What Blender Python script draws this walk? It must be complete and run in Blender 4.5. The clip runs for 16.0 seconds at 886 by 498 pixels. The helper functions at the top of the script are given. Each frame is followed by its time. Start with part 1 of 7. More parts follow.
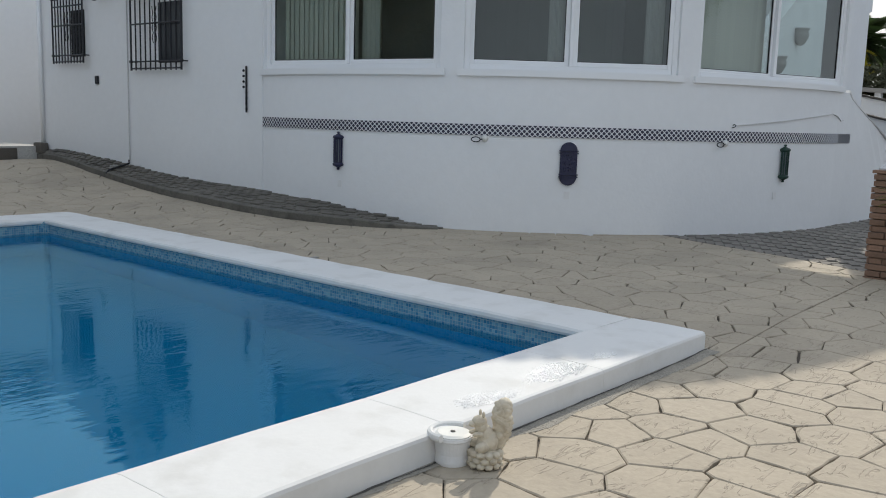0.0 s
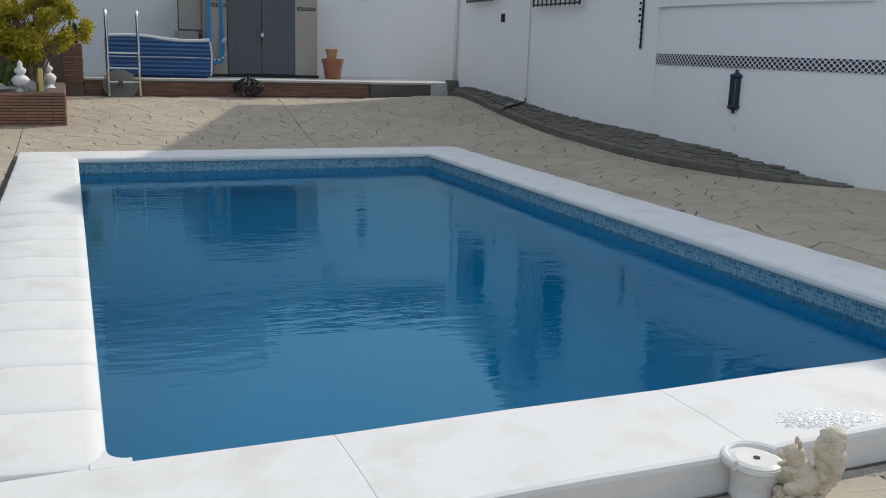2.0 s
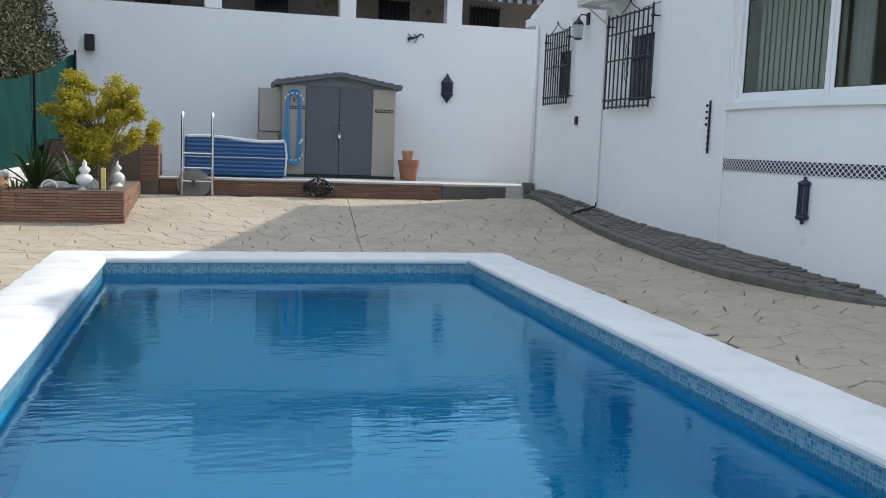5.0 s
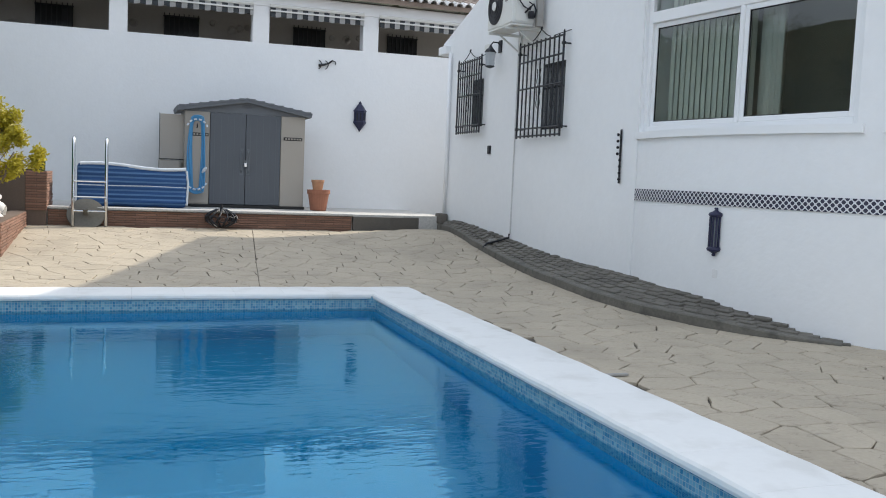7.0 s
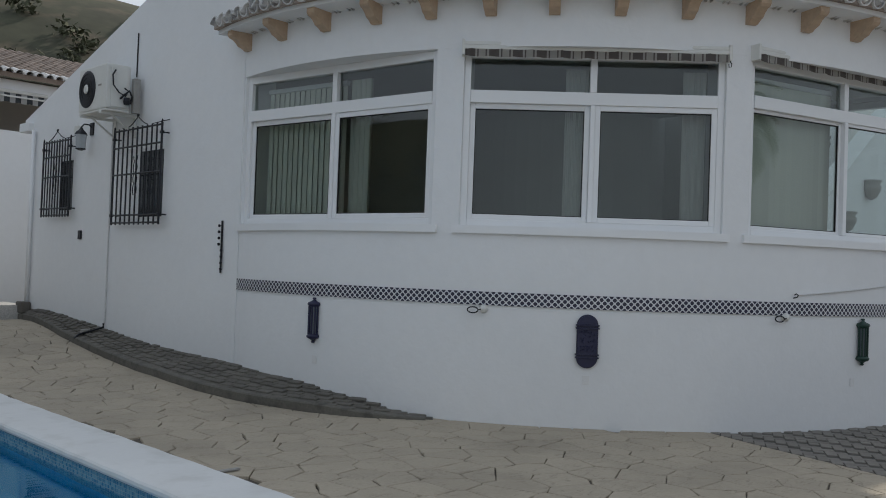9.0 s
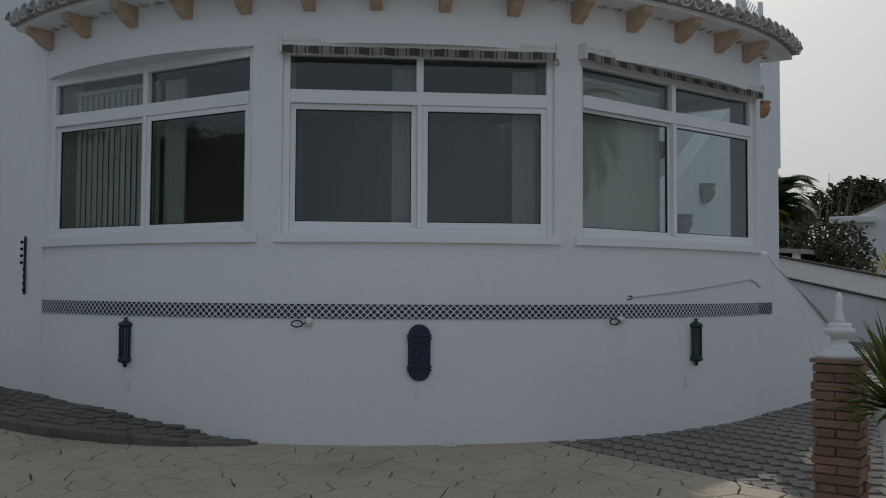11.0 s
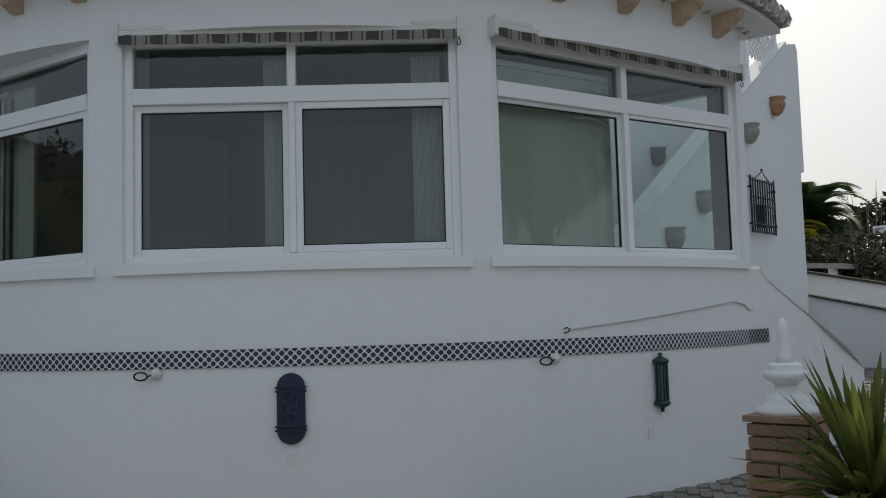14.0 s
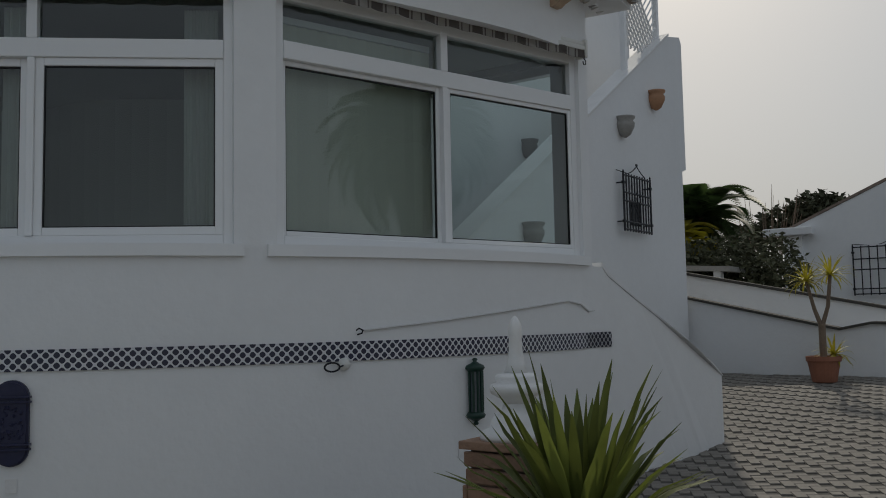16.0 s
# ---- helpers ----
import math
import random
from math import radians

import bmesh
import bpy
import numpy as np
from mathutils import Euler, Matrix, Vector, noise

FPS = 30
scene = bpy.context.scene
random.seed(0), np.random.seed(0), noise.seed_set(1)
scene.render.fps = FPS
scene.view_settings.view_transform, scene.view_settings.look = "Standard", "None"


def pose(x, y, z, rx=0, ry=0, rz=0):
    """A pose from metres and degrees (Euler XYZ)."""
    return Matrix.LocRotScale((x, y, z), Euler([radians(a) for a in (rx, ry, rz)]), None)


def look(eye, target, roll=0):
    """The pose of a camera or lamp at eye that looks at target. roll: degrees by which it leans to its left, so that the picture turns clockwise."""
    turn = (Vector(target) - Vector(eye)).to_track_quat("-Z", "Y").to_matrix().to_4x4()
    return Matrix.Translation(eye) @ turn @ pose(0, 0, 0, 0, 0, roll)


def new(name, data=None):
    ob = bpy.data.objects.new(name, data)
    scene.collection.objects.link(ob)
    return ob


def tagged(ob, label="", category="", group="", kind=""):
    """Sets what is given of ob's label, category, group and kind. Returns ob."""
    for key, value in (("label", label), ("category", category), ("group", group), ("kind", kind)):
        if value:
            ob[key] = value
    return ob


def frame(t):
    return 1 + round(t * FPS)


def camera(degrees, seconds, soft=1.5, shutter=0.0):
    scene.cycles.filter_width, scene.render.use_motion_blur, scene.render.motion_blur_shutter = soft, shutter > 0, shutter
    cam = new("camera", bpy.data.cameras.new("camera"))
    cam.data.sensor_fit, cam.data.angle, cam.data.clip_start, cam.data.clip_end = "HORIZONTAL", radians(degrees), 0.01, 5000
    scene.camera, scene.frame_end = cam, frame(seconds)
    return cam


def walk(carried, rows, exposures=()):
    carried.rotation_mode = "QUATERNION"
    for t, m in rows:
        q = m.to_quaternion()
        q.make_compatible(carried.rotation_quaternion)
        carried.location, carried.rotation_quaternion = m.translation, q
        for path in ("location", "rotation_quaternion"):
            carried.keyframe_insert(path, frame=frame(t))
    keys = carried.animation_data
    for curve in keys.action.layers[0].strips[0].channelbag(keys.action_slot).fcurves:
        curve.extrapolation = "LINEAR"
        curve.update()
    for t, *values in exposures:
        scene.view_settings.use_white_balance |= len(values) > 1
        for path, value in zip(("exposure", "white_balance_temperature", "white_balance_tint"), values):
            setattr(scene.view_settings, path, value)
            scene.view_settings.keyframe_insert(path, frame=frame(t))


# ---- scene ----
cam = camera(52.8, 16.0, 1.0)
PATH = [
    (0, (-0.888, -2.939, 1.338), (0.613, -1.651, 1.044), 1.7),
    (0.5, (-0.569, -2.746, 1.238), (0.657, -1.209, 0.871), 1.6),
    (1, (-0.507, -2.785, 1.292), (0.528, -1.133, 0.844), 1.8),
    (1.5, (-0.289, -2.789, 1.299), (0.596, -1.055, 0.841), 1.6),
    (2, (-0.013, -2.63, 1.244), (0.741, -0.83, 0.804), 1.8),
    (2.5, (0.168, -2.565, 1.258), (0.824, -0.72, 0.849), 2.0),
    (3, (0.336, -2.464, 1.248), (0.92, -0.586, 0.884), 2.4),
    (3.5, (0.508, -2.364, 1.267), (1.042, -0.465, 0.937), 2.3),
    (4, (0.665, -2.304, 1.301), (1.177, -0.394, 0.998), 2.1),
    (4.2, (0.74, -2.384, 1.305), (1.253, -0.472, 1.021), 2.2),
    (6.3, (1.493, -2.096, 1.291), (1.997, -0.171, 1.095), 2.0),
    (6.5, (1.518, -2.027, 1.301), (2.048, -0.108, 1.112), 1.9),
    (7, (1.441, -1.897, 1.283), (2.109, -0.018, 1.125), 2.4),
    (7.3, (1.382, -1.99, 1.326), (2.149, -0.148, 1.193), 2.3),
    (7.5, (1.378, -2.063, 1.34), (2.226, -0.254, 1.239), 2.5),
    (8, (1.214, -2.267, 1.452), (2.274, -0.571, 1.405), 2.4),
    (8.5, (1.133, -2.212, 1.501), (2.396, -0.661, 1.504), 2.3),
    (9, (1.15, -2.131, 1.484), (2.566, -0.719, 1.525), 2.1),
    (9.5, (1.233, -2.067, 1.453), (2.755, -0.772, 1.512), 1.6),
    (10, (1.406, -2.063, 1.448), (2.991, -0.845, 1.511), 1.0),
    (10.2, (1.467, -2.074, 1.443), (3.069, -0.878, 1.507), 0.8),
    (12.5, (2.881, -2.135, 1.409), (4.461, -0.913, 1.518), -1.0),
    (13, (3.293, -2.165, 1.415), (4.849, -0.915, 1.537), -1.2),
    (13.5, (3.697, -2.205, 1.445), (5.229, -0.926, 1.577), -1.4),
    (14, (4.068, -2.183, 1.448), (5.584, -0.889, 1.602), -1.6),
    (14.5, (4.5, -2.192, 1.373), (5.983, -0.866, 1.577), -2.0),
    (15, (4.855, -2.184, 1.36), (6.319, -0.843, 1.602), -1.9),
    (15.5, (5.173, -2.234, 1.367), (6.646, -0.907, 1.634), -1.4),
    (16, (5.49, -2.384, 1.399), (7.104, -1.213, 1.555), -1.1),
]
EXPOSURES = [
    (0.0, -0.3, 6300, 8), (1.5, -0.3, 6250, 9), (2.5, -0.47, 6200, 9), (4.0, -0.08, 6100, 8), (6.5, 0.33, 6250, 8), (7.5, 0.4, 6400, 9), (8.0, 0.34, 6400, 9), (8.5, -0.08, 6400, 9), (9.0, -0.6, 6400, 8),
    (9.5, -1.33, 6350, 8), (10.0, -1.45, 6250, 7), (12.5, -0.74, 6400, 8), (13.0, -0.97, 6300, 7), (14.0, -0.78, 6330, 7), (14.5, -1.18, 6380, 7), (15.0, -1.3, 6400, 7), (16.0, -1.4, 6480, 7),
]
walk(cam, [(t, look(eye, target, roll)) for t, eye, target, roll in PATH], EXPOSURES)

# ---- world, sun, exposure ----
SUN_DIR = Vector((0.915, 0.4, 0.0)).normalized()
SUN_EL = radians(36)
world = bpy.data.worlds.new("sky")
scene.world = world
world.use_nodes = True
wn = world.node_tree.nodes
sky = wn.new("ShaderNodeTexSky")
sky.sky_type = "NISHITA"
sky.sun_disc = False
sky.sun_elevation = SUN_EL
sky.sun_rotation = math.atan2(SUN_DIR.x, SUN_DIR.y)
sky.air_density, sky.dust_density, sky.ozone_density = 1.0, 5.0, 1.0
wn["Background"].inputs["Strength"].default_value = 0.114
pale = wn.new("ShaderNodeMixRGB")
pale.inputs[0].default_value = 0.66
pale.inputs[2].default_value = (9.4, 10.2, 11.4, 1)
world.node_tree.links.new(sky.outputs[0], pale.inputs[1])
world.node_tree.links.new(pale.outputs[0], wn["Background"].inputs["Color"])
sun = new("sun", bpy.data.lights.new("sun", "SUN"))
sun.data.energy, sun.data.angle, sun.data.color = 3.4, radians(0.8), (1.0, 0.9, 0.76)
sd = SUN_DIR * math.cos(SUN_EL) + Vector((0, 0, math.sin(SUN_EL)))
sun.matrix_world = look(sd * 50, (0, 0, 0))


# ---- materials ----
def material(name, colour, rough=0.7, metal=0.0, grain=30.0, spread=0.15, stain=0.15, stain_scale=0.8, bump=0.15, bump_scale=60.0,
             piece=0.0, spec=0.5, dark=None):
    """Base colour broken up by fine grain, by broad stains, and from piece to piece."""
    m = bpy.data.materials.new(name)
    m.use_nodes = True
    nt = m.node_tree
    b = nt.nodes["Principled BSDF"]
    b.inputs["Roughness"].default_value, b.inputs["Metallic"].default_value = rough, metal
    b.inputs["Specular IOR Level"].default_value = spec
    geo = nt.nodes.new("ShaderNodeNewGeometry")

    def noisy(scale, detail):
        n = nt.nodes.new("ShaderNodeTexNoise")
        n.inputs["Scale"].default_value, n.inputs["Detail"].default_value = scale, detail
        nt.links.new(geo.outputs["Position"], n.inputs["Vector"])
        return n.outputs["Fac"]

    def maths(op, a, c):
        n = nt.nodes.new("ShaderNodeMath")
        n.operation = op
        for k, v in enumerate((a, c)):
            if isinstance(v, (int, float)):
                n.inputs[k].default_value = v
            else:
                nt.links.new(v, n.inputs[k])
        return n.outputs[0]

    fine, broad = noisy(grain, 4), noisy(stain_scale, 5)
    value = maths("ADD", maths("MULTIPLY", maths("SUBTRACT", fine, 0.5), spread * 2), 1.0)
    value = maths("ADD", value, maths("MULTIPLY", maths("SUBTRACT", broad, 0.5), stain * 2.4))
    if piece:
        info = nt.nodes.new("ShaderNodeObjectInfo")
        value = maths("ADD", value, maths("MULTIPLY", maths("SUBTRACT", info.outputs["Random"], 0.5), piece * 2))
        value = maths("ADD", value, maths("MULTIPLY", maths("SUBTRACT", geo.outputs["Random Per Island"], 0.5), piece * 2))
    rgb = nt.nodes.new("ShaderNodeMixRGB")
    rgb.blend_type = "MULTIPLY"
    rgb.inputs[0].default_value = 1
    rgb.inputs[1].default_value = (*colour, 1)
    nt.links.new(value, rgb.inputs[2])
    out = rgb.outputs[0]
    if dark:
        ramp = nt.nodes.new("ShaderNodeValToRGB")
        ramp.color_ramp.elements[0].position, ramp.color_ramp.elements[1].position = 0.52, 0.68
        nt.links.new(noisy(stain_scale * 2.3, 6), ramp.inputs[0])
        mix = nt.nodes.new("ShaderNodeMixRGB")
        nt.links.new(maths("MULTIPLY", ramp.outputs[0], dark[3]), mix.inputs[0])
        nt.links.new(out, mix.inputs[1])
        mix.inputs[2].default_value = (*dark[:3], 1)
        out = mix.outputs[0]
    nt.links.new(out, b.inputs["Base Color"])
    nt.links.new(maths("ADD", maths("MULTIPLY", maths("SUBTRACT", broad, 0.5), 0.25), rough), b.inputs["Roughness"])
    if bump:
        bn = nt.nodes.new("ShaderNodeBump")
        bn.inputs["Strength"].default_value, bn.inputs["Distance"].default_value = bump, 0.01
        nt.links.new(noisy(bump_scale, 4), bn.inputs["Height"])
        nt.links.new(bn.outputs[0], b.inputs["Normal"])
    return m


PLASTER = material("white_plaster", (0.78, 0.79, 0.8), 0.85, grain=9, spread=0.03, stain=0.045, stain_scale=0.6, bump=0.22, bump_scale=22)
COPING = material("coping_paint", (0.71, 0.71, 0.7), 0.75, grain=22, spread=0.03, stain=0.05, stain_scale=1.4, bump=0.12, bump_scale=30, piece=0.012,
                  dark=(0.5, 0.49, 0.46, 0.35))
STONE = material("stamped_concrete", (0.395, 0.34, 0.262), 0.82, grain=35, spread=0.14, stain=0.12, stain_scale=0.5, bump=0.6, bump_scale=14, piece=0.05,
                 dark=(0.3, 0.26, 0.2, 0.5))


def cleft(m, along=2.2, across=9.0, depth=0.5):
    """Adds the dark broken clefts of stamped slate: thin wandering streaks, cut in as relief."""
    nt = m.node_tree
    b = nt.nodes["Principled BSDF"]
    geo, mp = nt.nodes.new("ShaderNodeNewGeometry"), nt.nodes.new("ShaderNodeMapping")
    mp.inputs["Rotation"].default_value = (0, 0, 0.35)
    mp.inputs["Scale"].default_value = (along, across, 1)
    nt.links.new(geo.outputs["Position"], mp.inputs[0])
    n, gate = nt.nodes.new("ShaderNodeTexNoise"), nt.nodes.new("ShaderNodeTexNoise")
    n.inputs["Scale"].default_value, n.inputs["Detail"].default_value, n.inputs["Distortion"].default_value = 1.6, 3.0, 0.6
    gate.inputs["Scale"].default_value, gate.inputs["Detail"].default_value = 5.5, 2.0
    nt.links.new(mp.outputs[0], n.inputs["Vector"])
    nt.links.new(geo.outputs["Position"], gate.inputs["Vector"])

    def maths(op, a, c):
        k = nt.nodes.new("ShaderNodeMath")
        k.operation = op
        for j, v in enumerate((a, c)):
            if isinstance(v, (int, float)):
                k.inputs[j].default_value = v
            else:
                nt.links.new(v, k.inputs[j])
        return k.outputs[0]

    ridge = maths("ABSOLUTE", maths("SUBTRACT", n.outputs["Fac"], 0.5), 0)
    line = nt.nodes.new("ShaderNodeValToRGB")
    line.color_ramp.elements[0].position, line.color_ramp.elements[1].position = 0.004, 0.02
    line.color_ramp.elements[0].color, line.color_ramp.elements[1].color = (1, 1, 1, 1), (0, 0, 0, 1)
    nt.links.new(ridge, line.inputs[0])
    gap_ramp = nt.nodes.new("ShaderNodeValToRGB")
    gap_ramp.color_ramp.elements[0].position, gap_ramp.color_ramp.elements[1].position = 0.46, 0.54
    nt.links.new(gate.outputs["Fac"], gap_ramp.inputs[0])
    mask = maths("MULTIPLY", line.outputs[0], gap_ramp.outputs[0])
    old = b.inputs["Base Color"].links[0].from_socket
    mix = nt.nodes.new("ShaderNodeMixRGB")
    nt.links.new(maths("MULTIPLY", mask, 0.24), mix.inputs[0])
    nt.links.new(old, mix.inputs[1])
    mix.inputs[2].default_value = (0.13, 0.11, 0.085, 1)
    nt.links.new(mix.outputs[0], b.inputs["Base Color"])
    bn = nt.nodes.new("ShaderNodeBump")
    bn.inputs["Strength"].default_value, bn.inputs["Distance"].default_value = depth, 0.012
    nt.links.new(maths("SUBTRACT", maths("MULTIPLY", n.outputs["Fac"], 0.8), mask), bn.inputs["Height"])
    nt.links.new(b.inputs["Normal"].links[0].from_socket, bn.inputs["Normal"])
    nt.links.new(bn.outputs[0], b.inputs["Normal"])


cleft(STONE)
JOINT = material("joint_concrete", (0.1, 0.085, 0.068), 0.9, grain=40, spread=0.3, stain=0.25, bump=0.4)
PAVER = material("grey_paver", (0.19, 0.175, 0.155), 0.85, grain=60, spread=0.2, stain=0.2, stain_scale=0.7, bump=0.4, piece=0.12)
PATHPAVER = material("weathered_paver", (0.125, 0.115, 0.098), 0.88, grain=60, spread=0.25, stain=0.3, stain_scale=1.2, bump=0.5, piece=0.15)
KERB = material("weathered_kerb", (0.13, 0.122, 0.105), 0.9, grain=40, spread=0.3, stain=0.35, stain_scale=2.5, bump=0.7, bump_scale=30, dark=(0.06, 0.058, 0.05, 0.7))
PAVERJOINT = material("paver_joint_sand", (0.07, 0.066, 0.06), 0.95, grain=50, spread=0.25)
BRICK = material("red_brick", (0.225, 0.125, 0.088), 0.85, grain=45, spread=0.22, stain=0.2, stain_scale=2.0, bump=0.5, piece=0.2)
PILLARBRICK = material("brown_brick", (0.235, 0.145, 0.1), 0.85, grain=45, spread=0.22, stain=0.25, stain_scale=3.0, bump=0.5, piece=0.22)
MORTAR = material("mortar", (0.13, 0.095, 0.075), 0.95, grain=50, spread=0.2)
WOODEDGE = material("weathered_timber", (0.11, 0.1, 0.088), 0.85, grain=40, spread=0.25, stain=0.25)
GRAVEL = material("pale_gravel", (0.5, 0.49, 0.47), 0.9, grain=45, spread=0.5, stain=0.15, bump=1.0, bump_scale=50)
PVC = material("white_pvc", (0.8, 0.81, 0.82), 0.35, grain=20, spread=0.01, stain=0.02, bump=0.03)
IRON = material("black_iron", (0.012, 0.013, 0.018), 0.45, metal=0.3, spread=0.2, bump=0.1)
BLUELAMP = material("blue_glazed_metal", (0.012, 0.014, 0.05), 0.38, spread=0.25, stain=0.2, bump=0.2)
GREENLAMP = material("green_painted_metal", (0.006, 0.035, 0.025), 0.38, spread=0.25, stain=0.2, bump=0.2)
SHEDGREY = material("dark_grey_resin", (0.085, 0.095, 0.11), 0.55, grain=60, spread=0.06, stain=0.05, bump=0.1)
SHEDBEIGE = material("taupe_resin", (0.36, 0.33, 0.29), 0.6, grain=60, spread=0.05, stain=0.06, bump=0.1)
SHEDROOF = material("slate_grey_resin_roof", (0.12, 0.13, 0.145), 0.6, grain=60, spread=0.08, stain=0.08, bump=0.15)
STEEL = material("polished_steel", (0.62, 0.63, 0.65), 0.16, metal=1.0, spread=0.02, stain=0.03, bump=0)
TERRACOTTA = material("terracotta", (0.3, 0.125, 0.075), 0.8, grain=30, spread=0.12, stain=0.2, stain_scale=5, bump=0.2)
PALECLAY = material("pale_terracotta", (0.42, 0.23, 0.13), 0.8, grain=30, spread=0.12, stain=0.2, stain_scale=5, bump=0.2)
CREAM = material("cream_stone", (0.6, 0.54, 0.43), 0.85, grain=40, spread=0.1, stain=0.2, stain_scale=9, bump=0.5, bump_scale=70, dark=(0.36, 0.29, 0.2, 0.5))
WHITESTONE = material("white_cast_stone", (0.74, 0.74, 0.74), 0.7, grain=40, spread=0.04, stain=0.08, stain_scale=4, bump=0.2)
SOIL = material("dark_soil", (0.05, 0.035, 0.025), 0.95, grain=40, spread=0.5, bump=1.0, bump_scale=40)
WOOD = material("pale_corbel_wood", (0.5, 0.37, 0.26), 0.65, grain=25, spread=0.15, stain=0.15, stain_scale=6, bump=0.2)
ROOFTILE = material("weathered_roof_tile", (0.36, 0.3, 0.26), 0.85, grain=30, spread=0.25, stain=0.35, stain_scale=2, bump=0.4, piece=0.15)
TILEWHITE = material("whitewashed_tile", (0.62, 0.61, 0.6), 0.85, grain=30, spread=0.15, stain=0.25, stain_scale=3, bump=0.4, piece=0.06, dark=(0.16, 0.15, 0.15, 0.8))
REDTILE = material("old_clay_roof_tile", (0.25, 0.195, 0.16), 0.85, grain=20, spread=0.25, stain=0.3, stain_scale=1.5, bump=0.4, piece=0.2)
BLIND = material("fabric_blind", (0.72, 0.73, 0.66), 0.85, grain=80, spread=0.04, stain=0.04, piece=0.06)
CURTAIN = material("grey_net_curtain", (0.66, 0.67, 0.65), 0.9, grain=80, spread=0.05, stain=0.06)
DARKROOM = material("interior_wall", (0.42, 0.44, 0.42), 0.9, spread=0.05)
INFLOOR = material("interior_floor", (0.3, 0.26, 0.22), 0.6, spread=0.15)
POOLPAINT = material("blue_pool_plaster", (0.001, 0.37, 0.63), 0.7, grain=12, spread=0.05, stain=0.08, stain_scale=0.6, bump=0.1)
GREENMESH = material("green_windbreak_mesh", (0.005, 0.045, 0.04), 0.85, spec=0.1, grain=60, spread=0.4, stain=0.3, stain_scale=3, bump=0.6, bump_scale=40)
LEAFYELLOW = material("yellow_green_leaf", (0.38, 0.33, 0.028), 0.55, grain=12, spread=0.3, stain=0.3, stain_scale=3, bump=0.05, piece=0.3)
LEAFGREEN = material("green_leaf", (0.06, 0.1, 0.03), 0.5, grain=12, spread=0.3, stain=0.2, bump=0.05, piece=0.3)
YUCCALEAF = material("yucca_leaf", (0.13, 0.16, 0.035), 0.55, spec=0.3, grain=10, spread=0.3, stain=0.35, stain_scale=4, bump=0.1, piece=0.3)


def thin_leaf(mat, share):
    """Let part of the light through a thin leaf."""
    nt = mat.node_tree
    b = nt.nodes["Principled BSDF"]
    through_leaf = nt.nodes.new("ShaderNodeBsdfTranslucent")
    nt.links.new(b.inputs["Base Color"].links[0].from_socket, through_leaf.inputs["Color"])
    mix = nt.nodes.new("ShaderNodeMixShader")
    mix.inputs[0].default_value = share
    nt.links.new(b.outputs[0], mix.inputs[1])
    nt.links.new(through_leaf.outputs[0], mix.inputs[2])
    nt.links.new(mix.outputs[0], nt.nodes["Material Output"].inputs["Surface"])


for leaf in (LEAFYELLOW, LEAFGREEN, YUCCALEAF):
    thin_leaf(leaf, 0.4)
BARK = material("grey_bark", (0.2, 0.15, 0.11), 0.9, grain=30, spread=0.3, stain=0.2, bump=0.7)
SCRUB = material("hillside_scrub", (0.05, 0.052, 0.03), 0.95, grain=0.7, spread=0.5, stain=0.5, stain_scale=0.12, bump=0.8, bump_scale=2, dark=(0.15, 0.11, 0.075, 0.6))
BUSH = material("olive_bush", (0.085, 0.09, 0.05), 0.9, grain=4, spread=0.5, stain=0.3, bump=0.6, bump_scale=6, piece=0.2)
GREYROCK = material("grey_stone", (0.32, 0.31, 0.29), 0.85, grain=20, spread=0.2, stain=0.2, bump=0.6)
OFFWHITE = material("off_white_metal", (0.68, 0.68, 0.65), 0.45, grain=30, spread=0.03, stain=0.06, stain_scale=3, bump=0.05)
RUBBER = material("black_rubber", (0.012, 0.012, 0.012), 0.6, spread=0.2)
HOSEBLUE = material("blue_hose", (0.07, 0.27, 0.5), 0.5, spread=0.1, stain=0.1)
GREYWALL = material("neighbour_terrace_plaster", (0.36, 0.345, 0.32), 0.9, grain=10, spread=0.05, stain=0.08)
YELLOW = material("yellow_paint", (0.62, 0.5, 0.16), 0.6, spread=0.1)
GLASSBALL = material("glazed_grey_ball", (0.42, 0.45, 0.48), 0.15, spread=0.1)
NOTCH = material("white_cable", (0.6, 0.6, 0.6), 0.6)


DARKSTONE = material("dark_concrete", (0.14, 0.135, 0.12), 0.85, grain=30, spread=0.2)
PLASTERCLOTH = material("white_cloth", (0.62, 0.66, 0.7), 0.9, grain=60, spread=0.08)


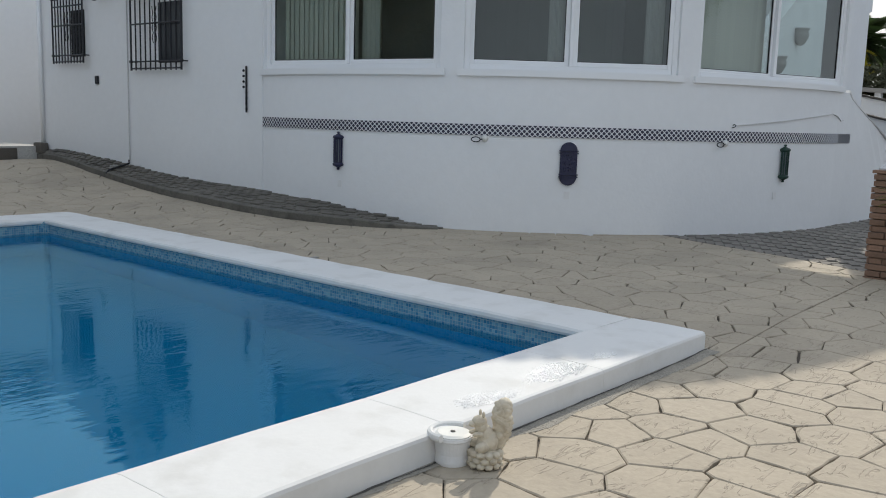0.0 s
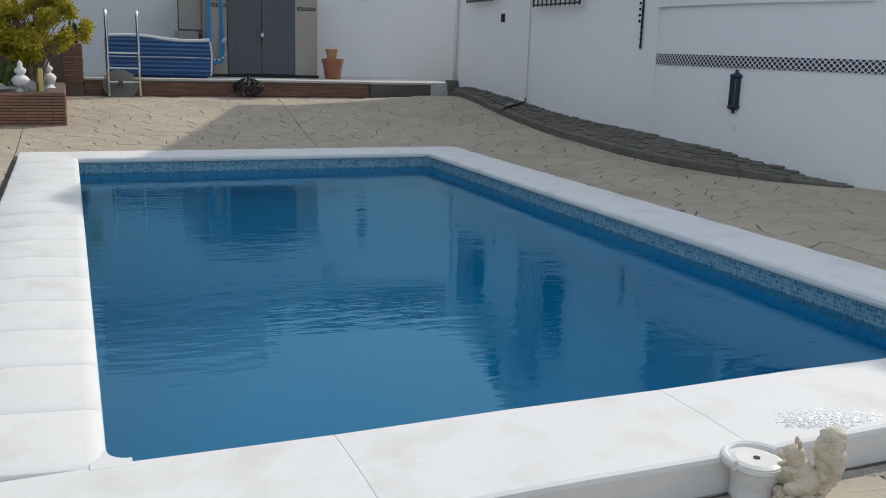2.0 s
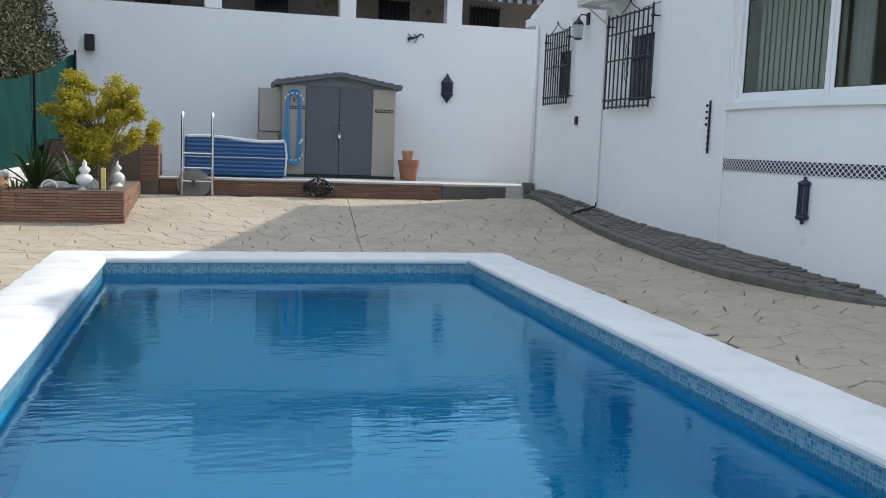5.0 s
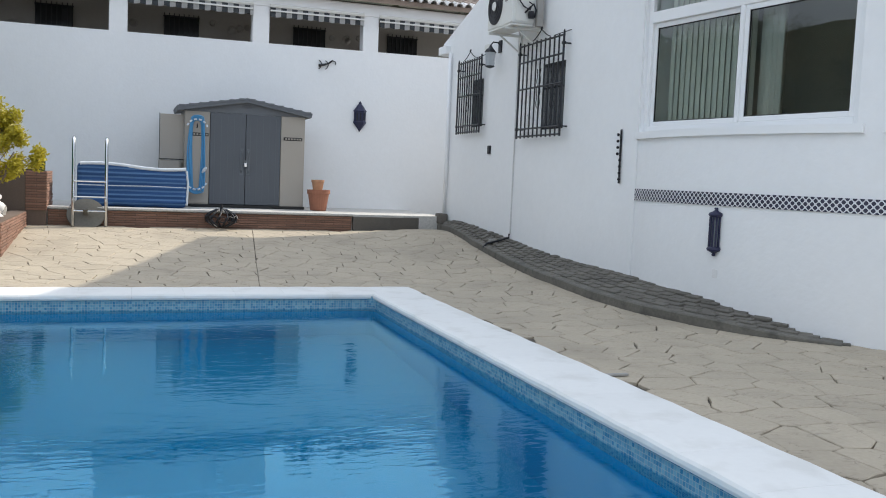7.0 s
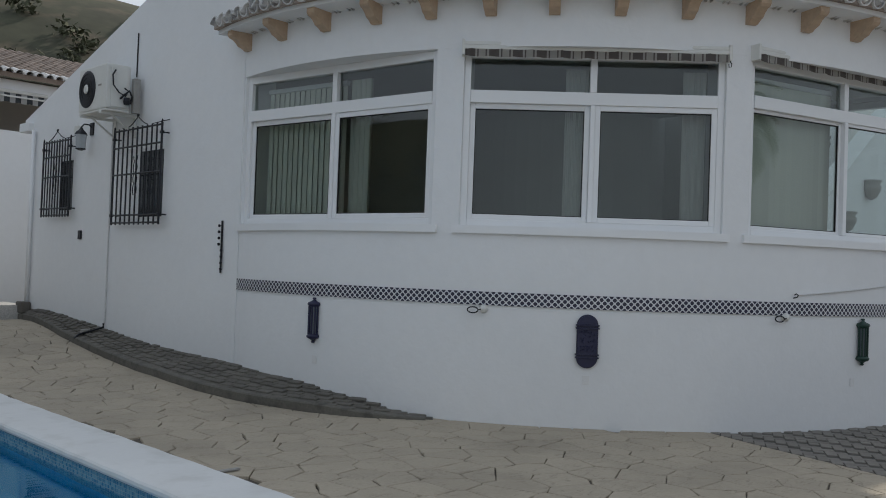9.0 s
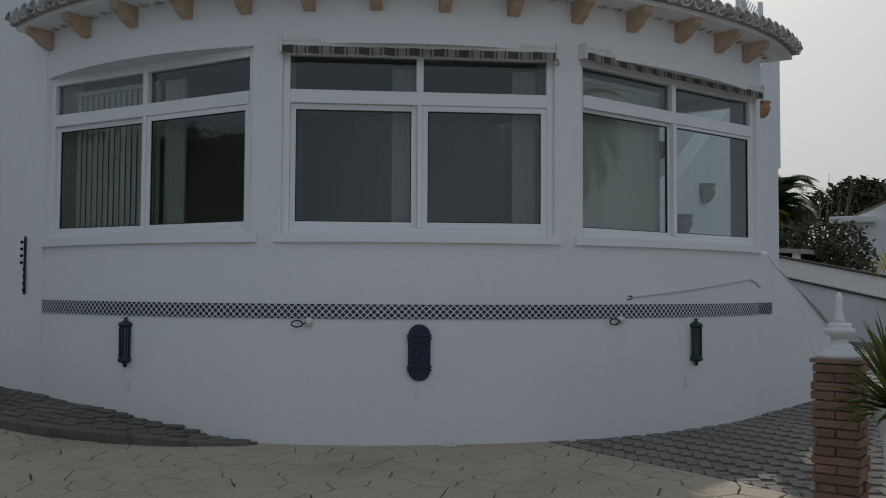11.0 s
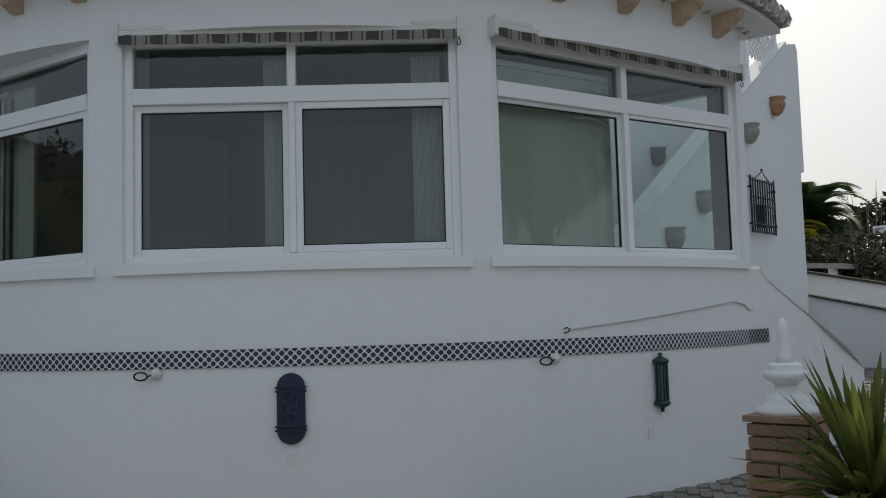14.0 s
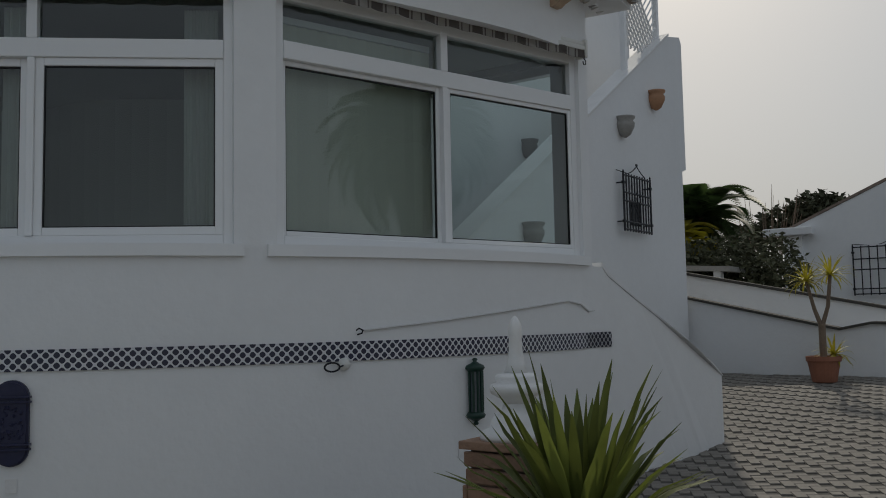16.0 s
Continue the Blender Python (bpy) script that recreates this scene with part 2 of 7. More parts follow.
def striped(name, a, b, axis, width, rough=0.8, share=0.5, pair=False):
    """Two colours in even stripes along one axis of the mesh's own space."""
    m = material(name, a, rough, grain=50, spread=0.06, stain=0.08)
    nt = m.node_tree
    tc = nt.nodes.new("ShaderNodeTexCoord")
    sep = nt.nodes.new("ShaderNodeSeparateXYZ")
    nt.links.new(tc.outputs["Object"], sep.inputs[0])
    src = sep.outputs[axis]
    f = nt.nodes.new("ShaderNodeMath")
    f.operation = "FRACT"
    d = nt.nodes.new("ShaderNodeMath")
    d.operation = "DIVIDE"
    d.inputs[1].default_value = width
    nt.links.new(src, d.inputs[0])
    nt.links.new(d.outputs[0], f.inputs[0])
    g = nt.nodes.new("ShaderNodeMath")
    g.operation = "GREATER_THAN"
    g.inputs[1].default_value = share
    nt.links.new(f.outputs[0], g.inputs[0])
    if pair:
        # the pale band is itself parted by two thin dark lines
        for mid in (0.53, 0.88):
            c, k = nt.nodes.new("ShaderNodeMath"), nt.nodes.new("ShaderNodeMath")
            c.operation, k.operation, k.use_clamp = "COMPARE", "SUBTRACT", True
            c.inputs[1].default_value, c.inputs[2].default_value = mid, 0.03
            nt.links.new(f.outputs[0], c.inputs[0])
            nt.links.new(g.outputs[0], k.inputs[0])
            nt.links.new(c.outputs[0], k.inputs[1])
            g = k
    base = nt.nodes["Principled BSDF"].inputs["Base Color"]
    old = base.links[0].from_socket
    mix = nt.nodes.new("ShaderNodeMixRGB")
    mix.inputs[2].default_value = (*b, 1)
    nt.links.new(g.outputs[0], mix.inputs[0])
    nt.links.new(old, mix.inputs[1])
    nt.links.new(mix.outputs[0], base)
    return m


MATSTRIPE = striped("blue_striped_fabric", (0.02, 0.07, 0.2), (0.08, 0.17, 0.33), 2, 0.075, 0.85, 0.6)
VALANCE = striped("striped_awning_fabric", (0.17, 0.15, 0.14), (0.5, 0.48, 0.45), 0, 0.24, 0.9, 0.42, True)
NBVALANCE = striped("neighbour_awning_fabric", (0.09, 0.1, 0.11), (0.6, 0.6, 0.6), 0, 0.26, 0.9, 0.5)


def glass(name, tint, gloss_ior=1.5, rough=0.0):
    m = bpy.data.materials.new(name)
    m.use_nodes = True
    nt = m.node_tree
    nt.nodes.remove(nt.nodes["Principled BSDF"])
    t, g, f, mix = (nt.nodes.new("ShaderNode" + k) for k in ("BsdfTransparent", "BsdfGlossy", "Fresnel", "MixShader"))
    t.inputs[0].default_value = (*tint, 1)
    g.inputs["Roughness"].default_value = rough
    f.inputs[0].default_value = gloss_ior
    nt.links.new(f.outputs[0], mix.inputs[0])
    nt.links.new(t.outputs[0], mix.inputs[1])
    nt.links.new(g.outputs[0], mix.inputs[2])
    nt.links.new(mix.outputs[0], nt.nodes["Material Output"].inputs[0])
    return m


GLASS = glass("window_glass", (0.83, 0.9, 0.88), 1.8)


def water_material():
    """Clear water: refraction below, a bluish mirror above, ruffled by a breeze in patches."""
    m = bpy.data.materials.new("pool_water")
    m.use_nodes = True
    nt = m.node_tree
    nt.nodes.remove(nt.nodes["Principled BSDF"])
    below, above, fres, mix = (nt.nodes.new("ShaderNode" + k) for k in ("BsdfRefraction", "BsdfGlossy", "Fresnel", "MixShader"))
    below.inputs["Color"].default_value = (0.6, 0.95, 1.0, 1)
    below.inputs["Roughness"].default_value, below.inputs["IOR"].default_value = 0.0, 1.33
    above.inputs["Color"].default_value = (0.47, 0.86, 1.0, 1)
    above.inputs["Roughness"].default_value = 0.01
    fres.inputs["IOR"].default_value = 1.62
    geo = nt.nodes.new("ShaderNodeNewGeometry")

    def waves(scale, detail, stretch, turn):
        mp, n = nt.nodes.new("ShaderNodeMapping"), nt.nodes.new("ShaderNodeTexNoise")
        mp.inputs["Scale"].default_value, mp.inputs["Rotation"].default_value = (1.0, stretch, 1.0), (0, 0, turn)
        n.inputs["Scale"].default_value, n.inputs["Detail"].default_value = scale, detail
        nt.links.new(geo.outputs["Position"], mp.inputs[0])
        nt.links.new(mp.outputs[0], n.inputs["Vector"])
        return n.outputs["Fac"]

    def maths(op, a, c):
        k = nt.nodes.new("ShaderNodeMath")
        k.operation = op
        for q, v in enumerate((a, c)):
            if isinstance(v, (int, float)):
                k.inputs[q].default_value = v
            else:
                nt.links.new(v, k.inputs[q])
        return k.outputs[0]

    gust = maths("POWER", waves(0.55, 1, 1.0, 0.0), 2.0)
    swell = maths("MULTIPLY", waves(2.4, 3, 2.4, 0.35), gust)
    ripple = maths("MULTIPLY", maths("MULTIPLY", waves(7.0, 2, 2.8, 0.2), gust), 0.45)
    bn = nt.nodes.new("ShaderNodeBump")
    bn.inputs["Strength"].default_value, bn.inputs["Distance"].default_value = 0.6, 0.02
    nt.links.new(maths("ADD", swell, ripple), bn.inputs["Height"])
    for sh in (below, above, fres):
        nt.links.new(bn.outputs[0], sh.inputs["Normal"])
    nt.links.new(fres.outputs[0], mix.inputs[0])
    nt.links.new(below.outputs[0], mix.inputs[1])
    nt.links.new(above.outputs[0], mix.inputs[2])
    nt.links.new(mix.outputs[0], nt.nodes["Material Output"].inputs[0])
    return m


WATER = water_material()


def mosaic_material():
    """Small glass tiles of the waterline, 25 mm, in mixed pale blues."""
    m = bpy.data.materials.new("mosaic_tile")
    m.use_nodes = True
    nt = m.node_tree
    b = nt.nodes["Principled BSDF"]
    b.inputs["Roughness"].default_value = 0.25
    tc = nt.nodes.new("ShaderNodeUVMap")
    br = nt.nodes.new("ShaderNodeTexBrick")
    br.offset = 0
    br.inputs["Scale"].default_value = 1
    br.inputs["Brick Width"].default_value = br.inputs["Row Height"].default_value = 0.026
    br.inputs["Mortar Size"].default_value = 0.0016
    br.inputs["Color1"].default_value, br.inputs["Color2"].default_value = (0.05, 0.2, 0.34, 1), (0.2, 0.38, 0.47, 1)
    br.inputs["Mortar"].default_value = (0.34, 0.4, 0.42, 1)
    nt.links.new(tc.outputs[0], br.inputs["Vector"])
    nt.links.new(br.outputs[0], b.inputs["Base Color"])
    return m


MOSAIC = mosaic_material()


def lattice_material():
    """Dark blue glazed tiles with a white net of diagonals and small diamonds; the pattern is in metres of the UV map."""
    m = bpy.data.materials.new("frieze_tile")
    m.use_nodes = True
    nt = m.node_tree
    b = nt.nodes["Principled BSDF"]
    b.inputs["Roughness"].default_value = 0.3
    uv = nt.nodes.new("ShaderNodeUVMap")
    sep = nt.nodes.new("ShaderNodeSeparateXYZ")
    nt.links.new(uv.outputs[0], sep.inputs[0])

    def mth(op, a, c=None):
        n = nt.nodes.new("ShaderNodeMath")
        n.operation = op
        for k, v in enumerate((a, c)):
            if v is None:
                continue
            if isinstance(v, (int, float)):
                n.inputs[k].default_value = v
            else:
                nt.links.new(v, n.inputs[k])
        return n.outputs[0]

    p = 0.065
    u = mth("MULTIPLY", sep.outputs[0], 2 * math.pi / p)
    v = mth("MULTIPLY", sep.outputs[1], 2 * math.pi / p)
    wave = mth("ABSOLUTE", mth("ADD", mth("COSINE", u), mth("COSINE", v)))
    line = mth("LESS_THAN", wave, 0.6)
    mix = nt.nodes.new("ShaderNodeMixRGB")
    mix.inputs[1].default_value, mix.inputs[2].default_value = (0.02, 0.022, 0.05, 1), (0.62, 0.63, 0.66, 1)
    nt.links.new(line, mix.inputs[0])
    nt.links.new(mix.outputs[0], b.inputs["Base Color"])
    return m


FRIEZE = lattice_material()


# ---- building blocks ----
def mesh_of(bm, name, mat, smooth=False):
    me = bpy.data.meshes.new(name)
    bm.normal_update()
    bm.to_mesh(me)
    bm.free()
    for m in mat if isinstance(mat, (list, tuple)) else (mat,):
        me.materials.append(m)
    if smooth:
        me.polygons.foreach_set("use_smooth", [True] * len(me.polygons))
    return me


def part(name, bm, mat, parent=None, label="", smooth=False):
    ob = new(name, mesh_of(bm, name, mat, smooth) if isinstance(bm, bmesh.types.BMesh) else bm)
    ob.parent = parent
    if label:
        ob["label"] = label
    return ob


def thing(name, label, category, m=None, group="", kind=""):
    ob = new(name)
    ob.empty_display_size = 0.1
    if m is not None:
        ob.matrix_world = m
    return tagged(ob, label, category, group, kind)


def solo(name, bm, mat, label, category, m=None, group="", kind="", smooth=False):
    ob = new(name, mesh_of(bm, name, mat, smooth))
    if m is not None:
        ob.matrix_world = m
    return tagged(ob, label, category, group, kind)


def box(x0, y0, z0, x1, y1, z1, bevel=0.0, bm=None, seg=2):
    own = bm is None
    bm = bm or bmesh.new()
    vs = bmesh.ops.create_cube(bm, size=1, matrix=Matrix.Translation(((x0 + x1) / 2, (y0 + y1) / 2, (z0 + z1) / 2)) @ Matrix.Diagonal((abs(x1 - x0), abs(y1 - y0), abs(z1 - z0), 1)))["verts"]
    if bevel:
        es = list({e for v in vs for e in v.link_edges})
        bmesh.ops.bevel(bm, geom=es, offset=bevel, segments=seg, profile=0.6, affect="EDGES")
    return bm


def lathe(profile, steps=24, bm=None, m=None):
    """profile: (radius, z) from the bottom up."""
    bm = bm or bmesh.new()
    m = m or Matrix.Identity(4)
    rings = []
    for r, z in profile:
        rings.append([bm.verts.new(m @ Vector((max(r, 1e-4) * math.cos(2 * math.pi * k / steps), max(r, 1e-4) * math.sin(2 * math.pi * k / steps), z))) for k in range(steps)])
    for a, b in zip(rings, rings[1:]):
        for k in range(steps):
            bm.faces.new((a[k], a[(k + 1) % steps], b[(k + 1) % steps], b[k]))
    bm.faces.new(rings[0][::-1])
    bm.faces.new(rings[-1])
    return bm


def tube(points, r, sides=8, bm=None, taper=None):
    bm = bm or bmesh.new()
    pts = [Vector(p) for p in points]
    rings = []
    for k, p in enumerate(pts):
        d = (pts[min(k + 1, len(pts) - 1)] - pts[max(k - 1, 0)]).normalized()
        q = d.to_track_quat("Z", "Y").to_matrix()
        rr = r * (1 + ((taper or 1) - 1) * k / max(1, len(pts) - 1))
        rings.append([bm.verts.new(p + q @ Vector((rr * math.cos(2 * math.pi * s / sides), rr * math.sin(2 * math.pi * s / sides), 0))) for s in range(sides)])
    for a, b in zip(rings, rings[1:]):
        # keep ring order aligned
        off = min(range(sides), key=lambda o: (b[o].co - a[0].co).length)
        for s in range(sides):
            bm.faces.new((a[s], a[(s + 1) % sides], b[(s + 1 + off) % sides], b[(s + off) % sides]))
    bm.faces.new(rings[0][::-1])
    bm.faces.new(rings[-1])
    return bm


def prism(outline, axis, lo, hi, bm=None):
    """A flat outline of (a, b) pulled along an axis: x takes (y, z), y takes (x, z), z takes (x, y)."""
    bm = bm or bmesh.new()

    def at(p, v):
        return {"x": (v, *p), "y": (p[0], v, p[1]), "z": (*p, v)}[axis]

    a = [bm.verts.new(at(p, lo)) for p in outline]
    b = [bm.verts.new(at(p, hi)) for p in outline]
    n = len(outline)
    for k in range(n):
        bm.faces.new((a[k], a[(k + 1) % n], b[(k + 1) % n], b[k]))
    bm.faces.new(a[::-1])
    bm.faces.new(b)
    bmesh.ops.recalc_face_normals(bm, faces=bm.faces[:])
    return bm


def smooth01(t):
    t = min(1.0, max(0.0, t))
    return t * t * (3 - 2 * t)


def ground_z(x, y):
    """The yard: lowest where one walks, level round the pool, rising to the back and along the house, and up the drive."""
    z = -0.13 + 0.07 * smooth01((y + 0.6) / 3)
    z += 0.05 * smooth01((x - 4.0) / 2.0) * smooth01((2 - y) / 2)
    z += 0.33 * smooth01((y - 8.3) / 6.2)
    z += 0.1 * smooth01((x - 4.8) / 2) * smooth01((y - 4.5) / 4) * smooth01((15 - y) / 2)
    z += 0.5 * smooth01((x - 12.5) / 8) * smooth01((7 - y) / 3)
    far = max(0.0, math.hypot(x - 5, y - 6) - 30)
    z -= 0.02 * far
    return z


BC, BR = Vector((12.40, 6.61, 0)), 5.30  # the bow's centre and radius


def bow_turn(angle):
    """The bow opens out towards the stair: how far along that opening an angle lies."""
    return smooth01((angle - 250) / 25)


def bow(angle, z=0.0, r=BR):
    s = bow_turn(angle)
    a = radians(angle - 4 * s)
    r = r + 0.1 * s
    return Vector((BC.x + r * math.cos(a), BC.y + r * math.sin(a), z))


def bow_pose(angle, z, r=BR):
    """x along the wall to the right as seen from the yard, y out of the wall, z up."""
    a = radians(angle - 4 * bow_turn(angle))
    out = Vector((math.cos(a), math.sin(a), 0))
    along = Vector((-math.sin(a), math.cos(a), 0))
    m = Matrix((along, out, Vector((0, 0, 1)))).transposed().to_4x4()
    m.translation = bow(angle, z, r)
    return m


def arc_wall(a0, a1, z0, z1, r_in, r_out, step=1.5, bm=None):
    bm = bm or bmesh.new()
    n = max(1, int(abs(a1 - a0) / step))
    rows = []
    for k in range(n + 1):
        a = a0 + (a1 - a0) * k / n
        rows.append([bm.verts.new(bow(a, z, r)) for r, z in ((r_out, z0), (r_out, z1), (r_in, z1), (r_in, z0))])
    for p, q in zip(rows, rows[1:]):
        for s in range(4):
            bm.faces.new((p[s], q[s], q[(s + 1) % 4], p[(s + 1) % 4]))
    bm.faces.new(rows[0])
    bm.faces.new(rows[-1][::-1])
    bmesh.ops.recalc_face_normals(bm, faces=bm.faces[:])
    return bm


# ---- ground ----
def steps(lo, hi, d):
    n = int(round((hi - lo) / d))
    return [lo + (hi - lo) * k / n for k in range(n + 1)]


def build_ground():
    xs = [-600, -250, -100, -50, -30, -18, -10, -6] + steps(-4, -0.5, 0.5) + steps(0, 4, 1.0) + steps(4.5, 22, 0.5) + [24, 28, 36, 60, 120, 300, 600]
    ys = [-600, -250, -100, -50, -25, -14, -8] + steps(-5, -0.5, 0.5) + steps(0, 7.5, 0.75) + steps(8.05, 17.05, 0.5) + [20, 26, 36, 60, 120, 300, 600]
    bm = bmesh.new()
    grid = [[bm.verts.new((x, y, ground_z(x, y) - 0.02)) for y in ys] for x in xs]
    for i in range(len(xs) - 1):
        for j in range(len(ys) - 1):
            if xs[i] >= -0.51 and xs[i + 1] <= 4.51 and ys[j] >= -0.51 and ys[j + 1] <= 8.06:
                continue
            bm.faces.new((grid[i][j], grid[i + 1][j], grid[i + 1][j + 1], grid[i][j + 1]))
    return solo("ground", bm, JOINT, "dark jointed concrete ground sheet under the paving", "ground", kind="structure", smooth=True)


build_ground()


# ---- pool ----
X0, X1, Y0, Y1 = 0.0, 4.0, 0.0, 7.48
WATER_Z, POOL_Z = -0.17, -1.65
pool = thing("swimming_pool", "rectangular blue pool with a white painted coping", "pool", kind="structure")


def pool_shell():
    bm = bmesh.new()
    z1 = -0.33
    ring = []
    r = 0.1
    for (cx, cy, a0, rr) in ((X0 + r, Y0 + r, 180, r), (X1 - 0.06, Y0 + 0.06, 270, 0.06), (X1 - 0.12, Y1 - 0.12, 0, 0.12), (X0 + 0.06, Y1 - 0.06, 90, 0.06)):
        for k in range(7):
            a = radians(a0 + 90 * k / 6)
            ring.append((cx + rr * math.cos(a), cy + rr * math.sin(a)))
    lo = [bm.verts.new((*p, POOL_Z)) for p in ring]
    hi = [bm.verts.new((*p, z1)) for p in ring]
    n = len(ring)
    for k in range(n):
        bm.faces.new((lo[k], hi[k], hi[(k + 1) % n], lo[(k + 1) % n]))
    bm.faces.new(lo)
    part("pool_basin", bm, POOLPAINT, pool, "blue plastered basin")
    bm = bmesh.new()
    uv = bm.loops.layers.uv.new("UVMap")
    s = [0.0]
    for k in range(n):
        s.append(s[-1] + math.dist(ring[k], ring[(k + 1) % n]))
    for k in range(n):
        a, b = ring[k], ring[(k + 1) % n]
        f = bm.faces.new([bm.verts.new(v) for v in ((*a, z1), (*a, -0.03), (*b, -0.03), (*b, z1))])
        for loop, t in zip(f.loops, ((s[k], z1), (s[k], -0.03), (s[k + 1], -0.03), (s[k + 1], z1))):
            loop[uv].uv = t
    part("waterline_tiles", bm, MOSAIC, pool, "pale blue mosaic waterline band")
    return ring


RING = pool_shell()


def water_surface():
    bm = bmesh.new()
    bm.faces.new([bm.verts.new((*p, WATER_Z)) for p in RING])
    ob = part("pool_water", bm, WATER, None)
    tagged(ob, "clear blue pool water with small ripples", "water", kind="structure")
    ob.visible_shadow = False
    return ob


water_surface()


def coping_piece(p, q, inward, w=0.55, over=0.03, crown=0.006):
    """A block from p to q on the pool's edge; inward points to the water. Rounded nose, a slightly crowned top, a plastered outer face."""
    p, q, i = Vector((*p, 0)), Vector((*q, 0)), Vector((*inward, 0))
    prof = [(-w, -0.3), (-w, -0.02), (-w + 0.006, -0.006), (-w + 0.02, 0), (-w * 0.5, crown), (-0.03, 0.0), (over - 0.018, -0.006), (over - 0.004, -0.02), (over, -0.04), (over - 0.006, -0.058), (over - 0.02, -0.062), (-0.02, -0.06), (-0.02, -0.3)]
    bm = bmesh.new()
    d = (q - p)
    L = d.length
    d.normalize()
    rows = []
    edge = -0.002 if crown < 0.01 else -0.004
    inner = [(L * u, crown * math.sin(math.pi * u) ** 0.7) for u in (0.08, 0.18, 0.3, 0.42, 0.5, 0.6, 0.72, 0.84, 0.93)] if crown > 0.01 else [(L / 2, crown)]
    for s, dz in [(0.0006, edge), (0.004, edge * 0.3)] + inner + [(L - 0.004, edge * 0.3), (L - 0.0006, edge)]:
        rows.append([bm.verts.new(p + d * s + i * a + Vector((0, 0, z + (dz if z > -0.03 else 0)))) for a, z in prof])
    n = len(prof)
    for a, b in zip(rows, rows[1:]):
        for k in range(n):
            bm.faces.new((a[k], b[k], b[(k + 1) % n], a[(k + 1) % n]))
    bm.faces.new(rows[0])
    bm.faces.new(rows[-1][::-1])
    bmesh.ops.recalc_face_normals(bm, faces=bm.faces[:])
    return bm


def coping():
    W = 0.55
    runs = (((X0 - W, Y0), (X1 + W, Y0), (0, 1)), ((X0 - W, Y1), (X1 + W, Y1), (0, -1)), ((X0, Y0), (X0, Y1), (1, 0)), ((X1, Y0), (X1, Y1), (-1, 0)))
    for k, (a, b, i) in enumerate(runs):
        a, b = Vector(a), Vector(b)
        L = (b - a).length
        n = {0: 4, 1: 10, 2: 16, 3: 13}[k]
        for j in range(n):
            part("coping_stone", coping_piece(a + (b - a) * j / n, a + (b - a) * (j + 1) / n, i, crown=0.016 if k == 2 else 0.004), COPING, pool, smooth=k == 2)
    # the rounded inner corner
    r = 0.1
    pts = [(X0 - 0.02, Y0 - 0.02), (X0 + r, Y0 - 0.02)] + [(X0 + r + (r - 0.03) * math.cos(radians(270 - 90 * k / 8)), Y0 + r + (r - 0.03) * math.sin(radians(270 - 90 * k / 8))) for k in range(9)] + [(X0 - 0.02, Y0 + r)]
    part("coping_corner", prism(pts, "z", -0.062, 0.003), COPING, pool)


coping()


# ---- house ----
house = thing("house", "white plastered villa with a round bay and tiled eaves", "house", kind="structure")
GX = 7.15


def gable_top(y):
    return 3.85 + (14.55 - y) * 0.306 if y > 8 else 3.85 + 6.55 * 0.306 - (8 - y) * 0.306


gable = [(14.25, -0.4), (14.25, 3.72), (14.6, 3.72), (14.6, 3.85), (8.0, gable_top(8)), (4.5, gable_top(4.5)), (4.5, 4.7), (7.42, 4.7), (7.42, -0.4)]
part("gable_wall", prism(gable, "x", GX, GX + 0.3), PLASTER, house, "white plaster wall")
part("end_wall", prism([(GX + 0.3, -0.4), (19, -0.4), (19, 3.7), (GX + 0.3, 3.7)], "y", 13.95, 14.25), PLASTER, house)
part("corner_cornice", box(GX - 0.1, 14.2, 3.62, GX + 0.25, 14.62, 3.78, 0.02), PLASTER, house)
roof = bmesh.new()
prism([(14.62, 3.86), (8.0, gable_top(8) + 0.02), (4.4, gable_top(4.4) + 0.02), (4.4, gable_top(4.4) - 0.1), (8.0, gable_top(8) - 0.15), (14.62, 3.72)], "x", GX + 0.3, 19, roof)
part("roof", roof, ROOFTILE, house, "low pitched tiled roof")

# the bay: wall below the windows, piers, lintel band
A_START, A_END = 166.0, 277.5
SILL, HEAD, EAVE = 1.89, 3.735, 4.27
WINDOWS = ((171.6, 204.1), (207.3, 236.2), (239.3, 275.6))
part("bay_wall", arc_wall(A_START, A_END, -0.4, SILL, BR - 0.4, BR), PLASTER, house, "curved white plaster wall", smooth=False)
part("bay_lintel", arc_wall(A_START, A_END, HEAD, EAVE, BR - 0.4, BR + 0.005), PLASTER, house)
edges = [A_START] + [a for w in WINDOWS for a in w] + [A_END]
for k in range(0, len(edges), 2):
    part("bay_pier", arc_wall(edges[k], edges[k + 1], SILL, HEAD, BR - (0.4 if k < 6 else 0.14), BR + 0.002), PLASTER, house)
for ob in list(house.children):
    if ob.name.startswith("bay_"):
        ob.data.polygons.foreach_set("use_smooth", [abs(p.normal.z) < 0.3 and p.area < 2 and len(p.vertices) == 4 for p in ob.data.polygons])
        ob.data.set_sharp_from_angle(angle=radians(35))

# inside: floor, walls and ceiling of the room behind the bay
part("room_floor", arc_wall(150, 275, 0.9, 1.0, 1.6, BR - 0.39, 4), INFLOOR, house)
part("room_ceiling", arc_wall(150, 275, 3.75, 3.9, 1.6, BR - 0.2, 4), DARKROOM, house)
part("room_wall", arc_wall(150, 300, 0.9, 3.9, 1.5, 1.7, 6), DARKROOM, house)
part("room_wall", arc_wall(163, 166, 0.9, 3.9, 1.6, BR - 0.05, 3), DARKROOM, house)


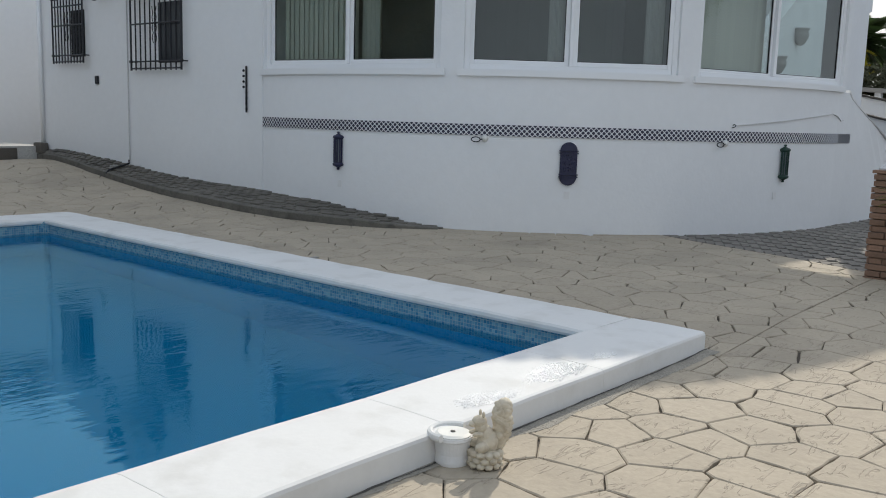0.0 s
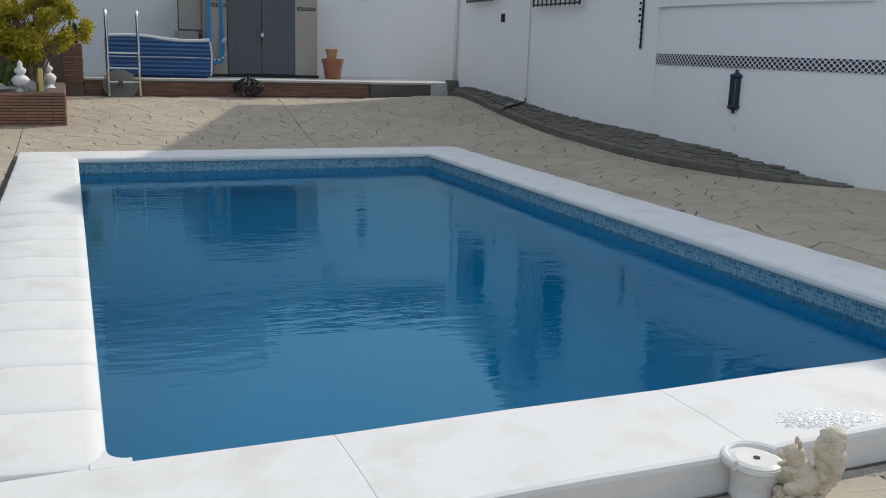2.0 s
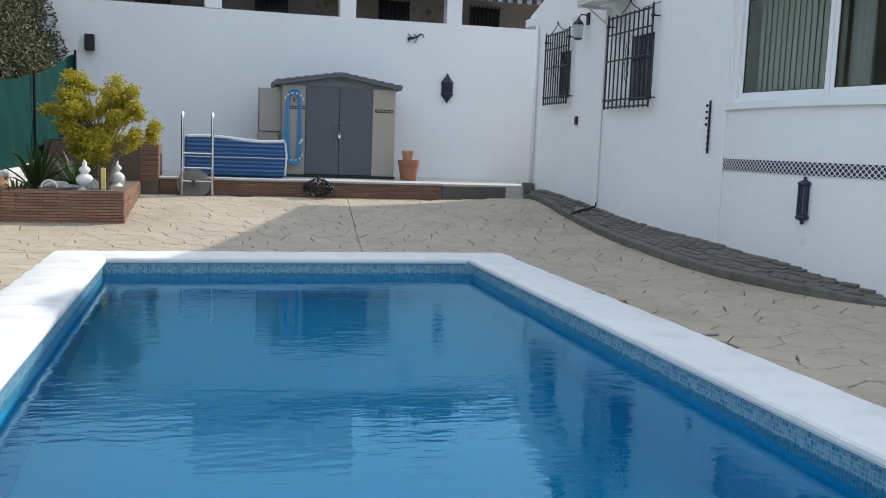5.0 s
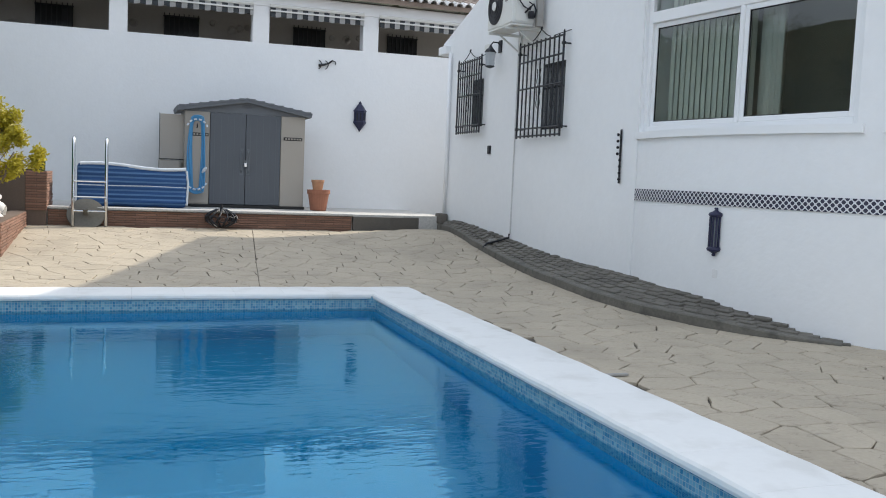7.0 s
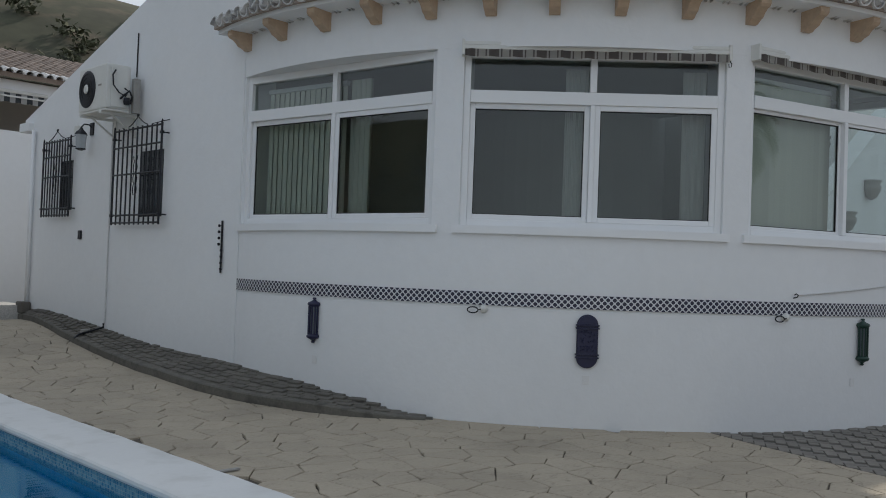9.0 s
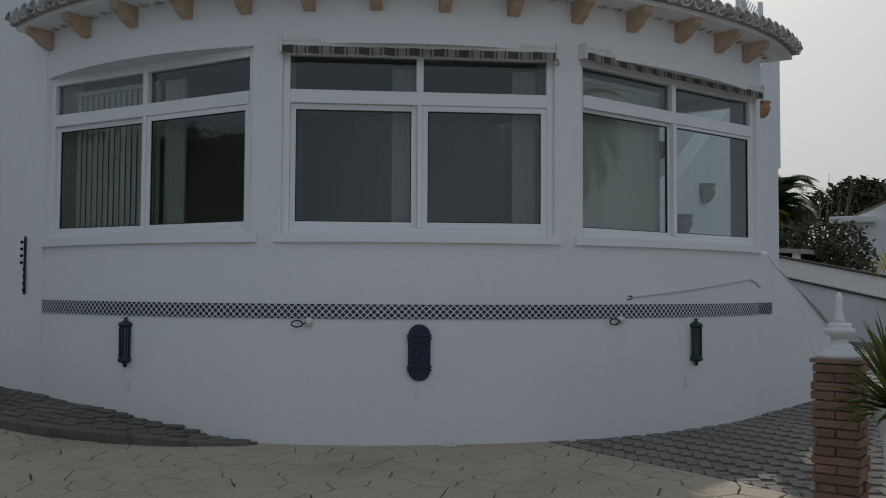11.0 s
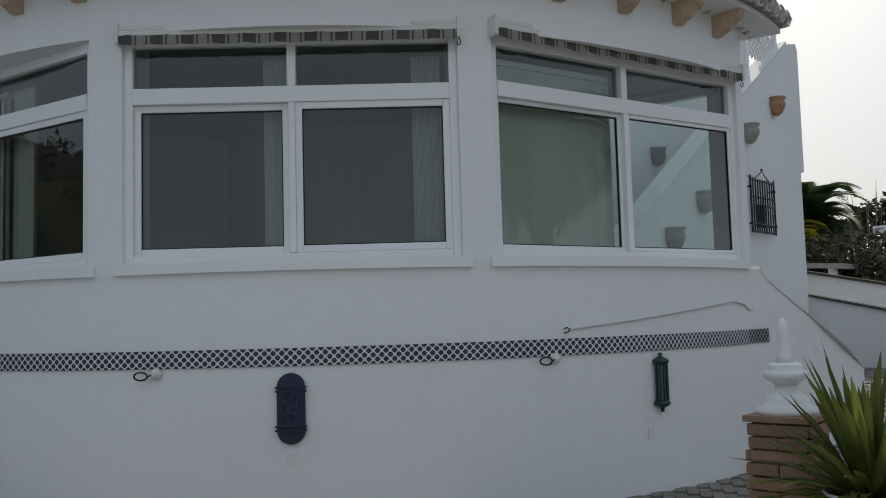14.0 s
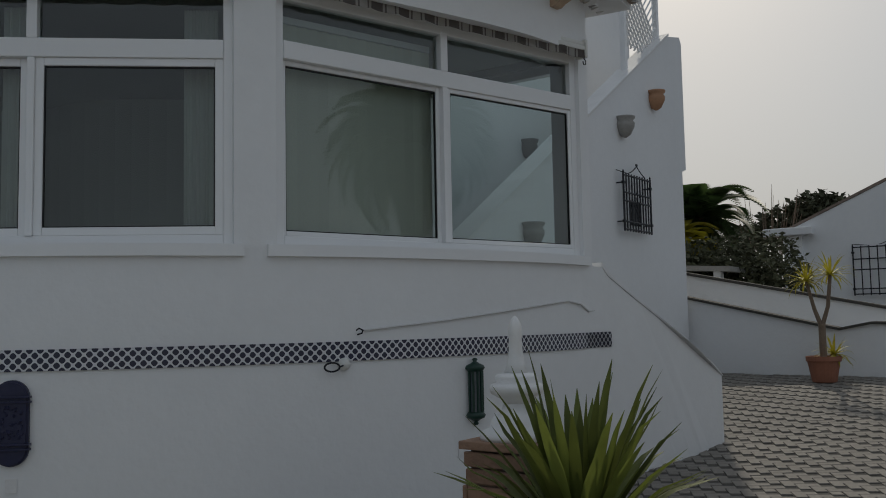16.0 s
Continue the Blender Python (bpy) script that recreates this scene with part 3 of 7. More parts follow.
def pane_at(name, x0, x1, z0, z1, y, parent, m):
    bm = bmesh.new()
    f = bm.faces.new([bm.verts.new(m @ Vector(v)) for v in ((x0, y, z0), (x1, y, z0), (x1, y, z1), (x0, y, z1))])
    f.normal_update()
    if f.normal.dot(m.to_3x3() @ Vector((0, 1, 0))) < 0:
        f.normal_flip()
    ob = part(name, bm, GLASS, parent)
    ob.visible_shadow = False
    return ob


def bay_window(a0, a1, number, split):
    p0, p1 = bow(a1, 0, BR - 0.035), bow(a0, 0, BR - 0.035)
    along = (p0 - p1).normalized()
    out = Vector((along.y, -along.x, 0))
    if out.dot(p0 - BC) < 0:
        out = -out
    W = (p1 - p0).length
    m = Matrix((along, out, Vector((0, 0, 1)))).transposed().to_4x4()
    m.translation = p1
    win = thing("window_%d" % number, "white plastic window with two lower sashes and a fixed transom", "window", kind="structure")

    def bar(name, x0, x1, z0, z1, y0=-0.09, y1=0.0, bev=0.008, label=""):
        bm = box(x0, y0, z0, x1, y1, z1, bev)
        bm.transform(m)
        return part(name, bm, PVC, win, label)

    lift = 0.04 if number == 3 else 0.0
    zt0, zt1 = 3.185 + lift, 3.315 + lift
    f = 0.065
    bar("window_frame", 0, f, SILL, HEAD, label="white plastic frame")
    bar("window_frame", W - f, W, SILL, HEAD)
    bar("window_frame", f, W - f, HEAD - f - 0.02, HEAD)
    bar("window_frame", f, W - f, SILL, SILL + 0.1)
    bar("transom", f, W - f, zt0, zt1, y1=0.012)
    bar("mullion", W * split - 0.025, W * split + 0.025, SILL + 0.1, zt0, y1=0.015)
    bar("mullion", W * split - 0.035, W * split + 0.035, zt1, HEAD - f, y1=0.008)
    part("window_sill", arc_wall(a0 - 0.7, a1 + 0.7, SILL - 0.05, SILL + 0.03, BR - 0.3, BR + 0.04), PVC, win, "white projecting sill")
    for x0, x1, yy in ((f, W * split - 0.025, -0.05), (W * split + 0.025, W - f, -0.02)):
        g = 0.035 if number == 3 else 0.055
        z0, z1 = SILL + 0.1, zt0
        sash = bar("sash", x0, x0 + g, z0, z1, yy - 0.03, yy + 0.015, 0.006)
        for q in ((x1 - g, x1, z0, z1), (x0 + g, x1 - g, z0, z0 + g), (x0 + g, x1 - g, z1 - g, z1)):
            bm = box(q[0], yy - 0.03, q[2], q[1], yy + 0.015, q[3], 0.006)
            bm.transform(m)
            part("sash_rail", bm, PVC, sash)
        gask = bmesh.new()
        for q in ((x0 + g, x0 + g + 0.008, z0 + g, z1 - g), (x1 - g - 0.008, x1 - g, z0 + g, z1 - g), (x0 + g + 0.008, x1 - g - 0.008, z1 - g - 0.01, z1 - g), (x0 + g + 0.008, x1 - g - 0.008, z0 + g, z0 + g + 0.008)):
            box(q[0], yy - 0.012, q[2], q[1], yy + 0.004, q[3], 0, gask)
        gask.transform(m)
        part("gasket", gask, RUBBER, sash, "black rubber gasket")
        pane_at("pane", x0 + g + 0.008, x1 - g - 0.008, z0 + g + 0.008, z1 - g - 0.01, yy - 0.006, win, m)
    for x0, x1 in ((f, W * split - 0.035), (W * split + 0.035, W - f)):
        pane_at("pane", x0, x1, zt1, HEAD - f - 0.02, -0.05, win, m)
    return win, m, W


WIN1, M1, W1 = bay_window(*WINDOWS[0], 1, 0.5)
WIN2, M2, W2 = bay_window(*WINDOWS[1], 2, 0.5)
WIN3, M3, W3 = bay_window(*WINDOWS[2], 3, 0.5)


def vertical_blind(m, x0, x1, turn, label):
    b = thing("vertical_blind", label, "blind")
    n = int((x1 - x0) / 0.085)
    bm = box(-0.052, -0.001, 0, 0.052, 0.001, 1.55)
    me = mesh_of(bm, "slat", BLIND)
    for k in range(n):
        s = part("slat", me, None, b)
        s.matrix_world = m @ pose(x0 + (x1 - x0) * (k + 0.5) / n, -0.22, 2.0, 0, 0, turn + random.uniform(-4, 4))
    rail = box(x0, -0.25, 3.55, x1, -0.19, 3.6)
    rail.transform(m)
    part("headrail", rail, PVC, b)
    return b


def curtain(m, x0, x1, label, mat=CURTAIN):
    bm = bmesh.new()
    n = 40
    rows = [[bm.verts.new(m @ Vector((x0 + (x1 - x0) * k / n, -0.24 + 0.03 * math.sin(k * 1.9), z))) for k in range(n + 1)] for z in (1.5, 3.6)]
    for k in range(n):
        bm.faces.new((rows[0][k], rows[0][k + 1], rows[1][k + 1], rows[1][k]))
    return solo("curtain", bm, mat, label, "curtain", smooth=True)


vertical_blind(M1, 0.15, W1 * 0.5, 13, "closed pale vertical blind behind the bay window")
curtain(M1, W1 * 0.52, W1 * 0.62, "gathered pale curtain behind the bay window", BLIND)
curtain(M2, W2 * 0.4, W2 * 0.49, "narrow grey net curtain behind the bay window")
curtain(M2, W2 * 0.86, W2 * 0.95, "narrow grey net curtain behind the bay window")
vertical_blind(M3, 0.1, W3 * 0.5, 18, "closed pale vertical blind behind the bay window")


def awning(m, W, label, up=0.0):
    a = thing("awning", label, "awning", m @ pose(0, 0.02, HEAD - 0.03 + up))
    bm = box(-0.03, 0.0, 0.0, W + 0.03, 0.11, 0.045, 0.012)
    box(-0.02, 0.02, 0.045, W + 0.02, 0.1, 0.085, 0.012, bm)
    part("cassette", bm, OFFWHITE, a)
    part("fabric_roll", tube([(-0.0, 0.06, -0.02), (W, 0.06, -0.02)], 0.03, 10), CURTAIN, a, "rolled grey fabric")
    bm = bmesh.new()
    n = int(W / 0.06)
    top = [bm.verts.new((W * k / n, 0.105 + 0.004 * math.sin(k * 1.3), 0.01)) for k in range(n + 1)]
    bot = [bm.verts.new((W * k / n, 0.105 + 0.008 * math.sin(k * 1.3 + 0.5), -0.066 - 0.012 * abs(math.sin(k * 0.78)))) for k in range(n + 1)]
    for k in range(n):
        bm.faces.new((top[k], top[k + 1], bot[k + 1], bot[k]))
    bmesh.ops.solidify(bm, geom=bm.faces[:], thickness=0.002)
    part("valance", bm, VALANCE, a, "grey and white striped scalloped valance")
    for x in (-0.035, W + 0.005):
        part("end_bracket", box(x, -0.01, -0.06, x + 0.03, 0.12, 0.1, 0.006), OFFWHITE, a)
    part("crank_eye", tube([(W + 0.02, 0.08, -0.06), (W + 0.035, 0.09, -0.09), (W + 0.03, 0.09, -0.12), (W + 0.01, 0.085, -0.12), (W + 0.008, 0.08, -0.09)], 0.005, 6), IRON, a)
    return a


awning(M2, W2, "rolled striped awning in a white cassette above the bay window")
awning(M3, W3, "rolled striped awning in a white cassette above the bay window", 0.04)


# eaves: wooden corbels, tiles
def corbel_mesh():
    prof = [(-0.02, 0.0), (0.42, 0.0), (0.42, -0.07), (0.39, -0.1), (0.33, -0.115), (0.27, -0.15), (0.22, -0.2), (0.14, -0.225), (0.08, -0.26), (-0.02, -0.26)]
    bm = prism(prof, "x", -0.07, 0.07)
    return mesh_of(bm, "corbel", WOOD)


cm = corbel_mesh()
for k, a in enumerate((172.3, 180.9, 188.8, 196.3, 203.3, 210.2, 217.1, 224.1, 231.4, 238.8, 246.0, 253.8, 262.8, 271.0)):
    c = part("corbel", cm, None, house, "carved pale wooden corbel" if k == 0 else "")
    c.matrix_world = bow_pose(a, EAVE - 0.015) @ Matrix.Diagonal((0.8, 0.66, 0.8, 1))
part("eave_board", arc_wall(169.5, A_END + 4, EAVE - 0.02, EAVE + 0.03, BR - 0.3, BR + 0.31, 1.5), PLASTER, house)
part("bay_roof", arc_wall(169.5, A_END + 4, EAVE + 0.03, EAVE + 0.08, BR - 2.0, BR + 0.37, 2), ROOFTILE, house)


def barrel_tile(length, r0, r1, thick=0.014):
    bm = bmesh.new()
    n = 8
    rows = []
    for y, r in ((0, r0), (length, r1)):
        rows.append([[bm.verts.new((rr * math.cos(math.pi * k / n), y, rr * math.sin(math.pi * k / n))) for k in range(n + 1)] for rr in (r, r - thick)])
    (ao, ai), (bo, bi) = rows
    for k in range(n):
        bm.faces.new((ao[k], ao[k + 1], bo[k + 1], bo[k]))
        bm.faces.new((ai[k + 1], ai[k], bi[k], bi[k + 1]))
        bm.faces.new((ao[k + 1], ao[k], ai[k], ai[k + 1]))
        bm.faces.new((bo[k], bo[k + 1], bi[k + 1], bi[k]))
    return mesh_of(bm, "roof_tile", TILEWHITE)


tm = barrel_tile(0.45, 0.09, 0.075)
arc_step = 2.05
for k in range(2, int((A_END + 4 - A_START) / arc_step)):
    a = A_START + arc_step * (k + 0.5)
    for r, z, up in ((BR + 0.45, EAVE + 0.07, 1), (BR + 0.05, EAVE + 0.18, 1)):
        t = part("roof_tile", tm, None, house)
        t.matrix_world = bow_pose(a, z, r) @ pose(0, 0, 0, -14, 0, 180)
    t = part("roof_tile", tm, None, house)
    t.matrix_world = bow_pose(a + arc_step / 2, EAVE + 0.1, BR + 0.42) @ pose(0, 0, 0, -14, 180, 180)


# tile frieze round the bay
def frieze(a0, a1, z0, z1, label):
    bm = bmesh.new()
    uv = bm.loops.layers.uv.new("UVMap")
    n = int((a1 - a0) / 1.2)
    da = (a1 - a0) / n
    for k in range(n):
        b0, b1 = a0 + da * k, a0 + da * (k + 1)
        vs = [bm.verts.new(bow(a, z, BR + 0.012)) for a, z in ((b0, z0), (b1, z0), (b1, z1), (b0, z1))]
        back = [bm.verts.new(bow(a, z, BR - 0.01)) for a, z in ((b0, z0), (b1, z0), (b1, z1), (b0, z1))]
        f = bm.faces.new(vs)
        for loop, (a, z) in zip(f.loops, ((b0, z0), (b1, z0), (b1, z1), (b0, z1))):
            loop[uv].uv = (radians(a) * BR, z - z0)
        for s in range(4):
            bm.faces.new((vs[s], back[s], back[(s + 1) % 4], vs[(s + 1) % 4]))
    part("tile_frieze", bm, FRIEZE, house, label)


frieze(169.2, 275.5, 1.12, 1.255, "narrow band of patterned dark blue and white tiles")

bm = bmesh.new()
uv = bm.loops.layers.uv.new("UVMap")
for k in range(3):
    xa, xb = BC.x + 0.145 + 0.14 * k, BC.x + 0.285 + 0.14 * k
    ya, yb = (1.215 - 0.012 - 0.36 * smooth01((x - 12.5) / 2.4) for x in (xa, xb))
    f = bm.faces.new([bm.verts.new(v) for v in ((xa, ya, 1.12), (xb, yb, 1.12), (xb, yb, 1.255), (xa, ya, 1.255))])
    for loop, q in zip(f.loops, ((xa, 0), (xb, 0), (xb, 0.135), (xa, 0.135))):
        loop[uv].uv = q
bmesh.ops.solidify(bm, geom=bm.faces[:], thickness=-0.01)
part("tile_frieze", bm, FRIEZE, house)

# stair wall beside the bay
STAIR = [(BC.x + 0.25 * k, -0.4) for k in range(11)] + [(14.95, -0.4), (14.95, 0.74)] + [(14.95 - 0.25 * k, 0.74 + 0.1275 * k) for k in range(1, 9)] + [(12.86, 1.84), (BC.x, 1.84)]
bm = prism(STAIR, "y", 1.31, 1.55)
for v in bm.verts:
    v.co.y -= 0.095 + 0.36 * smooth01((v.co.x - 12.5) / 2.4)
part("stair_parapet", bm, PLASTER, house, "sloping white plaster parapet")
capm = bmesh.new()
prism([(12.86, 1.84), (12.95, 1.76)] + [(12.97 + 0.25 * k, 1.755 - 0.1275 * k) for k in range(1, 9)] + [(14.96 - 0.25 * k, 0.755 + 0.1275 * k) for k in range(8)] + [(12.96, 1.8), (12.86, 1.88)], "y", 1.302, 1.558, capm)
for v in capm.verts:
    v.co.y -= 0.095 + 0.36 * smooth01((v.co.x - 12.5) / 2.4)
part("parapet_cap", capm, WHITESTONE, house)
for z0, z1 in ((-0.4, SILL), (HEAD, EAVE)):
    part("bay_return", prism([(12.65, z0), (12.9, z0), (12.9, z1), (12.65, z1)], "y", 1.4, 3.05), PLASTER, house)
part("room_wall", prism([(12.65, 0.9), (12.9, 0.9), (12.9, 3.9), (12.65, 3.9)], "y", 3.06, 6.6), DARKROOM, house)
side = thing("window_4", "white plastic side window of the bay towards the stair", "window", kind="structure")
for y0, y1, z0, z1 in ((1.4, 1.58, SILL, HEAD), (2.97, 3.05, SILL, HEAD), (1.58, 2.97, SILL, SILL + 0.08), (1.58, 2.97, HEAD - 0.08, HEAD)):
    part("window_frame", box(12.7, y0, z0, 12.8, y1, z1, 0.008), PVC, side)
bm = bmesh.new()
bm.faces.new([bm.verts.new(v) for v in ((12.76, 1.58, SILL + 0.08), (12.76, 1.58, HEAD - 0.08), (12.76, 2.97, HEAD - 0.08), (12.76, 2.97, SILL + 0.08))])
part("pane", bm, GLASS, side).visible_shadow = False
part("stair_flank", prism([(13.3, -0.4), (19.85, -0.4), (19.85, 3.78), (20.02, 3.83), (20.02, 6.0), (19.94, 6.1), (19.4, 5.98), (16.8, 4.36), (13.3, 2.15)], "y", 3.05, 3.3), PLASTER, house, "tall white wall of the outside stair")
part("stair_cap", prism([(13.3, 2.16), (16.8, 4.37), (19.4, 5.99), (19.4, 6.03), (16.8, 4.41), (13.3, 2.2)], "y", 3.02, 3.33), WHITESTONE, house)
part("stair_back_wall", prism([(13.2, -0.4), (20.6, -0.4), (20.6, 7.1), (13.2, 7.1)], "y", 4.25, 4.5), PLASTER, house)

# ---- boundary walls ----
def wall_solid(name, outline, axis, lo, hi, label, mat=PLASTER):
    return solo(name, prism(outline, axis, lo, hi), mat, label, "wall", kind="structure")


wall_solid("wall_back", [(-1.46, -0.3), (19.5, -0.3), (19.5, 4.0), (-1.46, 3.86)], "y", 16.9, 17.15, "tall white plaster boundary wall behind the shed")
def west_x(y):
    """The yard's side wall bends inwards towards the back corner."""
    return -1.82 + 0.07 * max(0.0, y - 11.0)


WEST_TOP = ((-8, 0.58), (7, 0.6), (10.4, 0.64), (13.0, 0.72), (15.0, 0.9), (17.1, 1.16))
FENCE_TOP = ((-8, 1.55), (6, 1.6), (9.0, 1.69), (11.0, 1.86), (14.3, 2.25), (17.0, 2.85))


def along(table, y):
    for (a, u), (b, v) in zip(table, table[1:]):
        if y <= b:
            return u + (v - u) * max(0.0, y - a) / (b - a)
    return table[-1][1]


bm = bmesh.new()
rows = []
for y in (-8, 0, 4, 7, 9, 10.4, 11, 12, 13, 14, 15, 16, 17.1):
    z, x = along(WEST_TOP, y), west_x(y)
    rows.append([bm.verts.new(v) for v in ((x, y, -0.6), (x, y, z - 0.03), (x - 0.03, y, z), (x - 0.22, y, z), (x - 0.22, y, -0.6))])
for p, q in zip(rows, rows[1:]):
    for k in range(5):
        bm.faces.new((p[k], q[k], q[(k + 1) % 5], p[(k + 1) % 5]))
bm.faces.new(rows[0])
bm.faces.new(rows[-1][::-1])
bmesh.ops.recalc_face_normals(bm, faces=bm.faces[:])
solo("wall_west", bm, PLASTER, "low white plaster wall below the green mesh fence", "wall", kind="structure")
wall_solid("wall_south", [(-2.2, -0.6), (24, -0.6), (24, 2.0), (-2.2, 2.0)], "y", -8.2, -8.0, "plain white plaster boundary wall")
bm = bmesh.new()
prism([(-8, -0.4), (4, -0.4), (4, 1.85), (0.75, 1.11), (0.3, 1.2), (-8, 0.95)], "x", 20, 20.25, bm)
solo("wall_east", bm, PLASTER, "white plaster wall along the drive", "wall", kind="structure")
bm = bmesh.new()
prism([(-8.02, 0.95), (0.3, 1.2), (0.75, 1.11), (4.02, 1.855), (4.02, 1.895), (0.75, 1.15), (0.3, 1.24), (-8.02, 0.99)], "x", 19.95, 20.3, bm)
solo("wall_cap", bm, PAVERJOINT, "dark coping along the top of the drive wall", "wall cap", kind="structure")
solo("wall_upper", prism([(-8, -0.4), (6, -0.4), (6, 2.6), (0.1, 1.37), (-8, 1.0)], "x", 21.5, 21.75), PLASTER, "second white plaster wall above the drive", "wall", kind="structure")
solo("wall_cap", prism([(-8, 1.0), (0.1, 1.37), (6, 2.6), (6, 2.65), (0.1, 1.42), (-8, 1.05)], "x", 21.46, 21.8), PAVERJOINT, "dark coping along the upper drive wall", "wall cap", kind="structure")

# ---- lanterns and fittings on the walls ----
def wall_lantern(m, mat, label, tall=0.5):
    """A long half-round wall lantern: finials, end caps, and a pierced glazed body."""
    t = thing("wall_lantern", label, "lantern", m, "lanterns on the bay wall")
    s = tall / 0.5
    cap = [(0.0, 0), (0.012, 0.0), (0.02, 0.012), (0.012, 0.025), (0.03, 0.04), (0.062, 0.055), (0.07, 0.075), (0.06, 0.09), (0.052, 0.1)]
    lo = lathe([(r, z * s) for r, z in cap], 16)
    part("bottom_cap", lo, mat, t, smooth=True)
    hi = lathe([(r, (0.5 - z) * s) for r, z in reversed(cap)], 16)
    part("top_cap", hi, mat, t, smooth=True)
    for k in range(6):
        a = radians(180 * k / 5)
        x, y = 0.05 * math.cos(a), 0.05 * math.sin(a)
        part("rib", box(x - 0.007, y - 0.007, 0.095 * s, x + 0.007, y + 0.007, 0.405 * s, 0.002, seg=1), mat, t)
    part("glass_body", lathe([(0.043, 0.095 * s), (0.043, 0.405 * s)], 16), BLUEGLASS, t, "dull grey glass")
    part("back_plate", box(-0.055, -0.012, 0.06 * s, 0.055, 0.004, 0.44 * s, 0.004), mat, t)
    return t


BLUEGLASS = material("dull_lantern_glass", (0.12, 0.14, 0.16), 0.25, spread=0.1)
wall_lantern(bow_pose(188.6, 0.6, BR + 0.02) @ Matrix.Diagonal((1.15, 1.0, 1.0, 1)), BLUELAMP, "dark blue metal half-round lantern on the white wall")
wall_lantern(bow_pose(256.8, 0.6, BR + 0.03) @ Matrix.Diagonal((1.15, 1.0, 1.0, 1)), GREENLAMP, "dark green metal half-round lantern on the white wall")
for a in (188.8, 221.7, 255.3):
    m = bow_pose(a, 0.42, BR + 0.002)
    ob = solo("junction_plate", box(-0.035, 0, -0.045, 0.035, 0.006, 0.045, 0.002), WHITESTONE, "small blank plastic plate on the wall", "wall plate", m, "blank plates under the lanterns")


def plaque():
    t = thing("wall_plaque", "dark blue oblong ceramic lantern cover with rounded ends", "wall lantern", bow_pose(221.7, 0.54, BR + 0.004))
    H, W = 0.53, 0.105
    n = 14

    def outline(w, h0, h1):
        pts = [(w * math.cos(radians(180 * k / n)), h1 - w + w * math.sin(radians(180 * k / n))) for k in range(n + 1)]
        pts += [(-w * math.cos(radians(180 * k / n)), h0 + w - w * math.sin(radians(180 * k / n))) for k in range(n + 1)]
        return pts

    bm = prism(outline(W, 0, H), "y", 0, 0.035)
    bmesh.ops.bevel(bm, geom=[e for e in bm.edges if all(v.co.y > 0.03 for v in e.verts)], offset=0.012, segments=3, affect="EDGES")
    part("body", bm, BLUELAMP, t)
    for z in (0.105, 0.135, 0.395, 0.425):
        part("band", box(-W - 0.012, 0, z - 0.007, W + 0.012, 0.052, z + 0.007, 0.005), BLUELAMP, t)
    bm = bmesh.new()
    rnd = random.Random(4)
    for k in range(46):
        x, z = rnd.uniform(-0.075, 0.075), rnd.uniform(0.16, 0.37)
        bmesh.ops.create_icosphere(bm, subdivisions=1, radius=rnd.uniform(0.006, 0.014), matrix=Matrix.Translation((x, 0.036, z)))
    part("relief", bm, BLUELAMP, t, "pierced floral relief")
    return t


plaque()


def awning_hook(angle, z, label):
    t = thing("awning_eye", label, "bracket", bow_pose(angle, z, BR), "awning eyes on the bay wall")
    part("mount", lathe([(0.045, 0), (0.045, 0.02), (0.03, 0.05), (0.02, 0.06)], 16, m=pose(0.03, 0, 0, -90)), OFFWHITE, t, smooth=True)
    pts = [(-0.075 + 0.055 * math.cos(radians(a)), 0.06, 0.03 * math.sin(radians(a)) - 0.015) for a in range(0, 361, 24)]
    part("eye_ring", tube([(0.03, 0.05, 0)] + pts, 0.007, 6), IRON, t)
    return t


awning_hook(210.2, 1.085, "white wall mount with a dark iron eye ring")
awning_hook(244.0, 1.1, "white wall mount with a dark iron eye ring")
t = thing("crank_hook", "small curved dark hook screwed into the wall", "hook", bow_pose(245.5, 1.3, BR))
part("hook", tube([(0, 0, 0), (0.02, 0.03, 0.01), (0.02, 0.05, 0.03), (-0.01, 0.05, 0.045), (-0.03, 0.045, 0.03)], 0.006, 6), IRON, t)
pts = [bow(a, 1.33 + 0.2 * ((a - 246) / 26) + 0.0, BR + 0.012) for a in range(246, 273, 2)] + [bow(274.5, 1.5, BR + 0.012), bow(276, 1.44, BR + 0.012), bow(277.5, 1.45, BR + 0.012)]
solo("wall_cable", tube(pts, 0.008, 6), NOTCH, "thin white cable painted over along the curved wall", "cable")

# iron key rail at the start of the bay
t = thing("key_rack", "narrow black iron rack with small knobs on the wall", "rack", Matrix.Translation((GX - 0.001, 7.78, 1.31)) @ pose(0, 0, 0, 0, 0, 90))
part("bar", box(-0.022, 0.01, 0, 0.006, 0.024, 0.66, 0.003), IRON, t)
for k in range(8):
    part("knob", lathe([(0.016, 0), (0.02, 0.012), (0.008, 0.03)], 8, m=pose(-0.035 if k < 4 else 0.028, 0.03, 0.05 + 0.078 * k, 0, 90, 0)), IRON, t)


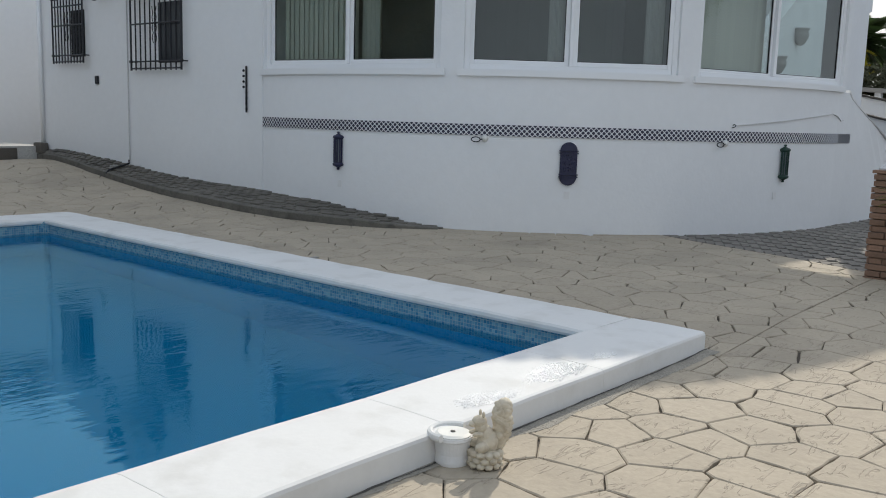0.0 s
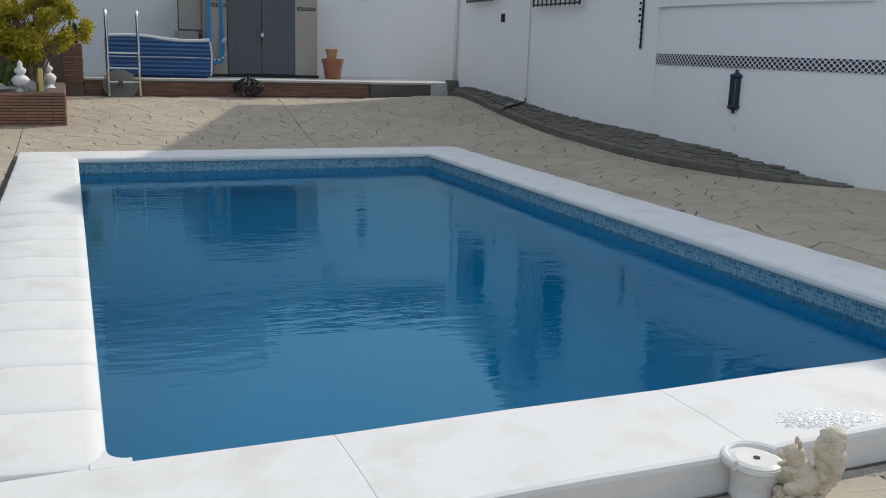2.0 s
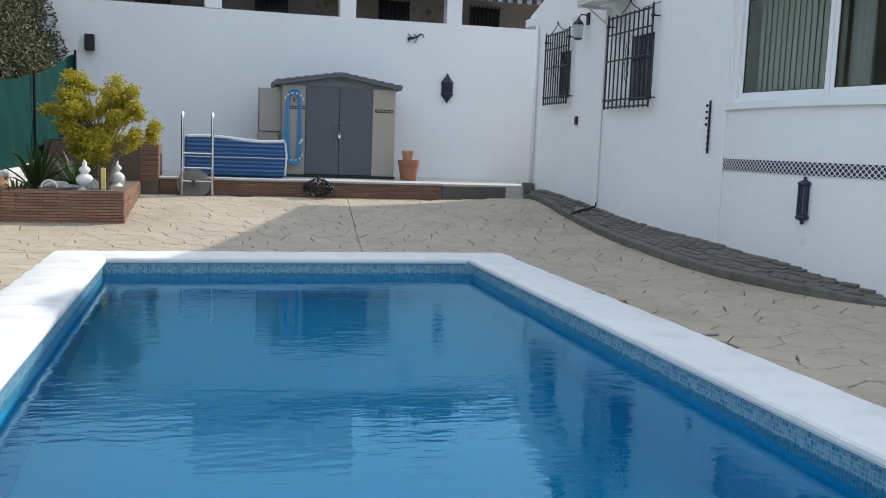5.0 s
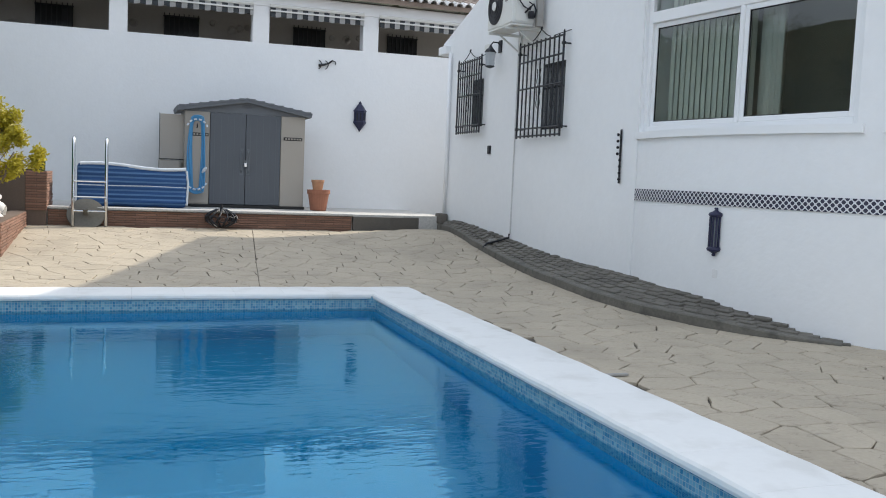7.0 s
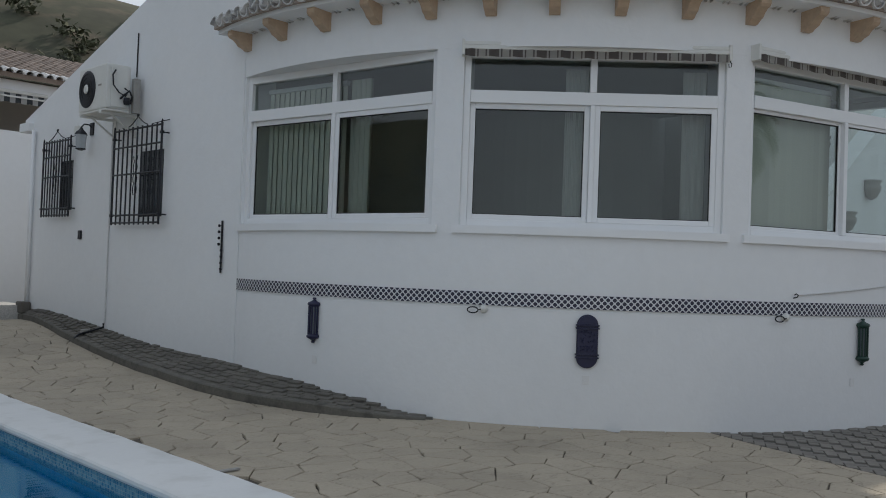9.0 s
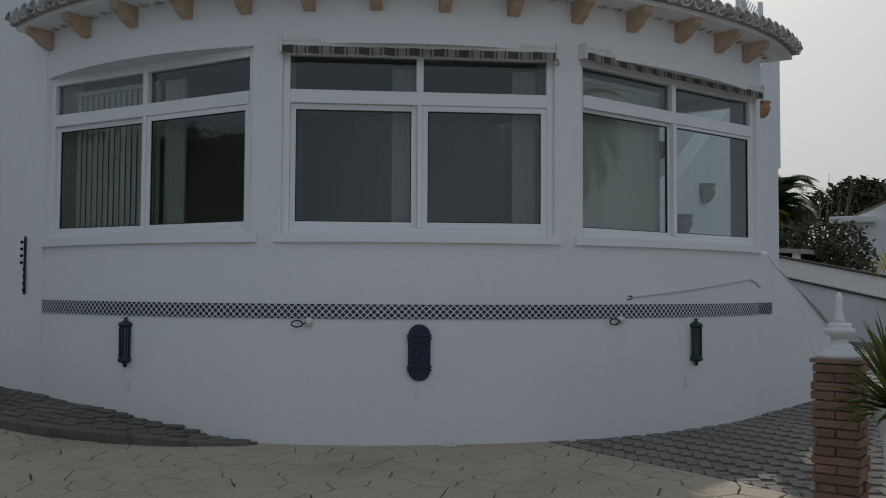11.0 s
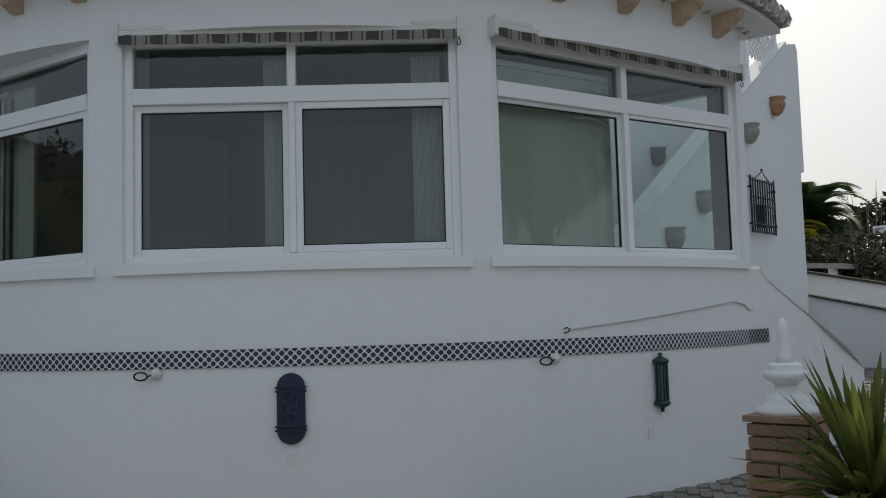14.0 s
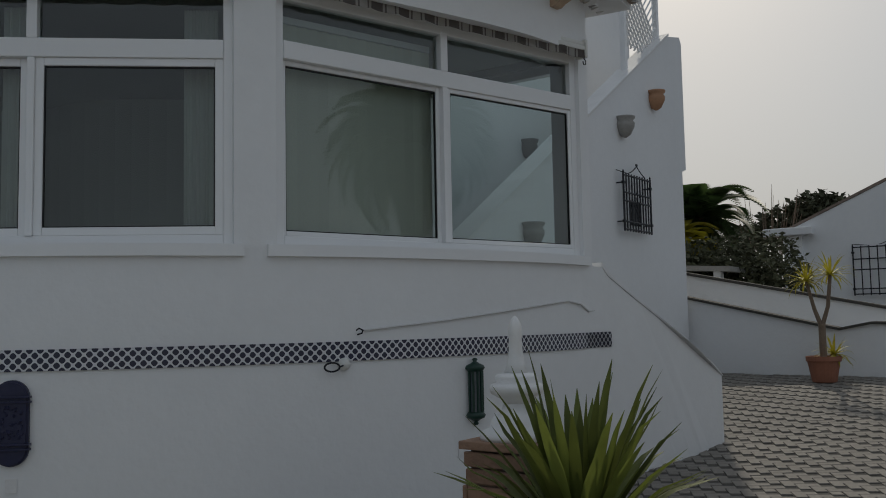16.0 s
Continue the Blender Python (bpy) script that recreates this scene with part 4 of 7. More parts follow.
def window_grille(y0, y1, z0, z1, label, group):
    """Wrought-iron cage standing off the wall: frame, bars, scrolls, crest, holding lugs."""
    g = thing("window_grille", label, "window grille", Matrix.Translation((GX, y1, z0)) @ pose(0, 0, 0, 0, 0, -90), group)
    W, H, D = y1 - y0, z1 - z0, -0.11

    def rod(name, a, b, r=0.009, lab=""):
        return part(name, tube([a, b], r, 6), IRON, g, lab)

    n = 10
    for k in range(n + 1):
        x = W * k / n
        rod("bar", (x, D, 0), (x, D, H), 0.016 if k in (0, n) else 0.012)
    for z in (0.03, 0.14, H * 0.52, H - 0.28, H - 0.03):
        rod("rail", (0, D, z), (W, D, z), 0.014)
    for x in (0, W):
        for z in (0.14, H - 0.14):
            rod("bracket", (x, D, z), (x, 0.0, z), 0.011)
            part("lug", box(x - 0.03, D - 0.02, z - 0.02, x + 0.03, D + 0.02, z + 0.02, 0.004), IRON, g)
    for s in (-1, 1):
        pts = [(W / 2 + s * (0.03 + 0.03 * abs(math.sin(k * 0.8))) , D - 0.012, H * 0.3 + H * 0.4 * k / 14) for k in range(15)]
        part("scroll", tube(pts, 0.007, 6), IRON, g)
        crest = [(W / 2 + s * 0.28 * (1 - k / 8), D, H + 0.012 + 0.13 * (k / 8) ** 1.4) for k in range(9)]
        crest += [(W / 2 + s * 0.03 * math.sin(k * 0.9), D, H + 0.142 + 0.03 * math.sin(k * 0.6)) for k in range(1, 6)]
        part("crest_scroll", tube(crest, 0.008, 6), IRON, g)
        rod("stay", (W / 2 + s * W * 0.3, D, H), (W / 2 + s * W * 0.5, 0, H + 0.05), 0.006)
    for x in (0, W):
        part("finial", lathe([(0.008, 0), (0.016, 0.02), (0.004, 0.045)], 8, m=Matrix.Translation((x, D, H))), IRON, g)
    # small casement behind
    part("reveal", box(0.1, -0.002, 0.1, W - 0.1, 0.004, H - 0.1), PVC, g, "white recess of the window")
    part("glazing", box(W * 0.45, -0.01, 0.12, W - 0.12, -0.003, H - 0.35), DARKGLASS, g, "dark window glass")
    return g


DARKGLASS = material("dark_window_glass", (0.03, 0.033, 0.036), 0.12, spread=0.05, bump=0)
window_grille(12.3, 13.4, 2.08, 3.36, "black wrought-iron cage over a small window", "grilles on the gable wall")
window_grille(9.27, 10.72, 1.93, 3.34, "black wrought-iron cage over a larger window", "grilles on the gable wall")

# air conditioner
ac = thing("air_conditioner", "white outdoor air conditioner on wall brackets", "air conditioner", Matrix.Translation((6.79, 10.58, 3.53)))
part("casing", box(-0.18, -0.46, 0.03, 0.18, 0.46, 0.67, 0.025), OFFWHITE, ac)
part("fan_grille", lathe([(0.27, 0), (0.27, 0.012), (0.24, 0.018), (0.07, 0.016), (0.07, 0.022), (0, 0.022)], 32, m=pose(-0.18, 0.16, 0.35, 0, -90, 0)), IRON, ac, "black round fan grille")
part("fan_hub", lathe([(0.07, 0), (0.06, 0.012)], 20, m=pose(-0.202, 0.16, 0.35, 0, -90, 0)), OFFWHITE, ac, "white fan hub")
for k in range(3):
    part("grille_ring", tube([(-0.2, 0.16 + (0.11 + 0.055 * k) * math.cos(q), 0.35 + (0.11 + 0.055 * k) * math.sin(q)) for q in [2 * math.pi * j / 28 for j in range(29)]], 0.004, 5), RUBBER, ac)
part("badge", box(-0.187, -0.3, 0.36, -0.18, -0.2, 0.385, 0.002), GREYROCK, ac)
part("service_panel", box(-0.12, -0.475, 0.06, 0.14, -0.46, 0.62, 0.006), OFFWHITE, ac)
part("base_pan", box(-0.17, -0.45, 0.0, 0.17, 0.45, 0.03, 0.008), OFFWHITE, ac)
for y in (-0.3, 0.34):
    part("bracket", box(-0.2, y - 0.02, -0.04, 0.355, y + 0.02, 0.0, 0.004), OFFWHITE, ac)
    part("bracket_foot", box(0.325, y - 0.03, -0.32, 0.36, y + 0.03, 0.0, 0.004), OFFWHITE, ac)
    part("brace", tube([(-0.02, y, -0.03), (0.34, y, -0.28)], 0.014, 6), OFFWHITE, ac)
part("pipe", tube([(-0.06, -0.48, 0.58), (-0.11, -0.5, 0.5), (-0.1, -0.51, 0.36), (-0.02, -0.52, 0.26), (0.08, -0.52, 0.22), (0.12, -0.52, 0.3), (0.06, -0.52, 0.33)], 0.011, 6), IRON, ac, "black looped pipe")
part("pipe", tube([(0.02, -0.48, 0.18), (0.06, -0.54, 0.24), (0.12, -0.55, 0.3), (0.17, -0.53, 0.22), (0.16, -0.5, 0.12)], 0.014, 6), IRON, ac)
part("valve", lathe([(0.04, -0.05), (0.05, 0), (0.04, 0.05)], 10, m=pose(0.1, -0.52, 0.15)), IRON, ac)
part("pipe_cover", box(0.2, -0.52, 0.0, 0.3, -0.44, 0.5, 0.01), GREYROCK, ac, "grey pipe cover")
solo("conduit", tube([(GX - 0.015, 11.0, 0.45), (GX - 0.015, 11.0, 3.7)], 0.012, 6), NOTCH, "thin grey conduit down the white wall", "conduit")
solo("roof_cable", tube([(GX - 0.012, 10.3, 4.1), (GX - 0.012, 10.3, 4.75)], 0.01, 6), IRON, "thin dark cable up the gable", "cable")
solo("downpipe", tube([(GX - 0.05, 14.05, 0.5), (GX - 0.05, 14.05, 3.62)], 0.035, 10), PVC, "white drainpipe at the house corner", "drainpipe", smooth=True)
solo("timber_block", box(GX - 0.18, 13.9, 0.42, GX - 0.02, 14.2, 0.62, 0.03), WOODEDGE, "small dark brown block at the drainpipe foot", "block")
solo("meter_plate", box(GX - 0.03, 11.98, 1.72, GX, 12.08, 1.86, 0.006), IRON, "small dark socket plate on the white wall", "socket")

# coach lamp
cl = thing("coach_lamp", "black iron coach lamp with clear glass on a scroll arm", "wall lamp", Matrix.Translation((GX, 11.75, 3.1)))
part("arm", tube([(0, 0, 0.36), (-0.06, 0, 0.42), (-0.14, 0, 0.42), (-0.18, 0, 0.37)], 0.012, 6), IRON, cl)
part("cap", lathe([(0.105, 0.25), (0.08, 0.29), (0.035, 0.33), (0.012, 0.37)], 6, m=Matrix.Translation((-0.18, 0, 0))), IRON, cl)
part("lamp_glass", lathe([(0.075, 0.03), (0.09, 0.25)], 6, m=Matrix.Translation((-0.18, 0, 0))), GLASSBALL, cl, "clear panes")
part("lamp_base", lathe([(0.02, 0), (0.08, 0.02), (0.085, 0.035)], 6, m=Matrix.Translation((-0.18, 0, 0))), IRON, cl)
part("wall_rose", box(-0.025, -0.06, 0.26, 0, 0.06, 0.46, 0.01), IRON, cl)
solo("sensor_box", box(GX - 0.06, 12.15, 3.4, GX, 12.32, 3.55, 0.012), OFFWHITE, "small white sensor box beside the lamp", "sensor")

# back wall lantern and gecko
bl = thing("wall_lantern", "dark blue pierced metal lantern on the tall white wall", "lantern", Matrix.Translation((6.1, 16.87, 2.2)) @ pose(0, 0, 0, 0, 0, 180))
part("body", lathe([(0.01, 0.0), (0.03, 0.04), (0.13, 0.17), (0.15, 0.2), (0.13, 0.22), (0.13, 0.42), (0.15, 0.44), (0.12, 0.47), (0.06, 0.56), (0.03, 0.59), (0.035, 0.61), (0.0, 0.65)], 6, m=Matrix.Diagonal((1, 0.6, 1, 1))), BLUELAMP, bl)
for k in range(3):
    part("window_bar", box(-0.09 + 0.075 * k, 0.06, 0.24, -0.06 + 0.075 * k, 0.085, 0.4, 0.003), IRON, bl)
gk = thing("iron_gecko", "black iron gecko ornament on the white wall", "ornament", Matrix.Translation((5.33, 16.87, 3.55)))
part("body", tube([(-0.15, 0, -0.02), (-0.05, 0, 0.0), (0.05, 0, 0.03), (0.14, 0, 0.1), (0.2, 0, 0.08), (0.21, 0, 0.02)], 0.028, 8, taper=0.3), IRON, gk)
for x, s in ((-0.08, 1), (-0.08, -1), (0.06, 1), (0.06, -1)):
    part("leg", tube([(x, 0, 0.01), (x - 0.04, 0, 0.07 * s), (x - 0.07, 0, 0.09 * s)], 0.01, 6), IRON, gk)
solo("wall_speaker", box(-1.33, 16.72, 2.88, -1.15, 16.9, 3.2, 0.015), IRON, "black box loudspeaker on the white wall", "loudspeaker")


# ---- shed ----
def shed():
    s = thing("garden_shed", "grey and taupe resin garden shed with double doors", "shed", Matrix.Translation((2.425, 15.43, 0.56)))
    W, D = 2.24, 1.3
    part("base", box(-0.02, -0.03, 0.0, W + 0.02, D, 0.05, 0.01), RUBBER, s, "black base frame")
    part("side_panel", box(0, 0, 0.05, 0.45, 0.05, 1.78, 0.01), SHEDBEIGE, s, "taupe panel")
    part("side_panel", box(1.78, 0, 0.05, W, 0.05, 1.78, 0.01), SHEDBEIGE, s)
    part("side_wall", box(0, 0.05, 0.05, 0.05, D, 1.8), SHEDBEIGE, s)
    part("side_wall", box(W - 0.05, 0.05, 0.05, W, D, 1.8), SHEDBEIGE, s)
    part("rear_wall", box(0.05, D - 0.05, 0.05, W - 0.05, D, 1.8), SHEDBEIGE, s)
    part("gable_panel", prism([(0, 1.775), (W, 1.775), (W, 1.8), (W / 2, 2.0), (0, 1.8)], "y", -0.01, 0.05), SHEDROOF, s, "grey gable panel")
    for k in range(3):
        part("gable_vent", box(W / 2 - 0.09, -0.018, 1.88 + 0.025 * k, W / 2 + 0.09, -0.01, 1.892 + 0.025 * k, 0.002), SHEDGREY, s)
    for k, x in enumerate((0.458, 1.119)):
        d = part("door", box(x, -0.015, 0.06, x + 0.653, 0.045, 1.77, 0.008), SHEDGREY, s, "dark grey door")
        for j in range(5):
            part("groove", box(x + 0.08 + 0.12 * j, -0.019, 0.12, x + 0.086 + 0.12 * j, -0.014, 1.71), SHEDROOF, d)
        hx = x + (0.585 if k == 0 else 0.05)
        part("handle_plate", box(hx - 0.035, -0.024, 0.62, hx + 0.035, -0.014, 1.12, 0.006), SHEDROOF, d)
        part("handle", tube([(hx, -0.02, 0.66), (hx, -0.055, 0.7), (hx, -0.055, 1.04), (hx, -0.02, 1.08)], 0.012, 6), SHEDROOF, d, "grey handle")
    part("padlock", box(1.09, -0.075, 0.78, 1.145, -0.045, 0.85, 0.008), STEEL, s, "bright steel padlock")
    part("hasp", tube([(1.1, -0.06, 0.85), (1.1, -0.06, 0.89), (1.135, -0.06, 0.89), (1.135, -0.06, 0.85)], 0.006, 6), STEEL, s)
    for x in (0.07, 1.83):
        part("vent_strip", box(x, -0.008, 1.32, x + 0.36, 0.0, 1.38, 0.003), RUBBER, s, "dark vent strip")
        for j in range(6):
            part("vent_slot", box(x + 0.03 + 0.055 * j, -0.012, 1.335, x + 0.065 + 0.055 * j, -0.007, 1.365, 0.001, seg=1), SHEDBEIGE, s)
    for sgn in (0, 1):
        prof = [(-0.13, 1.77), (W / 2, 1.99), (W / 2, 2.05), (-0.15, 1.84)] if not sgn else [(W + 0.1, 1.77), (W / 2, 1.99), (W / 2, 2.05), (W + 0.12, 1.84)]
        part("roof_panel", prism(prof, "y", -0.1, D + 0.05), SHEDROOF, s, "ribbed grey roof panel")
        for j in range(8):
            y = -0.09 + 0.17 * j
            part("roof_rib", prism([(prof[3][0], prof[3][1]), (prof[2][0], prof[2][1]), (prof[2][0], prof[2][1] + 0.02), (prof[3][0], prof[3][1] + 0.02)], "y", y, y + 0.05), SHEDROOF, s)
        for j in range(7):
            u = (j + 0.5) / 7
            x, z = prof[3][0] + (prof[2][0] - prof[3][0]) * u, prof[3][1] + (prof[2][1] - prof[3][1]) * u
            part("shingle_edge", box(x - 0.06, -0.115, z - 0.012, x + 0.06, -0.1, z + 0.026, 0.004, seg=1), SHEDROOF, s)
    return s


shed()
# blue hose on its hook, with a pale sleeve at the top and the bottom bend
hs = thing("garden_hose", "blue garden hose hung in long loops on a hook", "hose", Matrix.Translation((2.64, 15.36, 0.98)))
for k in range(5):
    pts = []
    w = 0.1 + 0.018 * k
    for j in range(33):
        a = 2 * math.pi * j / 32
        z = 0.55 + math.copysign(min(1, abs(math.sin(a)) * 1.6) , math.sin(a)) * (0.52 + 0.02 * k) + 0.12 * math.sin(a)
        pts.append((w * math.cos(a) * (0.9 + 0.1 * math.sin(3 * a + k)), -0.012 * k, z))
    part("hose_loop", tube(pts, 0.013, 7), HOSEBLUE, hs)
for base, sgn in ((1.03, 1), (0.07, -1)):
    for j in range(6):
        a0, a1 = radians(12 + 27 * j), radians(28 + 27 * j)
        part("sleeve_ring", tube([((0.185 * math.cos(a)), -0.05, base + sgn * 0.17 * math.sin(a)) for a in (a0, (a0 + a1) / 2, a1)], 0.017, 7), PLASTERCLOTH, hs, "pale plastic ring")
part("nozzle", lathe([(0.012, 0), (0.028, 0.05), (0.03, 0.1), (0.018, 0.13)], 10, m=pose(0.1, -0.07, 0.22, 20, 35, 0)), PLASTERCLOTH, hs, "pale hose nozzle")
part("hose_hook", tube([(0, 0.06, 1.05), (0, -0.06, 1.05), (0, -0.08, 1.12)], 0.012, 6), IRON, hs)
# a hatch panel standing open beside the shed
hp = thing("hatch_panel", "taupe hatch panel with a dark rim beside the shed", "panel", Matrix.Translation((1.98, 15.6, 1.42)))
part("board", box(0.015, 0, 0.015, 0.43, 0.05, 0.845, 0.008), SHEDBEIGE, hp)
part("rim", box(0, 0.005, 0, 0.445, 0.045, 0.015, 0.003), RUBBER, hp)
part("rim", box(0, 0.005, 0.015, 0.012, 0.045, 0.86, 0.003), RUBBER, hp)
solo("storage_box", box(1.99, 15.62, 0.56, 2.36, 16.4, 1.415, 0.02), SHEDBEIGE, "taupe storage box behind the mattresses", "box")


def cushions():
    s = thing("lounger_mattress", "stack of blue striped lounger mattresses with white piping", "mattress", Matrix.Translation((0.62, 14.55, 0.56)))
    h = 0.72
    bm = box(0, 0, 0, 1.82, 0.62, h, 0.1, seg=4)
    bmesh.ops.subdivide_edges(bm, edges=[e for e in bm.edges if e.calc_length() > 0.3], cuts=14, use_grid_fill=True)
    for v in bm.verts:
        v.co.z += 0.035 * math.sin(v.co.x * 3.1 + 0.4) * (v.co.z / h) + 0.01 * math.sin(v.co.x * 11)
        v.co.y += 0.02 * math.sin(v.co.z * 52 + 0.5 * math.sin(v.co.x * 3)) * (1 if v.co.y < 0.3 else 0)
    part("padding", bm, MATSTRIPE, s, smooth=True)
    pts = [(0.05 + 1.74 * k / 16, 0.02, h + 0.035 * math.sin((0.05 + 1.74 * k / 16) * 3.1 + 0.4) - 0.02) for k in range(17)]
    part("piping", tube(pts, 0.03, 8), PLASTERCLOTH, s, "white edging")
    part("piping", tube([(1.8, 0.03, h - 0.06), (1.83, 0.03, h * 0.6), (1.81, 0.03, 0.05)], 0.02, 8), PLASTERCLOTH, s)
    part("seam", tube([(0.02, 0.0, 0.36), (0.6, -0.012, 0.36), (1.2, -0.012, 0.37), (1.8, 0.0, 0.36)], 0.008, 6), PLASTERCLOTH, s)
    return s


cushions()

# steel pool ladder leaning in front
ld = thing("pool_ladder", "polished steel pool ladder standing against the brick edge", "ladder", Matrix.Translation((0.61, 13.8, -0.04)))
for x in (0, 0.5):
    part("rail", tube([(x, -0.12, 0.27), (x, -0.06, 0.8), (x, -0.02, 1.3), (x, 0.0, 1.62), (x, 0.03, 1.72), (x, 0.09, 1.74)], 0.027, 10), STEEL, ld, smooth=True)
    part("foot_cap", lathe([(0.026, 0), (0.026, 0.05), (0.022, 0.06)], 10, m=Matrix.Translation((x, -0.12, 0.25))), RUBBER, ld)
for z, y in ((0.55, -0.09), (0.78, -0.065), (1.03, -0.045)):
    part("tread", box(0, y - 0.035, z - 0.012, 0.5, y + 0.035, z + 0.012, 0.008), STEEL, ld)
solo("parasol_base", lathe([(0.33, 0), (0.335, 0.02), (0.33, 0.05), (0.2, 0.065), (0.05, 0.075), (0.05, 0.3), (0.035, 0.3)], 28, m=pose(0.8, 13.84, 0.44, 58) @ Matrix.Diagonal((0.88, 0.88, 0.8, 1))), DARKSTONE, "round grey concrete parasol base leaning on the brick edge", "parasol base", smooth=False)


def fire_basket():
    t = thing("iron_basket", "low round black wrought-iron basket of scrolls", "basket", Matrix.Translation((2.95, 13.7, ground_z(2.95, 13.7) + 0.02)))
    for k in range(12):
        a = 2 * math.pi * k / 12
        pts = [(0.27 * math.cos(a + 0.5 * u) * math.sin(math.pi * (0.1 + 0.8 * u)) , 0.27 * math.sin(a + 0.5 * u) * math.sin(math.pi * (0.1 + 0.8 * u)), 0.02 + 0.3 * u) for u in [j / 8 for j in range(9)]]
        part("scroll", tube(pts, 0.014, 6), IRON, t)
        c = Vector((0.25 * math.cos(a), 0.25 * math.sin(a), 0.16))
        q = Vector((math.cos(a), math.sin(a), 0)).to_track_quat("Z", "Y").to_matrix().to_4x4()
        part("ring", tube([Matrix.Translation(c) @ q @ Vector((0.05 * math.cos(b), 0.05 * math.sin(b), 0)) for b in [2 * math.pi * j / 10 for j in range(11)]], 0.011, 6), IRON, t)
    part("stem", tube([(0, 0, 0.28), (0, 0, 0.42)], 0.025, 8), IRON, t)
    return t


fire_basket()


def flower_pot(x, y, z, r, h, mat, label, rim=0.03):
    t = thing("flower_pot", label, "flower pot", Matrix.Translation((x, y, z)))
    part("pot_body", lathe([(r * 0.66, 0), (r * 0.7, 0.01), (r * 0.92, h * 0.8), (r * 0.92, h * 0.82)], 24), mat, t, smooth=False)
    part("rim", lathe([(r * 0.97, h * 0.8), (r, h * 0.82), (r, h), (r * 0.93, h), (r * 0.9, h * 0.93), (0.0, h * 0.9)], 24), mat, t)
    return t


flower_pot(4.92, 15.2, 0.56, 0.22, 0.4, TERRACOTTA, "wide terracotta pot beside the shed")
flower_pot(4.9, 15.2, 0.93, 0.125, 0.22, PALECLAY, "small pale clay pot standing in a wider pot")


# ---- brickwork ----
def brick_rows(parent, outline, z0, courses, ch, bl, depth, rnd, name="brick", mat=BRICK, jitter=0.006):
    """Courses of long thin bricks on upright faces; outline: corners (x, y) walked so that the outside is on the right."""
    me = {}
    for c in range(courses):
        for (ax, ay), (bx, by) in zip(outline, outline[1:]):
            L = math.dist((ax, ay), (bx, by))
            n = max(1, round(L / bl))
            d = Vector((bx - ax, by - ay, 0)).normalized()
            o = Vector((d.y, -d.x, 0))
            q = Matrix((d, -o, Vector((0, 0, 1)))).transposed().to_4x4()
            cut = [0.0] + [L * (k + (0.5 if c % 2 else 0.0)) / n for k in range(0 if c % 2 else 1, n)] + [L]
            for s, e in zip(cut, cut[1:]):
                ln = round(e - s - 0.008, 3)
                if ln < 0.02:
                    continue
                if ln not in me:
                    me[ln] = mesh_of(box(0, -depth, 0, ln, 0.02, ch - 0.009, 0.004, seg=1), name, mat)
                ob = part(name, me[ln], None, parent)
                pos = Vector((ax, ay, z0 + c * ch)) + d * (s + 0.004) + o * rnd.uniform(-jitter, jitter)
                q2 = q.copy()
                q2.translation = pos
                ob.matrix_world = q2


planter = thing("brick_planter", "long low planter of thin reddish bricks filled with dark soil", "planter")
PX0, PX1, PY0, PY1, PZ = -1.8, -0.07, 10.66, 13.75, 0.5
part("core", prism([(PX0, PY0 + 0.02), (PX1 - 0.02, PY0 + 0.02), (PX1 - 0.02, PY1), (PX1 - 0.24, PY1), (PX1 - 0.24, PY0 + 0.24), (PX0, PY0 + 0.24)], "z", -0.1, PZ - 0.01), MORTAR, planter)
part("soil", box(PX0, PY0 + 0.2, 0.0, PX1 - 0.2, PY1, PZ - 0.06), SOIL, planter, "dark soil")
part("rear_planter_core", box(-1.6, 13.785, 0.0, 0.205, 14.9, 1.13), MORTAR, planter)
part("rear_planter_soil", box(-1.55, 13.9, 1.12, 0.1, 14.8, 1.15), SOIL, planter)

platform = thing("terrace_step", "raised gravel terrace with a thin brick riser", "terrace", kind="structure")
part("gravel_bed", prism([(0.1, 13.95), (5.3, 13.95), (7.1, 14.1), (7.15, 14.3), (7.15, 16.9), (-2, 16.9), (-2, 14.9), (0.1, 14.9)], "z", 0.0, 0.555), GRAVEL, platform, "pale gravel")
part("riser_core", box(0.22, 13.915, -0.1, 5.28, 13.97, 0.5), MORTAR, platform)
part("slab_edge", box(0.2, 13.86, 0.53, 5.3, 14.12, 0.57, 0.01), GRAVEL, platform)
bm = prism([(5.3, 13.87), (6.0, 13.9), (6.55, 14.05), (7.0, 14.12), (7.0, 14.25), (6.5, 14.2), (5.95, 14.05), (5.3, 14.0)], "z", 0.0, 0.52)
part("timber_edge", bm, WOODEDGE, platform, "dark weathered timber edge")


def lump(r, seed, squash=(1, 1, 1), sub=3, rough=0.35, bm=None, m=None):
    own = bmesh.new()
    bmesh.ops.create_icosphere(own, subdivisions=sub, radius=r)
    for v in own.verts:
        k = noise.noise(v.co / r * 1.7 + Vector((seed * 7.1, seed * 3.3, seed)))
        v.co = Vector((v.co.x * squash[0], v.co.y * squash[1], v.co.z * squash[2])) * (1 + rough * k)
    if m is not None:
        own.transform(m)
    return own


